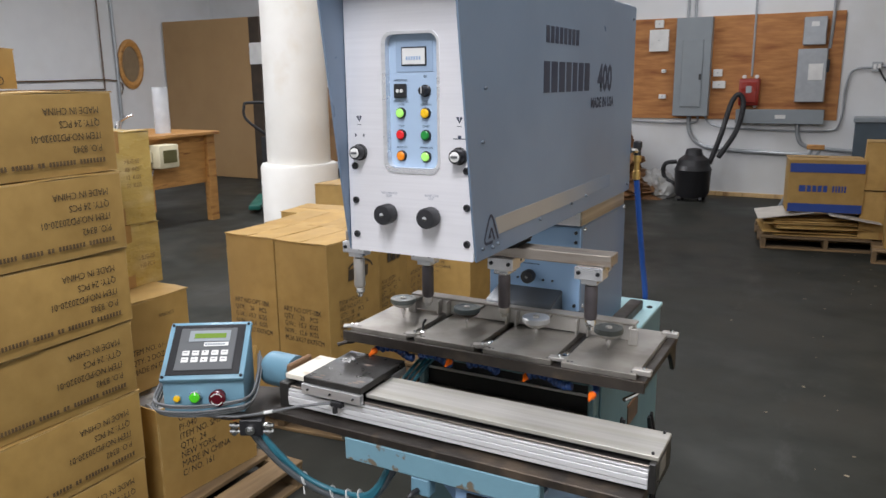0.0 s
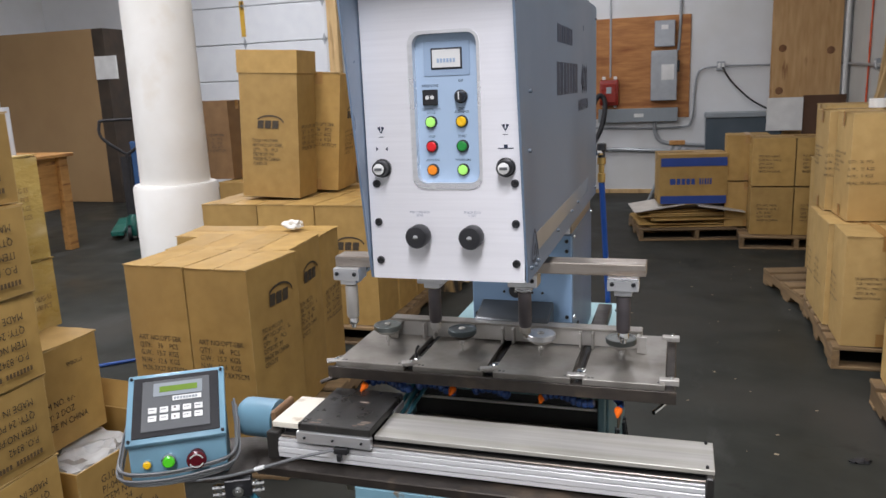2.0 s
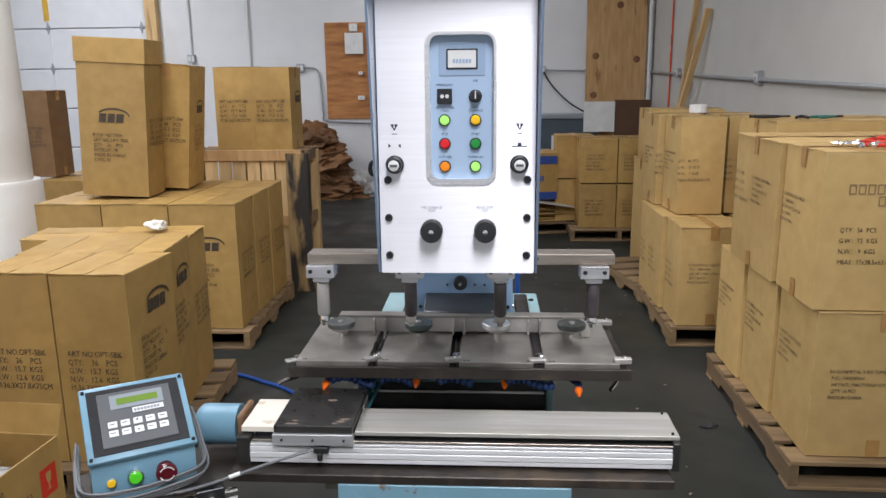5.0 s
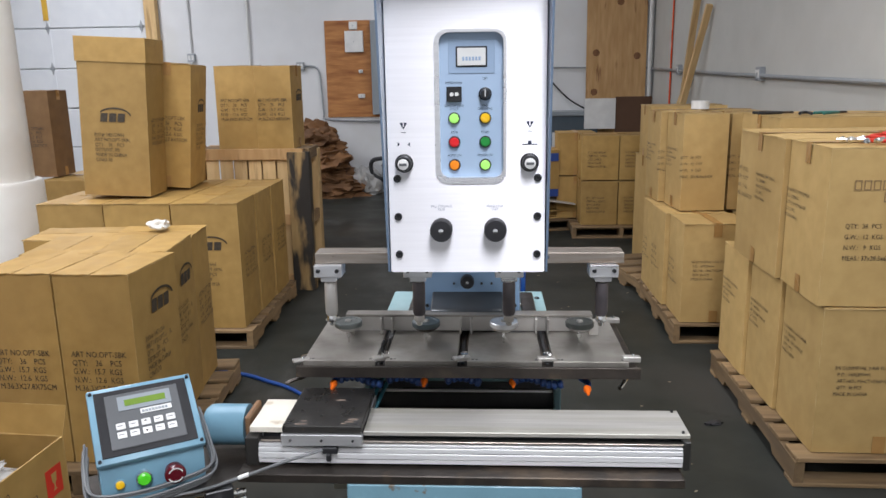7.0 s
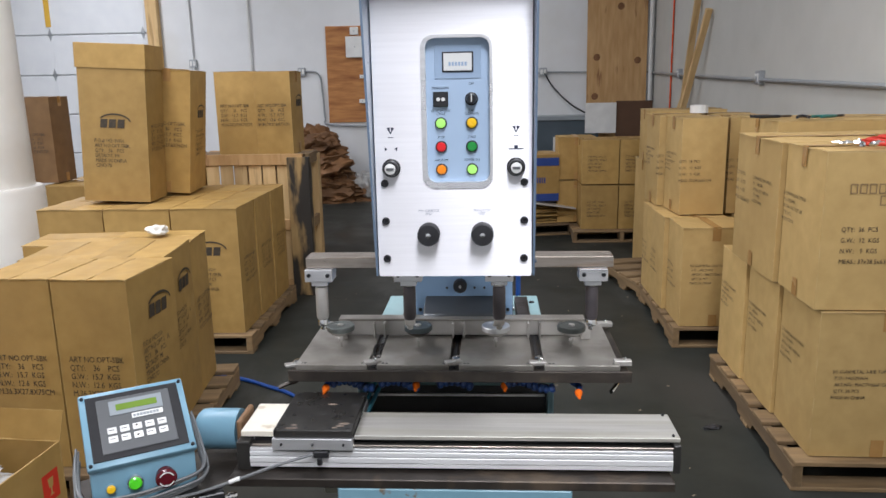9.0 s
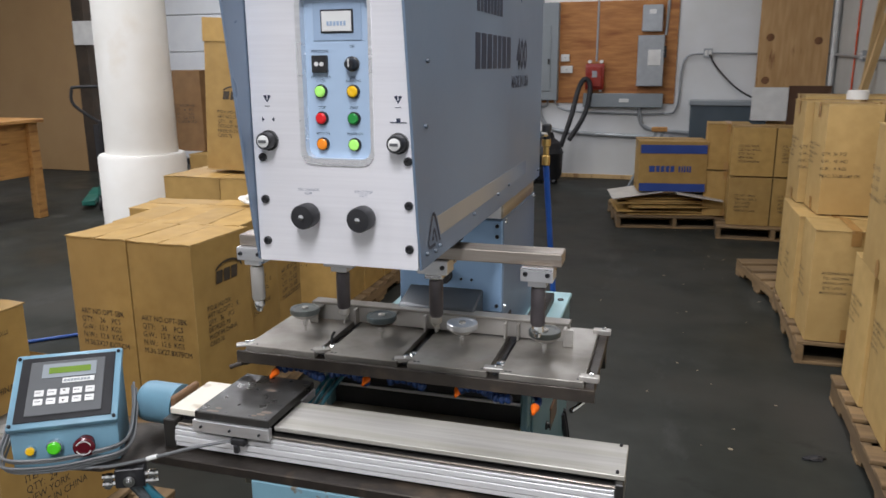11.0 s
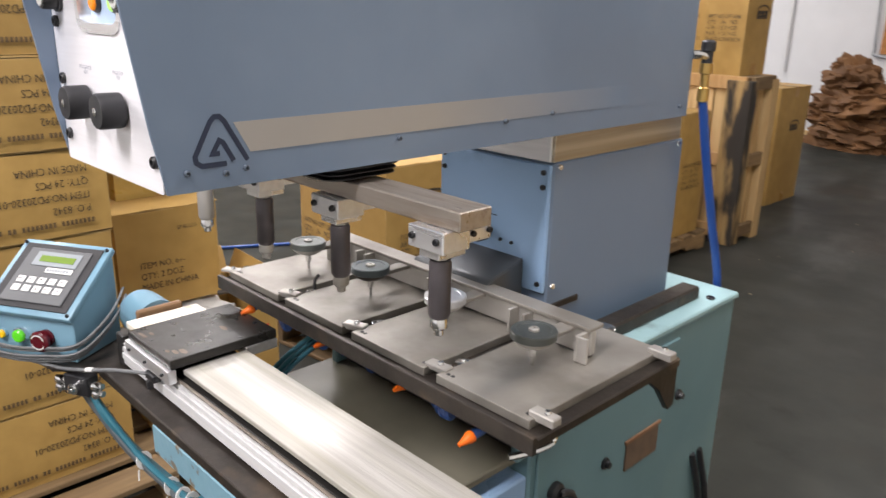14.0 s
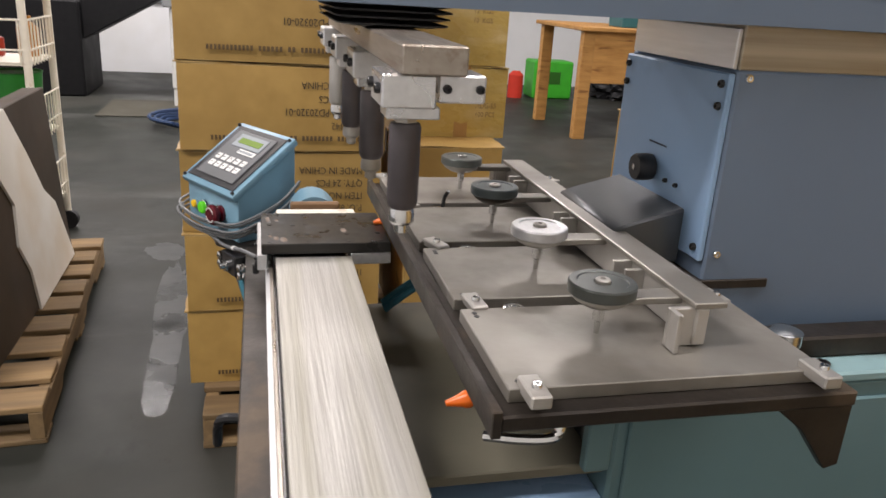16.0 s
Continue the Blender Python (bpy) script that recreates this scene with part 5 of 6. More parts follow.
for i, x in enumerate((-0.285, -0.105, 0.077, 0.262)):
    blk = part("clamp_block", box(B(), x - 0.028, x + 0.028, PBY - 0.036, PBY + 0.006, PBZ - 0.026, PBZ - 0.0005, 0.0015), ALU, pc, "bright aluminium clamp block")
    part("clamp_jaw", box(B(), x - 0.016, x + 0.016, PBY - 0.030, PBY + 0.012, PBZ - 0.036, PBZ - 0.026, 0.001), ALU, blk)
    for k in (-0.019, 0.019):
        bolt(blk, x + k, PBY - 0.036, PBZ - 0.012, 0.0042, "y", "screw")
    part("rear_clamp", box(B(), x - 0.022, x + 0.022, PBY + 0.008, PBY + 0.046, PBZ - 0.022, PBZ - 0.0005, 0.0015), ALU, blk)
    for k in (-0.013, 0.013):
        bolt(blk, x + 0.022, PBY + 0.028 + k, PBZ - 0.011, 0.0035, "x", "screw")
    sleeve = DULL if i == 0 else ROD
    part("neck", lathe(B(), ((0.0095, 1.238), (0.0095, PBZ - 0.034)), pose(x, PBY - 0.012, 0), 6), DULL, blk)
    part("pad_holder", lathe(B(), ((0.0100, 1.1705), (0.0115, 1.1725), (0.0128, 1.1765), (0.0128, 1.2370), (0.0118, 1.2400), (0.0090, 1.2410)), pose(x, PBY - 0.012, 0), 24), sleeve, blk, "dark turned pad holder" if i else "bright turned pad holder")
    part("tip", lathe(B(), ((0.0030, 1.1480), (0.0060, 1.1500), (0.0060, 1.1560), (0.0085, 1.1570), (0.0108, 1.1600), (0.0108, 1.1660), (0.0098, 1.1705)), pose(x, PBY - 0.012, 0), 12), CHROME if i in (0, 3) else DULL, blk)

# linear rail in front
BRIGHTRIB = mat("drawn_aluminium", (0.86, 0.86, 0.86), (0.76, 0.76, 0.77), 6, 0.42, metal=0.35, stretch=(1, 20, 20), rvar=0.06)
rl = part("linear_rail", box(B(), -0.425, 0.415, 0.150, 0.262, 0.893, 0.938, 0.002), BLACKPLATE, mc, "long linear shuttle rail")
for k, (z0, z1, y0) in enumerate(((0.894, 0.903, 0.1395), (0.905, 0.916, 0.1375), (0.918, 0.927, 0.1395), (0.929, 0.9335, 0.1415))):
    part("extrusion_rib", box(B(), -0.425, 0.412, y0, 0.151, z0, z1, 0.0005), BRIGHTRIB, rl)
cover = part("cover", box(B(), -0.214, 0.4275, 0.152, 0.263, 0.948, 0.957, 0.0012), ALU_TOP, rl, "long worn aluminium cover, scuffed along its length")
part("cover_core", box(B(), -0.42, 0.42, 0.165, 0.255, 0.938, 0.948), BLACK, rl)
part("edge_strip", box(B(), -0.42, 0.418, 0.143, 0.148, 0.937, 0.9405, 0.0008), BARSTEEL, rl)
part("end_block", box(B(), 0.413, 0.4265, 0.138, 0.268, 0.888, 0.948, 0.002), BLACKPLATE, rl)
part("end_label", box(B(), 0.4265, 0.4272, 0.17, 0.22, 0.905, 0.94), GROUND, rl)
part("end_block", box(B(), -0.452, -0.424, 0.140, 0.266, 0.886, 0.946, 0.002), BLACKPLATE, rl)
for x in (0.40, 0.385):
    bolt(rl, 0.415, 0.16 if x > 0.39 else 0.255, 0.957, 0.003, "z", "screw")
cp = part("carriage_plate", box(B(), -0.372, -0.214, 0.132, 0.322, 0.961, 0.977, 0.0015), BLACKPLATE, rl, "black carriage plate with paint smears")
part("skirt", box(B(), -0.374, -0.212, 0.126, 0.140, 0.938, 0.961, 0.001), ALU, cp)
part("skirt", box(B(), -0.374, -0.212, 0.262, 0.322, 0.944, 0.961, 0.001), ALU, cp)
for x in (-0.355, -0.293, -0.231):
    bolt(cp, x, 0.126, 0.95, 0.0025, "y", "screw")
for x in (-0.36, -0.31, -0.26, -0.226):
    for y in (0.145, 0.20, 0.26, 0.308):
        part("hole", rod(B(), (x, y, 0.9765), (x, y, 0.9775), 0.004, n=10), BLACK, cp)
random.seed(4)
SMEAR = mat("pale_smear", (0.17, 0.125, 0.095), rough=0.6)
for k in range(9):
    x, y = random.uniform(-0.365, -0.225), random.uniform(0.14, 0.17) if k < 7 else random.uniform(0.14, 0.3)
    part("paint_smear", lathe(B(), ((random.uniform(0.003, 0.008), 0.0), (0.002, 0.0007)), pose(x, y, 0.977) @ Matrix.Diagonal((1.6, 0.7, 1, 1)), 7), SMEAR, cp)
part("cream_plate", box(B(), -0.446, -0.3745, 0.158, 0.292, 0.950, 0.962, 0.001), CREAM, rl, "cream painted end plate")
part("plate_post", box(B(), -0.44, -0.38, 0.17, 0.26, 0.938, 0.95), ALU, rl)
mt = part("motor", lathe(B(), ((0.012, -0.002), (0.034, 0.0), (0.041, 0.008), (0.0425, 0.02), (0.0425, 0.088)), pose(-0.557, 0.225, 0.935, 0, 90, 0), 32), BOXBLUE, rl, "light blue round motor")
part("flange", box(B(), -0.464, -0.452, 0.182, 0.268, 0.888, 0.972, 0.003), mat("rusty_flange", (0.24, 0.13, 0.06), (0.15, 0.09, 0.05), 20, 0.6), mt)
sn = part("sensor", box(B(), -0.292, -0.262, 0.122, 0.137, 0.922, 0.936, 0.002), BLACK, rl)
part("sensor_tail", box(B(), -0.284, -0.274, 0.118, 0.128, 0.908, 0.924, 0.002), BLACK, sn)
part("sensor_cable", tube(B(), ((-0.29, 0.126, 0.930), (-0.36, 0.10, 0.918), (-0.44, 0.085, 0.893), (-0.52, 0.06, 0.876), (-0.60, 0.03, 0.874)), 0.0032), CABLE, sn)
part("cable_sleeve", tube(B(), ((-0.43, 0.088, 0.8965), (-0.45, 0.083, 0.8905)), 0.0042), WHITE, sn)
bs = part("support_bar", box(B(), -0.46, 0.410, 0.105, 0.285, 0.868, 0.887, 0.002), DARKSTEEL, mc, "dark steel support bar under the rail")
bm = prism(B(), ((-0.46, 0.115), (-0.44, 0.28), (-0.62, 0.22), (-0.77, 0.10), (-0.70, 0.02), (-0.53, 0.05)), "z", 0.868, 0.8755, 0.001)
part("support_arm", bm, DARKSTEEL, mc, "dark steel arm holding the control box")

# teal air lines under the tray
for k in range(3):
    part("air_line", tube(B(), ((-0.175 - 0.016 * k, 0.50, 0.985), (-0.195 - 0.016 * k, 0.45, 0.955), (-0.225 - 0.015 * k, 0.37, 0.90), (-0.235 - 0.015 * k, 0.32, 0.858)), 0.005, 8), HOSETEAL, mc, "teal air line under the tray")

# nozzles
for i, (x, y, z) in enumerate(((-0.303, 0.318, 0.984), (-0.107, 0.335, 0.984), (0.090, 0.335, 0.984), (0.253, 0.308, 0.980))):
    dx = (-0.02, 0.0, 0.0, -0.018)[i]
    nz = part("nozzle", tube(B(), ((x + 0.012 * (1 if i == 0 else -1), y + 0.055, z + 0.006), (x, y + 0.03, z + 0.006), (x + dx * 0.2, y + 0.012, z)), 0.0072, 10), JOINTBLUE, mc, "flexible blue nozzle hose")
    part("nozzle_tip", lathe(B(), ((0.0085, 0), (0.0085, 0.006), (0.0065, 0.010), (0.0032, 0.022), (0.0028, 0.024)), pose(x + dx * 0.2, y + 0.014, z) @ Vector((dx, -1, -0.18)).to_track_quat("Z", "Y").to_matrix().to_4x4(), 14), ORANGE, nz, "orange plastic tip")
for a, b_ in ((-0.30, -0.20), (-0.19, -0.10), (-0.06, 0.02), (0.09, 0.20)):
    n = int(abs(b_ - a) / 0.012)
    spine = [Vector((a + k * (b_ - a) / n, 0.345 + 0.010 * math.sin(k * 0.5), 0.985 + 0.006 * math.sin(k * 0.7))) for k in range(n + 1)]
    bm = B()
    rings = []
    for p, q in zip(spine, spine[1:]):
        turn = (q - p).to_track_quat("Z", "Y")
        for f, r in ((0.0, 0.0065), (0.25, 0.0100), (0.68, 0.0100), (0.96, 0.0065)):
            rings.append([bm.verts.new(p.lerp(q, f) + turn @ Vector((r * math.cos(w * math.pi / 5), r * math.sin(w * math.pi / 5), 0))) for w in range(10)])
    for r0, r1 in zip(rings, rings[1:]):
        for w in range(10):
            bm.faces.new((r0[w], r0[(w + 1) % 10], r1[(w + 1) % 10], r1[w]))
    bm.faces.new(rings[0][::-1])
    bm.faces.new(rings[-1])
    part("segment_hose", bm, JOINTBLUE, mc, "navy segmented hose under the tray")

# air hose, regulator and cables behind
ah = part("air_hose", tube(B(), ((0.145, 1.03, 1.36), (0.148, 1.065, 1.25), (0.150, 1.125, 1.1), (0.152, 1.180, 0.97), (0.153, 1.190, 0.85), (0.16, 1.2, 0.4), (0.2, 1.25, 0.02)), 0.0085, 10), HOSEBLUE, mc, "bright blue air hose")
part("coupling", lathe(B(), ((0.009, 1.35), (0.011, 1.352), (0.011, 1.375), (0.008, 1.377), (0.008, 1.40), (0.012, 1.402), (0.012, 1.42)), pose(0.145, 1.03, 0), 12), mat("brass", (0.55, 0.36, 0.12), rough=0.3, metal=0.9), ah)
part("regulator", lathe(B(), ((0.010, 1.42), (0.010, 1.44), (0.013, 1.442), (0.013, 1.458), (0.008, 1.461)), pose(0.145, 1.03, 0), 14), BLACK, ah)
part("elbow", tube(B(), ((0.145, 1.03, 1.43), (0.14, 1.01, 1.435), (0.132, 1.0, 1.435)), 0.008), CHROME, ah)
for k in (0, 1):
    part("power_cable", tube(B(), ((0.21, 1.05 + k * 0.03, 0.62), (0.225, 1.09 + k * 0.03, 0.45), (0.222, 1.08 + k * 0.05, 0.22), (0.25, 1.05 + k * 0.06, 0.008), (0.30, 1.2, 0.008)), 0.007), BLACK, mc, "black power cable")

# control box on the arm
cb = thing("control_box", "light blue control box with keypad and lamps", "control box", pose(-0.737, 0.088, 0.876, 0, 0, 31.3))
CWD, BHK, FHT, CDP = 0.194, 0.176, 0.086, 0.135
bm = prism(B(), ((0.012, 0), (0.012, BHK), (-CDP + 0.022, FHT), (-CDP + 0.022, 0)), "x", 0.004, CWD - 0.004, 0.0025)
part("housing", bm, BOXBLUE, cb)
slope = math.degrees(math.atan2(BHK - FHT, CDP - 0.006))
lid_m = pose(0, 0.014, BHK + 0.004, 0, 0, 0) @ pose(0, 0, 0, slope, 0, 0)
LL = math.hypot(BHK - FHT, CDP) + 0.004
lid = part("lid", box(B(), 0, CWD, -LL, 0, -0.008, 0.006, 0.004, 2), BOXBLUE, cb, "", m=lid_m)
part("window_frame", box(B(), 0.012, CWD - 0.012, -LL + 0.012, -0.010, 0.006, 0.008, 0.001), BLACK, lid)
kp = part("key_panel", box(B(), 0.030, CWD - 0.030, -LL + 0.024, -0.022, 0.008, 0.010, 0.001), GREYKEY, lid, "grey key panel")
part("display_bezel", box(B(), 0.052, CWD - 0.045, -0.062, -0.030, 0.010, 0.0112), PANELGREY, kp)
part("display", box(B(), 0.064, CWD - 0.055, -0.053, -0.039, 0.0112, 0.0118), LCD, kp, "dull green display with a faint added glow")
part("name_strip", box(B(), 0.090, CWD - 0.047, -0.076, -0.065, 0.010, 0.0112), WHITE, kp)
part("brand_bars", finish(bars((0.0048,) * 8, 0.0055, 0.0012, 0.0003), "brand_bars", PANELGREY, False), None, kp, m=pose(0.0925, -0.0735, 0.0113))
for j in range(2):
    for i in range(5):
        x, y = 0.043 + i * 0.0225, -0.088 - j * 0.0190
        key = part("key", box(B(), x, x + 0.0165, y - 0.0140, y, 0.010, 0.0115, 0.0008), WHITE, kp, "square white key")
        if i == 2:
            part("arrow", prism(B(), ((x + 0.0072, y - (0.002 if j == 0 else 0.0105)), (x + 0.0042, y - 0.0062), (x + 0.0102, y - 0.0062)), "z", 0.0115, 0.0118), INK, key)
        else:
            part("legend", box(B(), x + 0.0025, x + 0.012, y - 0.007, y - 0.0055, 0.0115, 0.0118), GREYKEY, key)
for x, y in ((0.007, -0.010), (CWD - 0.007, -0.010), (0.007, -LL + 0.008), (CWD - 0.007, -LL + 0.008)):
    bolt(lid, x, y, 0.0058, 0.0035, "z", "screw")
FYB = -CDP + 0.022
bt = part("pilot_lamp", lathe(B(), ((0.0095, 0), (0.0095, 0.003), (0.0078, 0.004)), pose(0.036, FYB, 0.041, 90, 0, 0), 18), BOXBLUE, cb)
part("lens", lathe(B(), ((0.0078, 0.002), (0.0078, 0.008), (0.006, 0.0095)), pose(0.036, FYB, 0.041, 90, 0, 0), 18), LIVERY["yellow"], bt, "yellow lens")
bt = part("push_button", lathe(B(), ((0.0150, 0), (0.0150, 0.004), (0.0140, 0.008), (0.0118, 0.0085)), pose(0.078, FYB, 0.044, 90, 0, 0), 24), CHROME, cb, "green illuminated push button")
part("lens", lathe(B(), ((0.0118, 0.006), (0.0118, 0.013), (0.009, 0.0155)), pose(0.078, FYB, 0.044, 90, 0, 0), 24), LIVERY["bright_green"], bt, "glowing green lens")
bt = part("stop_button", lathe(B(), ((0.016, 0), (0.016, 0.005), (0.011, 0.007), (0.011, 0.013), (0.0195, 0.015), (0.0195, 0.021), (0.015, 0.0245)), pose(0.132, FYB, 0.044, 90, 0, 0), 28), LIVERY["maroon"], cb, "dark red mushroom stop button")
for a in (20, 200):
    bm = B()
    for k in range(6):
        t0, t1 = radians(a + k * 22), radians(a + (k + 1) * 22)
        prism(bm, [(r * math.cos(t), r * math.sin(t)) for r, t in ((0.0145, t0), (0.0145, t1), (0.0125, t1), (0.0125, t0))], "z", 0.0246, 0.0252)
    bmesh.ops.transform(bm, matrix=pose(0.132, FYB, 0.044, 90, 0, 0), verts=bm.verts)
    part("arrow", bm, WHITE, bt)
for k in range(5):
    z, g = 0.004 + k * 0.0068, 0.010 + 0.0035 * (k % 3)
    pts = [(-g, 0.0, z + 0.05), (-g - 0.006, -0.06, z + 0.025), (-g + 0.002, FYB - g + 0.002, z + 0.006), (0.06, FYB - g - 0.010, z - 0.002), (0.14, FYB - g - 0.008, z + 0.002), (CWD + g - 0.004, FYB - g + 0.008, z + 0.012), (CWD + g + 0.004, -0.04, z + 0.04), (CWD + g, 0.01, z + 0.075)]
    part("cable_loop", tube(B(), pts, 0.0025, 7), CABLE, cb, "loop of grey cable round the box")
part("base_pad", box(B(), 0.01, CWD - 0.01, FYB + 0.005, 0.0, -0.0005, 0.003), RUBBER, cb)

# air manifold under the arm, with its hoses
mf = thing("air_manifold", "small black air manifold with chrome fittings", "manifold", pose(-0.492, 0.085, 0.846, 0, 0, 27))
part("block", box(B(), -0.027, 0.027, -0.014, 0.014, -0.017, 0.022, 0.002), BLACK, mf)
part("gauge", lathe(B(), ((0.011, 0), (0.011, 0.008), (0.006, 0.009), (0.005, 0.016), (0.003, 0.0165)), pose(0, -0.014, 0, 90, 0, 0), 16), CHROME, mf)
for s in (-1, 1):
    for z in (0.006, -0.009):
        part("fitting", lathe(B(), ((0.0055, 0), (0.0055, 0.006), (0.0075, 0.007), (0.0075, 0.016), (0.006, 0.018), (0.006, 0.024)), pose(s * 0.027, -0.004, z, 0, 90 * s, 0), 8), CHROME, mf)
        part("screw_head", lathe(B(), ((0.0078, 0), (0.0078, 0.008), (0.005, 0.0095)), pose(s * 0.040, -0.006, z, 90, 0, 0), 10), CHROME, mf)
for k in range(3):
    part("supply_hose", tube(B(), ((0.02, 0.0, -0.012), (0.05, 0.0, -0.055 - k * 0.004), (0.115, 0.0 + k * 0.008, -0.125 - k * 0.008), (0.20, -0.02 + k * 0.008, -0.155 - k * 0.006), (0.28, -0.06, -0.135 - k * 0.006), (0.33, -0.05, -0.06)), 0.0062, 8), HOSETEAL, mf, "teal air hose")
part("conduit_hose", tube(B(), ((-0.005, 0.01, -0.012), (0.02, 0.012, -0.05), (0.085, 0.01, -0.12), (0.17, 0.0, -0.168), (0.27, -0.05, -0.16), (0.34, -0.045, -0.07)), 0.0115, 10), GREYHOSE, mf, "thick grey conduit hose")
for x, y, z in ((0.115, 0.006, -0.135), (0.185, -0.01, -0.162), (0.225, -0.03, -0.160), (0.255, -0.045, -0.152)):
    part("cable_tie", lathe(B(), ((0.0160, -0.0012), (0.0168, 0), (0.0160, 0.0012)), pose(x, y, z, 0, 70, -12), 14), WHITE, mf)
    part("tie_tail", tube(B(), ((x, y - 0.015, z - 0.012), (x + 0.002, y - 0.02, z - 0.03)), 0.0015, 5), WHITE, mf)
lf = thing("floor_hose", "blue air hose lying across the floor", "hose")
part("hose", tube(B(), ((-3.7, 1.4, 0.012), (-3.34, 2.13, 0.012), (-3.12, 2.44, 0.012), (-2.6, 2.86, 0.012), (-2.0, 2.96, 0.012), (-1.42, 2.78, 0.012), (-1.19, 2.66, 0.012), (-0.96, 2.49, 0.012), (-0.55, 2.0, 0.012), (-0.22, 1.22, 0.012)), 0.011, 8), HOSEBLUE, lf)


# ---- the stack of flat cartons beside the machine ----
pallet(-1.66, 0.52, 1.14, 0.94, 90, "worn wooden pallet under the stacked cartons", h=0.115, boards=6)
st = carton("flat brown carton with upside-down black lettering", 0.45, 0.585, 0.241, (("right", STACK, 0.235, 0.085, True), ("right", STACKBAR, 0.24, 0.045, True)), seam="y", group="cartons in the tall stack", seed=21)
place(st, -1.612, 0.195, 0.117, 0.4)
for k in range(1, 6):
    again(st, -1.612 + (0.004, -0.004, 0.006, 0.012, 0.003)[k - 1], 0.195 + 0.002 * k, 0.117 + 0.2500 * k, (1.0, -0.6, 0.5, -0.9, 0.8)[k - 1])
place(carton("small brown carton on top of the stack", 0.30, 0.26, 0.125, (("right", words("GIANT O", 0.04, INK), 0.08, 0.04, True),), seam="y", seed=22), -1.90, 0.30, 1.622, 3)
again(st, -2.08, 0.26, 0.117, 1)
for k in range(1, 5):
    again(st, -2.08, 0.26, 0.117 + 0.25 * k, 0.5 - k * 0.3)
place(carton("wrapped brown carton with bulging sides", 0.42, 0.34, 0.36, (("right", words("MLG-55\n88  PCS\n12  KGS\n10  KGS", 0.024, GHOST, 1.3), 0.04, 0.24, False),), material=KRAFT_PALE, seed=23), -2.02, 0.83, 1.09, -3)
place(carton("wrapped brown carton, slightly crushed", 0.44, 0.34, 0.25, (("right", words("ML/G-55\n100 PCS", 0.026, GHOST, 1.2), 0.05, 0.11, False),), material=KRAFT_PALE, seed=24), -2.03, 0.83, 0.83, 2)
place(carton("brown carton with black lettering beside the stack", 0.62, 0.36, 0.345, (("right", words("ITEM NO. 67-\nQTY: 2 DOZ\nMADE IN CHINA", 0.032, INK, 1.2), -0.11, 0.15, False), ("right", words("EMBOLLS", 0.02, INK), 0.03, 0.27, False)), seam="y", seed=25), -1.93, 0.775, 0.485, -2)
place(carton("brown carton holding up another", 0.44, 0.44, 0.36, (), seed=27), -2.04, 0.84, 0.12, 0)

ob_ = thing("open_carton", "open brown carton with clear plastic bags inside", "carton", pose(-1.60, 0.82, 0.117, 0, 0, -4))
OW, OD, OH = 0.40, 0.46, 0.375
for nm, x0, x1, y0, y1, z0, z1 in (("wall", -OW / 2, OW / 2, -OD / 2, -OD / 2 + 0.006, 0, OH), ("wall", -OW / 2, OW / 2, OD / 2 - 0.006, OD / 2, 0, OH), ("wall", -OW / 2, -OW / 2 + 0.006, -OD / 2 + 0.006, OD / 2 - 0.006, 0, OH), ("wall", OW / 2 - 0.006, OW / 2, -OD / 2 + 0.006, OD / 2 - 0.006, 0, OH), ("bottom", -OW / 2 + 0.006, OW / 2 - 0.006, -OD / 2 + 0.006, OD / 2 - 0.006, 0, 0.006)):
    part(nm, box(B(), x0, x1, y0, y1, z0, z1, 0.001), KRAFT, ob_)
part("flap", box(B(), -OW / 2, OW / 2, 0, 0.10, -0.002, 0.002, m=pose(0, OD / 2, OH, 68, 0, 0)), KRAFT, ob_)
part("flap", box(B(), -0.11, 0, -OD / 2, OD / 2, -0.002, 0.002, m=pose(-OW / 2, 0, OH, 0, 62, 0)), KRAFT, ob_)
part("print", words("G.I.040\nP/-040\nITEM NO. SM53\nQTY:  24\nNEW YORK\nMADE IN CHINA\nC/ NO. 161", 0.037, INK, 1.0), None, ob_, m=on_face("right", OW, OD, -0.14, 0.30, 0.001))
part("print", words("M918L\nPCS\nKG\nKG\n33 CM", 0.04, INK, 1.0), None, ob_, m=on_face("front", OW, OD, 0.0, 0.25, 0.001))
part("fragile_mark", box(B(), -0.04, 0.04, -0.05, 0.05, 0, 0.0006), REDPRINT, ob_, "red fragile mark", m=on_face("right", OW, OD, 0.155, 0.25, 0.001))
part("glass_sign", prism(B(), ((-0.014, 0.03), (0.014, 0.03), (0.010, 0.0), (0.003, -0.006), (0.003, -0.024), (0.012, -0.03), (-0.012, -0.03), (-0.003, -0.024), (-0.003, -0.006), (-0.010, 0.0)), "z", 0.0007, 0.0012), KRAFT, ob_, m=on_face("right", OW, OD, 0.155, 0.25, 0.001))


def lump(name, sx, sy, sz, rough, seed, sub=4, freq=9):
    bm = B()
    bmesh.ops.create_icosphere(bm, subdivisions=sub, radius=1)
    for v in bm.verts:
        d = v.co.normalized()
        f = 1 + rough * (noise.noise(d * freq * 0.35 + Vector((seed, 0, 0))) + 0.6 * abs(noise.noise(d * freq + Vector((0, seed, 0)))) + 0.3 * noise.noise(d * freq * 2.3))
        v.co = Vector((d.x * sx * f, d.y * sy * f, max(d.z * sz * f, -sz * 0.55)))
    return bm


solo("plastic_bag", lump("bag", 0.15, 0.17, 0.07, 0.35, 3), CLEARBAG, "crumpled clear plastic bag inside the open carton", "plastic bag", m=pose(-1.60, 0.80, 0.40))

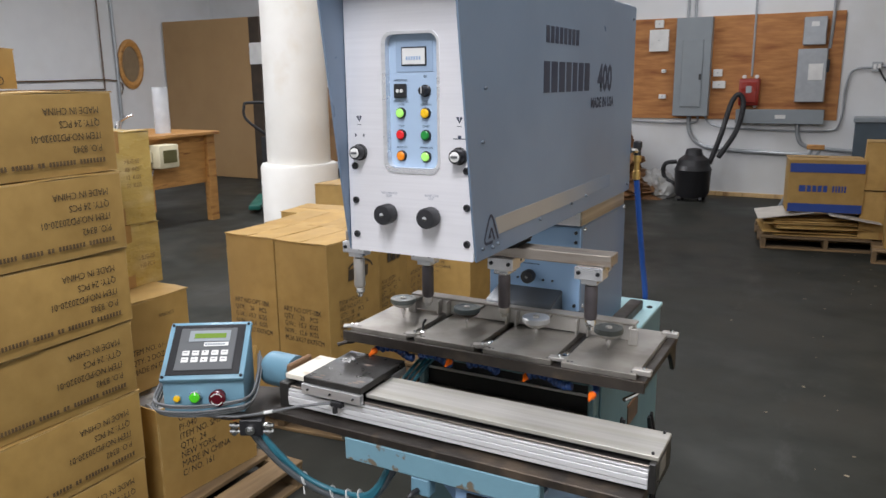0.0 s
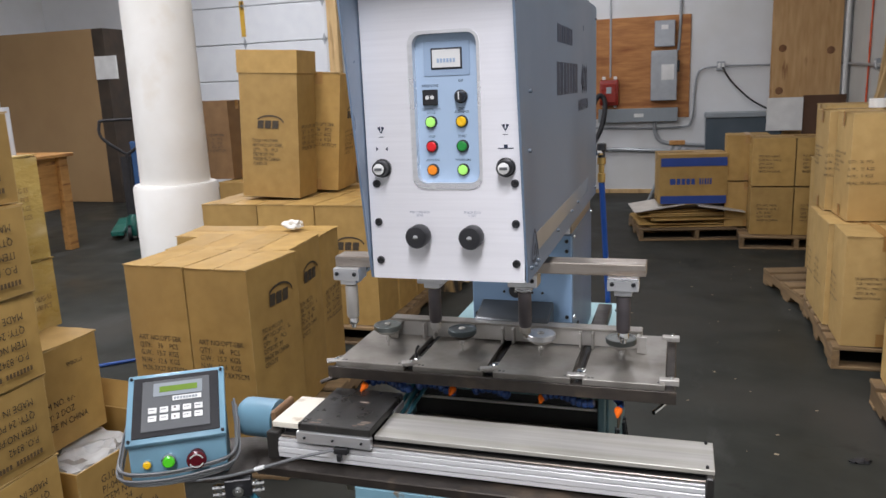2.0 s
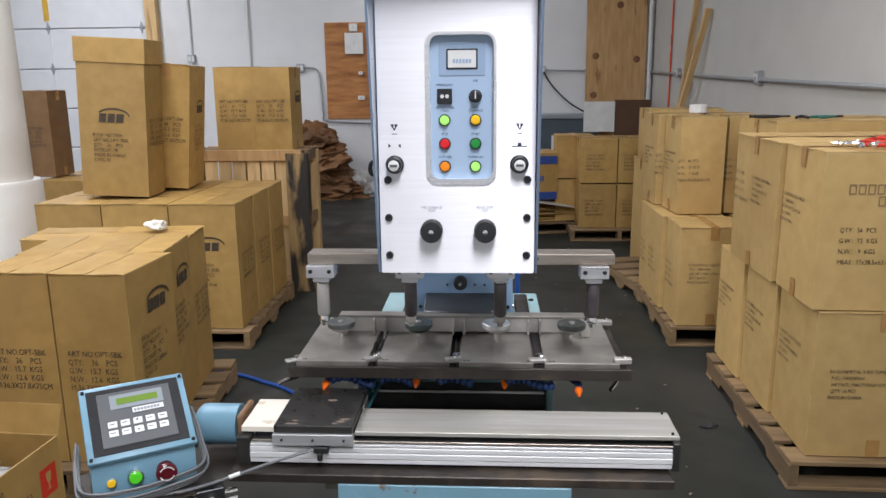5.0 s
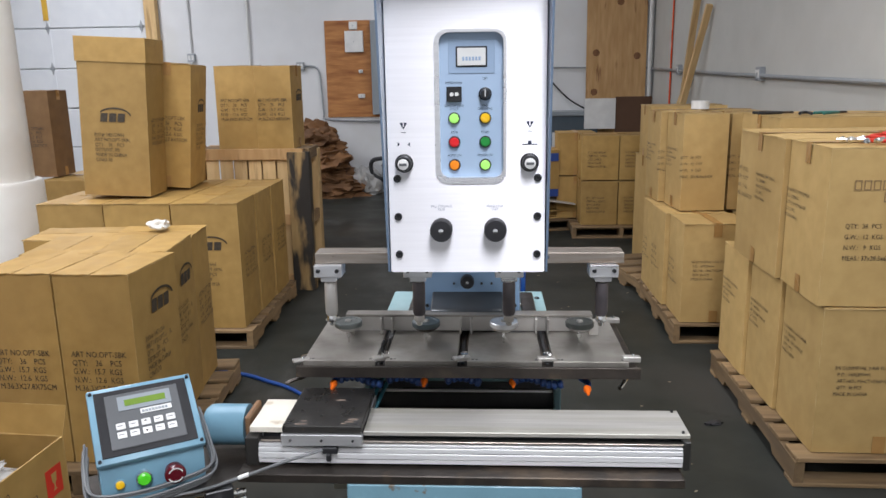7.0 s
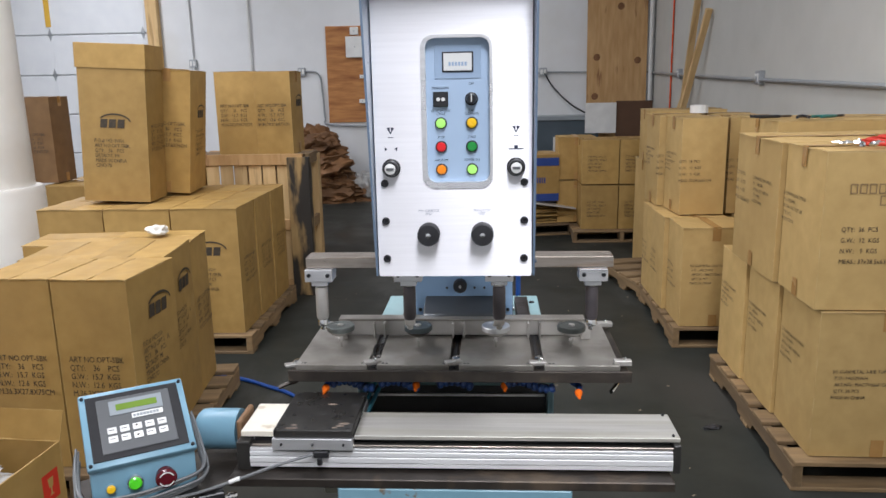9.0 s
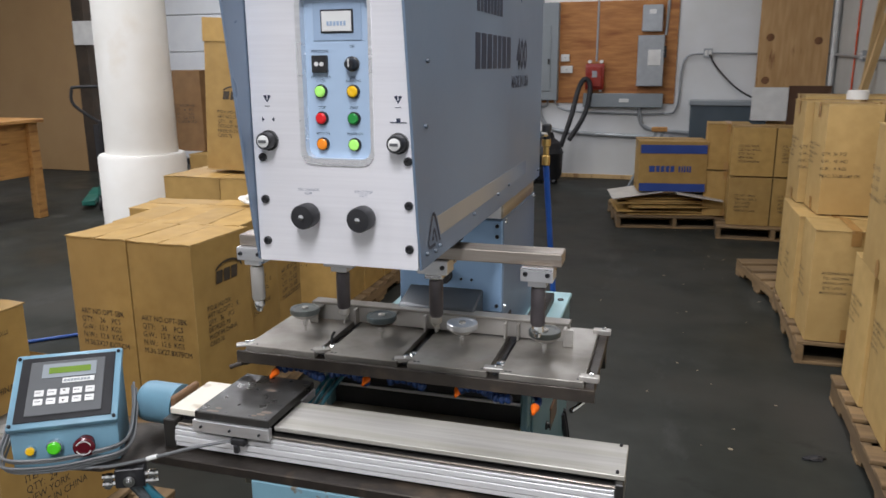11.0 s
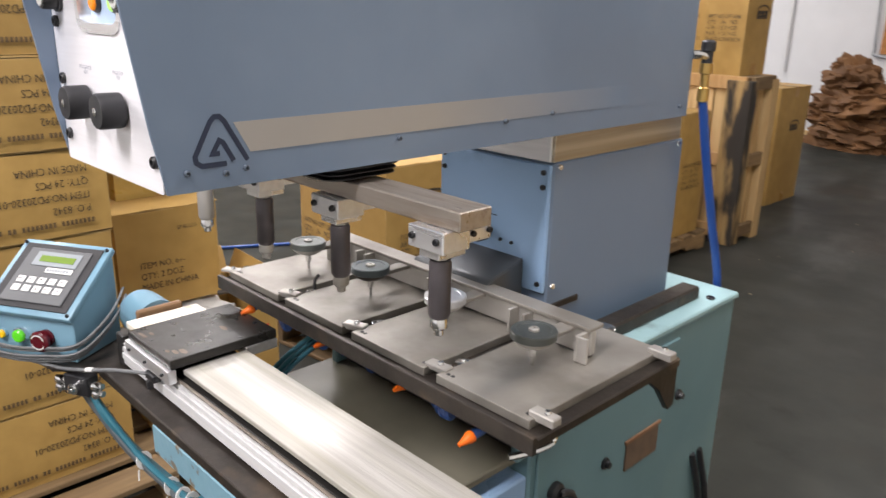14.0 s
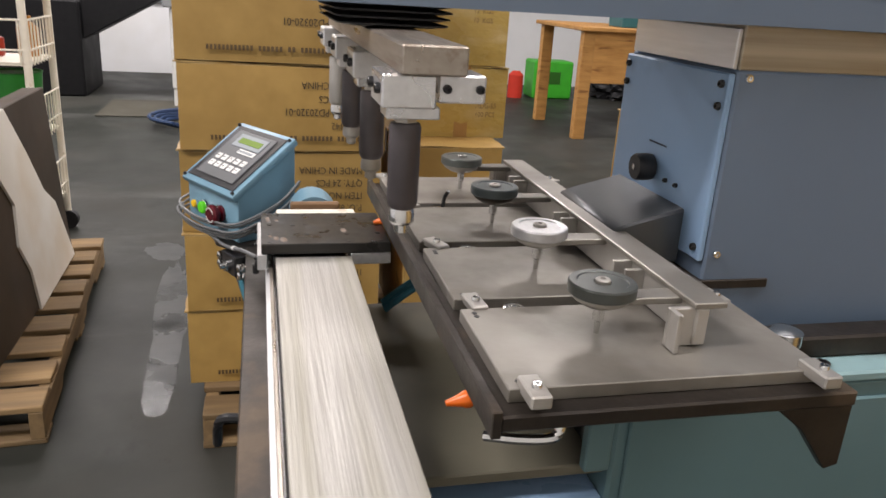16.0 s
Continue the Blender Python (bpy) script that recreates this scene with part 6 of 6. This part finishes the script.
# tools and hose on the right-hand stack
hs = thing("red_hose", "coiled red air hose with chrome fittings", "hose", pose(1.62, 1.82, 1.374))
for k in range(3):
    part("coil", tube(B(), [(0.13 * math.cos(a) * (1 - 0.1 * k) + 0.03 * k, 0.10 * math.sin(a) * (1 - 0.12 * k), 0.009 + k * 0.010) for a in [i * math.pi / 8 for i in range(15)]], 0.0075, 8, 2), REDPRINT, hs)
random.seed(7)
for k in range(7):
    x, y = random.uniform(-0.22, -0.02), random.uniform(-0.12, 0.02)
    part("fitting", lathe(B(), ((0.008, 0), (0.008, 0.012), (0.012, 0.013), (0.012, 0.024), (0.007, 0.025), (0.007, 0.04)), pose(x, y, 0.012, 0, 90, random.uniform(0, 360)), 8), CHROME, hs)
for x, y, t, m_, lab in ((1.62, 3.05, 10, RUBBER, "black handled pliers lying on the cartons"), (1.75, 3.02, 70, RUBBER, "black handled cutters lying on the cartons"), (1.90, 3.0, 30, mat("green_grip", (0.02, 0.16, 0.14), rough=0.5), "green handled pliers lying on the cartons")):
    pl = thing("pliers", lab, "pliers", pose(x, y, 1.42, 0, 0, t), group="hand tools")
    for s in (-1, 1):
        part("handle", tube(B(), ((0.02, 0.004 * s, 0.008), (-0.05, 0.022 * s, 0.008), (-0.13, 0.028 * s, 0.008)), 0.008, 8), m_, pl)
        part("jaw", tube(B(), ((0.02, -0.004 * s, 0.008), (0.05, 0.008 * s, 0.008), (0.085, 0.003 * s, 0.008)), 0.006, 6), DARKSTEEL, pl)
solo("tape_roll", lathe(B(), ((0.03, 0), (0.062, 0), (0.062, 0.055), (0.03, 0.055), (0.03, 0.001)), n=24), WHITE, "white roll of tape on the cartons", "tape roll", m=pose(1.56, 4.36, 1.395))

# workbench and what stands on it
wb = thing("workbench", "heavy orange-brown wooden workbench", "workbench")
BX0, BX1, BY0, BY1, BH = -7.35, -6.15, 3.15, 5.70, 1.08
part("top", box(B(), BX0 - 0.05, BX1 + 0.05, BY0 - 0.05, BY1 + 0.05, BH - 0.04, BH, 0.006), WOOD, wb)
for x in (BX0, BX1 - 0.09):
    for y in (BY0, 4.5, BY1 - 0.12):
        part("leg", box(B(), x, x + 0.09, y, y + 0.12, 0, BH - 0.04, 0.004), WOOD, wb)
part("apron", box(B(), BX1 - 0.05, BX1 - 0.01, BY0 + 0.12, 4.5, 0.55, BH - 0.04, 0.003), WOOD, wb)
part("apron", box(B(), BX1 - 0.09, BX1 - 0.05, 4.62, BY1 - 0.12, 0.47, BH - 0.04, 0.003), WOOD, wb)
part("apron", box(B(), BX0 + 0.09, BX1 - 0.09, BY1 - 0.06, BY1 - 0.02, 0.6, BH - 0.04, 0.003), WOOD, wb)
tm = thing("wall_timer", "cream electric box with a dark window on the bench", "timer", pose(BX1 + 0.0, 4.85, 0.72))
part("case", box(B(), -0.04, 0.16, -0.14, 0.14, 0, 0.26, 0.02, 2), mat("cream_plastic", (0.72, 0.66, 0.46), rough=0.45), tm)
part("window", box(B(), 0.16, 0.164, -0.09, 0.10, 0.06, 0.2), mat("olive_window", (0.13, 0.12, 0.05), rough=0.3), tm)
part("side_box", box(B(), -0.04, 0.06, -0.25, -0.15, 0.07, 0.2, 0.01), mat("cream_plastic_2", (0.72, 0.66, 0.46), rough=0.45), tm)
solo("film_roll", lathe(B(), ((0.03, 0), (0.085, 0), (0.085, 0.52), (0.03, 0.52)), n=24), mat("clear_film", (0.62, 0.64, 0.66), (0.5, 0.52, 0.55), 8, 0.2), "upright roll of clear stretch film", "film roll", m=pose(-6.4, 5.15, BH))
mw = thing("bench_vice", "dark metal device with a chrome lever on the bench", "tool", pose(-6.5, 4.6, BH))
part("base", box(B(), -0.15, 0.15, -0.16, 0.16, 0, 0.06, 0.008), DARKSTEEL, mw)
part("post", rod(B(), (0, 0, 0.06), (0, 0.02, 0.16), 0.04), CHROME, mw)
part("lever", tube(B(), ((0, 0.02, 0.14), (0.05, 0.1, 0.2), (0.08, 0.16, 0.23)), 0.012), CHROME, mw)
tc_ = thing("tool_case", "dark teal metal case with a black lid on the bench", "case", pose(-6.48, 3.95, BH))
CASE = mat("dark_teal_enamel", (0.025, 0.13, 0.15), (0.018, 0.10, 0.12), 12, 0.4)
part("body", box(B(), -0.16, 0.16, -0.34, 0.34, 0, 0.17, 0.008), CASE, tc_)
part("lid", box(B(), -0.165, 0.165, -0.345, 0.345, 0.17, 0.205, 0.008), BLACK, tc_)
for y in (-0.2, 0.2):
    part("latch", box(B(), 0.16, 0.17, y - 0.03, y + 0.03, 0.12, 0.185, 0.003), GALV, tc_)
part("handle", tube(B(), ((0.16, -0.07, 0.09), (0.19, -0.06, 0.085), (0.19, 0.06, 0.085), (0.16, 0.07, 0.09)), 0.009, 8, 3), CHROME, tc_)
bw = thing("bench_wire", "thin grey electric wire hanging under the bench", "cable")
part("wire", tube(B(), ((-6.14, 4.75, 0.74), (-6.10, 4.62, 0.5), (-6.10, 4.45, 0.2), (-6.08, 4.2, 0.012), (-6.0, 3.8, 0.012)), 0.005, 6), CABLE, bw)

# pallet jack by the column
pj = thing("pallet_jack", "blue and black pallet jack parked by the column", "pallet jack", pose(-5.82, 6.25, 0, 0, 0, 35))
part("mast", box(B(), -0.06, 0.06, -0.03, 0.03, 0.25, 0.98, 0.006), RUBBER, pj)
part("back_plate", box(B(), 0.06, 0.13, -0.02, 0.02, 0.2, 1.15, 0.006), mat("jack_blue", (0.03, 0.10, 0.26), rough=0.4), pj)
part("handle", tube(B(), [(0.02 + 0.26 * x, -0.02, z) for x, z in ((0, 1.0), (-0.95, 1.2), (-1.0, 1.36), (-0.8, 1.4), (0.8, 1.4), (1.0, 1.36), (0.95, 1.2), (0, 1.0))], 0.018, 8, 4), RUBBER, pj)
part("shaft", rod(B(), (0, 0, 0.3), (0.02, -0.02, 1.02), 0.025), RUBBER, pj)
part("pump", lathe(B(), ((0.09, 0.05), (0.10, 0.12), (0.08, 0.26), (0.05, 0.3)), n=18), mat("jack_green", (0.01, 0.13, 0.10), rough=0.4), pj)
for s in (-1, 1):
    part("wheel", rod(B(), (s * 0.05 - 0.02, -0.08, 0.09), (s * 0.05 + 0.02, -0.08, 0.09), 0.09, n=20), RUBBER, pj)
    part("fork", box(B(), s * 0.2 - 0.07, s * 0.2 + 0.07, 0.0, 1.1, 0.05, 0.11, 0.008), mat("jack_fork_%s" % ("a" if s > 0 else "b"), (0.01, 0.13, 0.10), rough=0.4), pj)

# far end: vacuum cleaner, bag, paper, flattened cartons
vc = thing("vacuum_cleaner", "black shop vacuum with a looped hose", "vacuum cleaner", pose(-1.22, 9.62, 0))
part("drum", lathe(B(), ((0.20, 0.05), (0.23, 0.12), (0.24, 0.40), (0.25, 0.42), (0.22, 0.48)), n=28), BLACK, vc)
part("lid", lathe(B(), ((0.22, 0.48), (0.20, 0.56), (0.12, 0.62), (0.10, 0.70), (0.05, 0.71)), n=24), RUBBER, vc)
part("hose", tube(B(), ((0.2, 0.05, 0.5), (0.32, 0.1, 0.9), (0.40, 0.25, 1.3), (0.48, 0.3, 1.42), (0.55, 0.3, 1.3), (0.50, 0.2, 0.95), (0.32, 0.0, 0.6)), 0.035, 10), RUBBER, vc)
part("handle", tube(B(), ((-0.22, 0, 0.2), (-0.38, 0, 0.3), (-0.38, 0, 0.48), (-0.22, 0, 0.52)), 0.03, 8), RUBBER, vc)
for a in range(4):
    part("caster", rod(B(), (0.2 * math.cos(a * 1.57 + 0.8) - 0.02, 0.2 * math.sin(a * 1.57 + 0.8), 0.035), (0.2 * math.cos(a * 1.57 + 0.8) + 0.02, 0.2 * math.sin(a * 1.57 + 0.8), 0.035), 0.035, n=14), BLACK, vc)
solo("plastic_bag", lump("bag", 0.25, 0.22, 0.24, 0.35, 8), CLEARBAG, "white plastic rubbish bag on the floor", "plastic bag", m=pose(-1.72, 9.72, 0.13))
random.seed(11)
for k in range(10):
    up = k / 9
    bm = lump("wad", 0.50 - 0.24 * up, 0.34 - 0.12 * up, 0.17, 0.42, 20 + k * 1.7, 4, 8)
    solo("brown_paper", bm, PAPERBROWN, "crumpled brown packing paper heaped by the wall", "paper", "heap of brown paper", m=pose(-2.20 - 0.15 * up + random.uniform(-0.07, 0.07), 9.55 + random.uniform(-0.06, 0.1), 0.085 + k * 0.088, random.uniform(-14, 14), random.uniform(-12, 20), random.uniform(-25, 25)))
pallet(0.46, 7.3, 1.15, 0.95, 10, "worn wooden pallet under flattened cartons")
random.seed(5)
for k in range(8):
    z = 0.128 + k * 0.021
    w, d = random.uniform(0.82, 0.98), random.uniform(0.6, 0.8)
    bm = box(B(), -w / 2, w / 2, -d / 2, d / 2, 0, 0.007)
    box(bm, -w / 2 + 0.01, w / 2 - random.uniform(0.02, 0.2), -d / 2 + 0.004, d / 2, 0.007, 0.014)
    solo("flattened_carton", bm, KRAFT, "flattened brown carton in a pile", "cardboard", "flattened cartons", m=pose(0.42 + random.uniform(-0.05, 0.05), 7.26 + random.uniform(-0.04, 0.04), z, random.uniform(-0.7, 0.7), random.uniform(-0.7, 0.7), 10 + random.uniform(-6, 6)))
for s, w in ((-1, 0.5), (1, 0.45)):
    solo("flattened_carton", box(B(), -w / 2, w / 2, -0.3, 0.3, 0, 0.008, m=pose(0, 0, 0, 0, s * 9, 0)), mat("grey_board_%s" % ("a" if s > 0 else "b"), (0.55, 0.52, 0.47), rough=0.7), "pale flattened carton draped over the pile", "cardboard", "flattened cartons", m=pose(0.42 + s * 0.30, 7.1, 0.325, 0, 0, 10))
mb = carton("brown carton with blue printed bands", 0.66, 0.45, 0.50, (), seam="x", seed=31)
place(mb, 0.46, 7.12, 0.365, 8)
for z0, z1 in ((0.0, 0.085), (0.38, 0.47)):
    part("printed_band", box(B(), -0.32, 0.32, -0.236, -0.2345, z0 + 0.005, z1), BLUEPRINT, mb, "dark blue printed band")
part("brand_bars", finish(bars((0.055, 0.035, 0.035, 0.035, 0.035, -0.02, 0.015, 0.012, 0.015, 0.012, 0.015), 0.06, 0.012), "brand_bars", BLUEPRINT, False), None, mb, m=on_face("front", 0.66, 0.45, -0.23, 0.20, 0.0105))
fs = thing("folding_stand", "grey steel folding stand leaning by the cartons", "stand", pose(0.05, 8.2, 0))
for x0, x1 in ((0.0, 0.16), (0.1, 0.24)):
    part("leg", tube(B(), ((x0 - 0.12, 0, 0.02), (x1 + 0.08, 0.1, 0.86)), 0.018, 8, 0), PANELGREY, fs)
for z in (0.3, 0.55):
    part("rung", rod(B(), (0.0 + z * 0.2 - 0.08, 0.03, z), (0.14 + z * 0.2 - 0.08, 0.05, z), 0.012), PANELGREY, fs)
part("cap", box(B(), 0.18, 0.36, 0.05, 0.15, 0.85, 0.9, 0.006), WOOD, fs)

# west side: pallet with a leaning board, wire rack, machines along the wall
pallet(-2.02, -1.10, 1.10, 1.56, 94, "worn wooden pallet on the floor", boards=9)
lb_ = thing("leaning_board", "thick white faced board with a dark worn edge", "board", pose(-2.0, -0.66, 0.126, 4, 0, 0))
part("core", box(B(), -0.58, 0.62, -0.10, -0.02, 0, 0.74, 0.004), DARKWOOD, lb_)
bm = prism(B(), ((-0.56, 0.02), (0.0, -0.0), (0.02, 0.16), (0.10, 0.28), (0.06, 0.42), (0.30, 0.72), (-0.02, 0.74), (-0.18, 0.55), (-0.30, 0.38), (-0.42, 0.3)), "y", -0.019, -0.010)
part("white_face", bm, PLASTER, lb_, "chipped white facing")
rk = thing("wire_rack", "white wire display rack with small goods", "rack", pose(-3.18, -1.32, 0))
for x in (-0.22, 0.22):
    for y in (-0.44, 0.44):
        part("post", rod(B(), (x, y, 0.1), (x, y, 1.85), 0.018), CREAM, rk)
        part("caster", rod(B(), (x - 0.02, y, 0.05), (x + 0.02, y, 0.05), 0.05, n=14), RUBBER, rk)
for z in (0.2, 0.55, 0.9, 1.22, 1.55):
    sh = part("shelf", box(B(), -0.22, 0.22, -0.44, 0.44, z, z + 0.012), CREAM, rk)
    for k in range(9):
        part("wire", rod(B(), (-0.21 + k * 0.0525, 0.455, z), (-0.21 + k * 0.0525, 0.455, z + 0.2), 0.004, n=6), CREAM, sh)
        part("wire", rod(B(), (0.235, -0.42 + k * 0.105, z), (0.235, -0.42 + k * 0.105, z + 0.2), 0.004, n=6), CREAM, sh)
    for zz in (0.07, 0.2):
        part("wire", rod(B(), (-0.22, 0.455, z + zz), (0.22, 0.455, z + zz), 0.005, n=6), CREAM, sh)
        part("wire", rod(B(), (0.235, -0.44, z + zz), (0.235, 0.44, z + zz), 0.005, n=6), CREAM, sh)
random.seed(9)
GOODS = [mat("goods_%s" % n, c, rough=0.4) for n, c in (("green", (0.01, 0.16, 0.02)), ("blue", (0.03, 0.07, 0.18)), ("amber", (0.5, 0.2, 0.02)), ("white", (0.6, 0.6, 0.58)), ("red", (0.4, 0.04, 0.02)))]
for z in (0.212, 0.562, 0.912, 1.232):
    for k in range(6):
        h = random.uniform(0.12, 0.2)
        solo("bottle", lathe(B(), ((0.045, 0), (0.05, 0.01), (0.05, h * 0.7), (0.02, h * 0.85), (0.02, h)), n=14), random.choice(GOODS), "small coloured bottle on the wire rack", "bottle", "bottles on the rack", m=pose(-3.18 + random.uniform(-0.13, 0.13), -1.68 + k * 0.145, z))
solo("green_tub", lathe(B(), ((0.10, 0), (0.12, 0.30), (0.125, 0.3), (0.115, 0.29)), n=20), GOODS[0], "dark green plastic tub on the rack", "tub", m=pose(-3.1, -0.98, 0.563))
bmach = thing("black_machine", "large black machine with a white top by the wall", "machine", pose(-8.6, -2.6, 0))
MATTBLACK = mat("matt_black_paint", (0.006, 0.006, 0.007), (0.009, 0.009, 0.010), 20, 0.6, spec=0.2)
part("body", box(B(), -0.5, 0.5, -1.0, 0.9, 0.0, 1.0, 0.02), MATTBLACK, bmach)
part("wing", prism(B(), ((0.9, 1.0), (1.7, 1.25), (1.7, 1.05), (0.9, 0.6)), "x", -0.4, 0.4, 0.01), MATTBLACK, bmach)
part("top_unit", box(B(), -0.45, 0.45, -0.9, 0.8, 1.0, 1.65, 0.02), WHITE, bmach)
part("cover", box(B(), -0.4, 0.4, -0.8, 0.7, 1.65, 1.75, 0.01), BLACK, bmach)
wc = thing("white_cabinet", "white machine cabinet with a steel top", "cabinet", pose(-7.9, -0.35, 0))
part("body", box(B(), -0.35, 0.35, -0.4, 0.5, 0.18, 1.0, 0.02), WHITE, wc)
part("top", box(B(), -0.4, 0.4, -0.45, 0.55, 1.0, 1.12, 0.01), GALV, wc)
for x in (-0.3, 0.3):
    for y in (-0.35, 0.45):
        part("leg", box(B(), x - 0.04, x + 0.04, y - 0.04, y + 0.04, 0, 0.18), WHITE, wc)
part("blue_panel", box(B(), 0.35, 0.36, -0.2, -0.05, 1.12, 1.7), BLUEPRINT, wc)
cl = thing("coiled_hose", "blue hose lying coiled on the floor", "hose", pose(-6.6, -0.35, 0))
for k in range(4):
    part("coil", tube(B(), [((0.30 + 0.05 * k) * math.cos(a) + 0.05 * k, (0.38 + 0.04 * k) * math.sin(a), 0.02 + 0.025 * k) for a in [i * math.pi / 6 for i in range(12)]], 0.018, 6, 2), mat("dark_blue_hose_%s" % "abcd"[k], (0.02, 0.045, 0.11), rough=0.5), cl)
conduit(((WEST + 0.04, -5.5, 0.95), (WEST + 0.04, 0, 0.95), (WEST + 0.04, 3.5, 0.95)), 0.02, "pipe along the foot of the west wall", PANELGREY)
solo("floor_mat", box(B(), -7.9, -6.9, -1.4, -0.6, 0.0, 0.012, 0.003), mat("dark_mat", (0.05, 0.045, 0.03), rough=0.8), "dark rubber floor mat", "mat")
gc = thing("green_crate", "bright green plastic crate by the wall", "crate", pose(-9.2, 4.0, 0))
part("body", box(B(), -0.2, 0.2, -0.28, 0.28, 0, 0.5, 0.02), mat("crate_green", (0.04, 0.42, 0.03), rough=0.45), gc)
# Dark green plate paints the shadow inside the hand hole; the body is solid.
part("cut_out", box(B(), 0.2, 0.204, -0.1, 0.1, 0.2, 0.36), mat("crate_shadow", (0.02, 0.12, 0.01), rough=0.6), gc)
solo("black_bag", lump("bag", 0.35, 0.45, 0.22, 0.4, 15), RUBBER, "black equipment bag on the floor", "bag", m=pose(-9.3, 5.2, 0.12))
solo("red_can", lathe(B(), ((0.1, 0), (0.1, 0.3), (0.05, 0.35)), n=16), REDPRINT, "red can beside the green crate", "can", m=pose(-9.1, 3.5, 0))

# bits on the floor
random.seed(21)
bm = B()
for k in range(60):
    x, y = random.uniform(0.35, 1.15) if k % 2 else random.uniform(-1.1, 1.2), random.uniform(0.8, 7.0)
    s = random.uniform(0.003, 0.011)
    box(bm, -s, s, -s * random.uniform(0.3, 0.8), s * random.uniform(0.3, 0.8), 0.0003, 0.0015, m=pose(x, y, 0, 0, 0, random.uniform(0, 180)))
solo("floor_crumbs", bm, mat("crumbs", (0.30, 0.25, 0.17), rough=0.8), "scattered crumbs and paper scraps on the floor", "debris", kind="stuff")
bm = lump("scrap", 0.045, 0.02, 0.01, 0.5, 40, 3)
solo("black_scrap", bm, RUBBER, "small black rubber scrap on the floor", "debris", m=pose(1.12, 2.2, 0.004, 0, 0, 20))
random.seed(33)
WET = mat("wet_concrete", (0.038, 0.040, 0.037), (0.020, 0.022, 0.021), 9, 0.30, bump=0.12, bscale=14, stain=(0.052, 0.053, 0.050), sscale=6, rvar=0.16, spec=0.28)
for cx, cy, sx, sy, turn in ((-2.15, -0.24, 0.72, 0.07, 2), (-2.98, -0.34, 0.15, 0.09, 20), (-3.6, -0.1, 0.4, 0.14, 30)):
    bm = B()
    n = 40
    ring = []
    for k in range(n):
        a = 2 * math.pi * k / n
        r = 1 + 0.38 * noise.noise(Vector((math.cos(a) * 1.6, math.sin(a) * 1.6, cx * 3))) + 0.16 * noise.noise(Vector((math.cos(a) * 5, math.sin(a) * 5, cy * 5)))
        ring.append(bm.verts.new((sx * r * math.cos(a), sy * r * math.sin(a), 0.0012)))
    hub_ = bm.verts.new((0, 0, 0.0016))
    for k in range(n):
        bm.faces.new((ring[k], ring[(k + 1) % n], hub_))
    solo("wet_patch", bm, WET, "shallow wet patch on the dark concrete floor", "water", kind="stuff", m=pose(cx, cy, 0, 0, 0, turn))
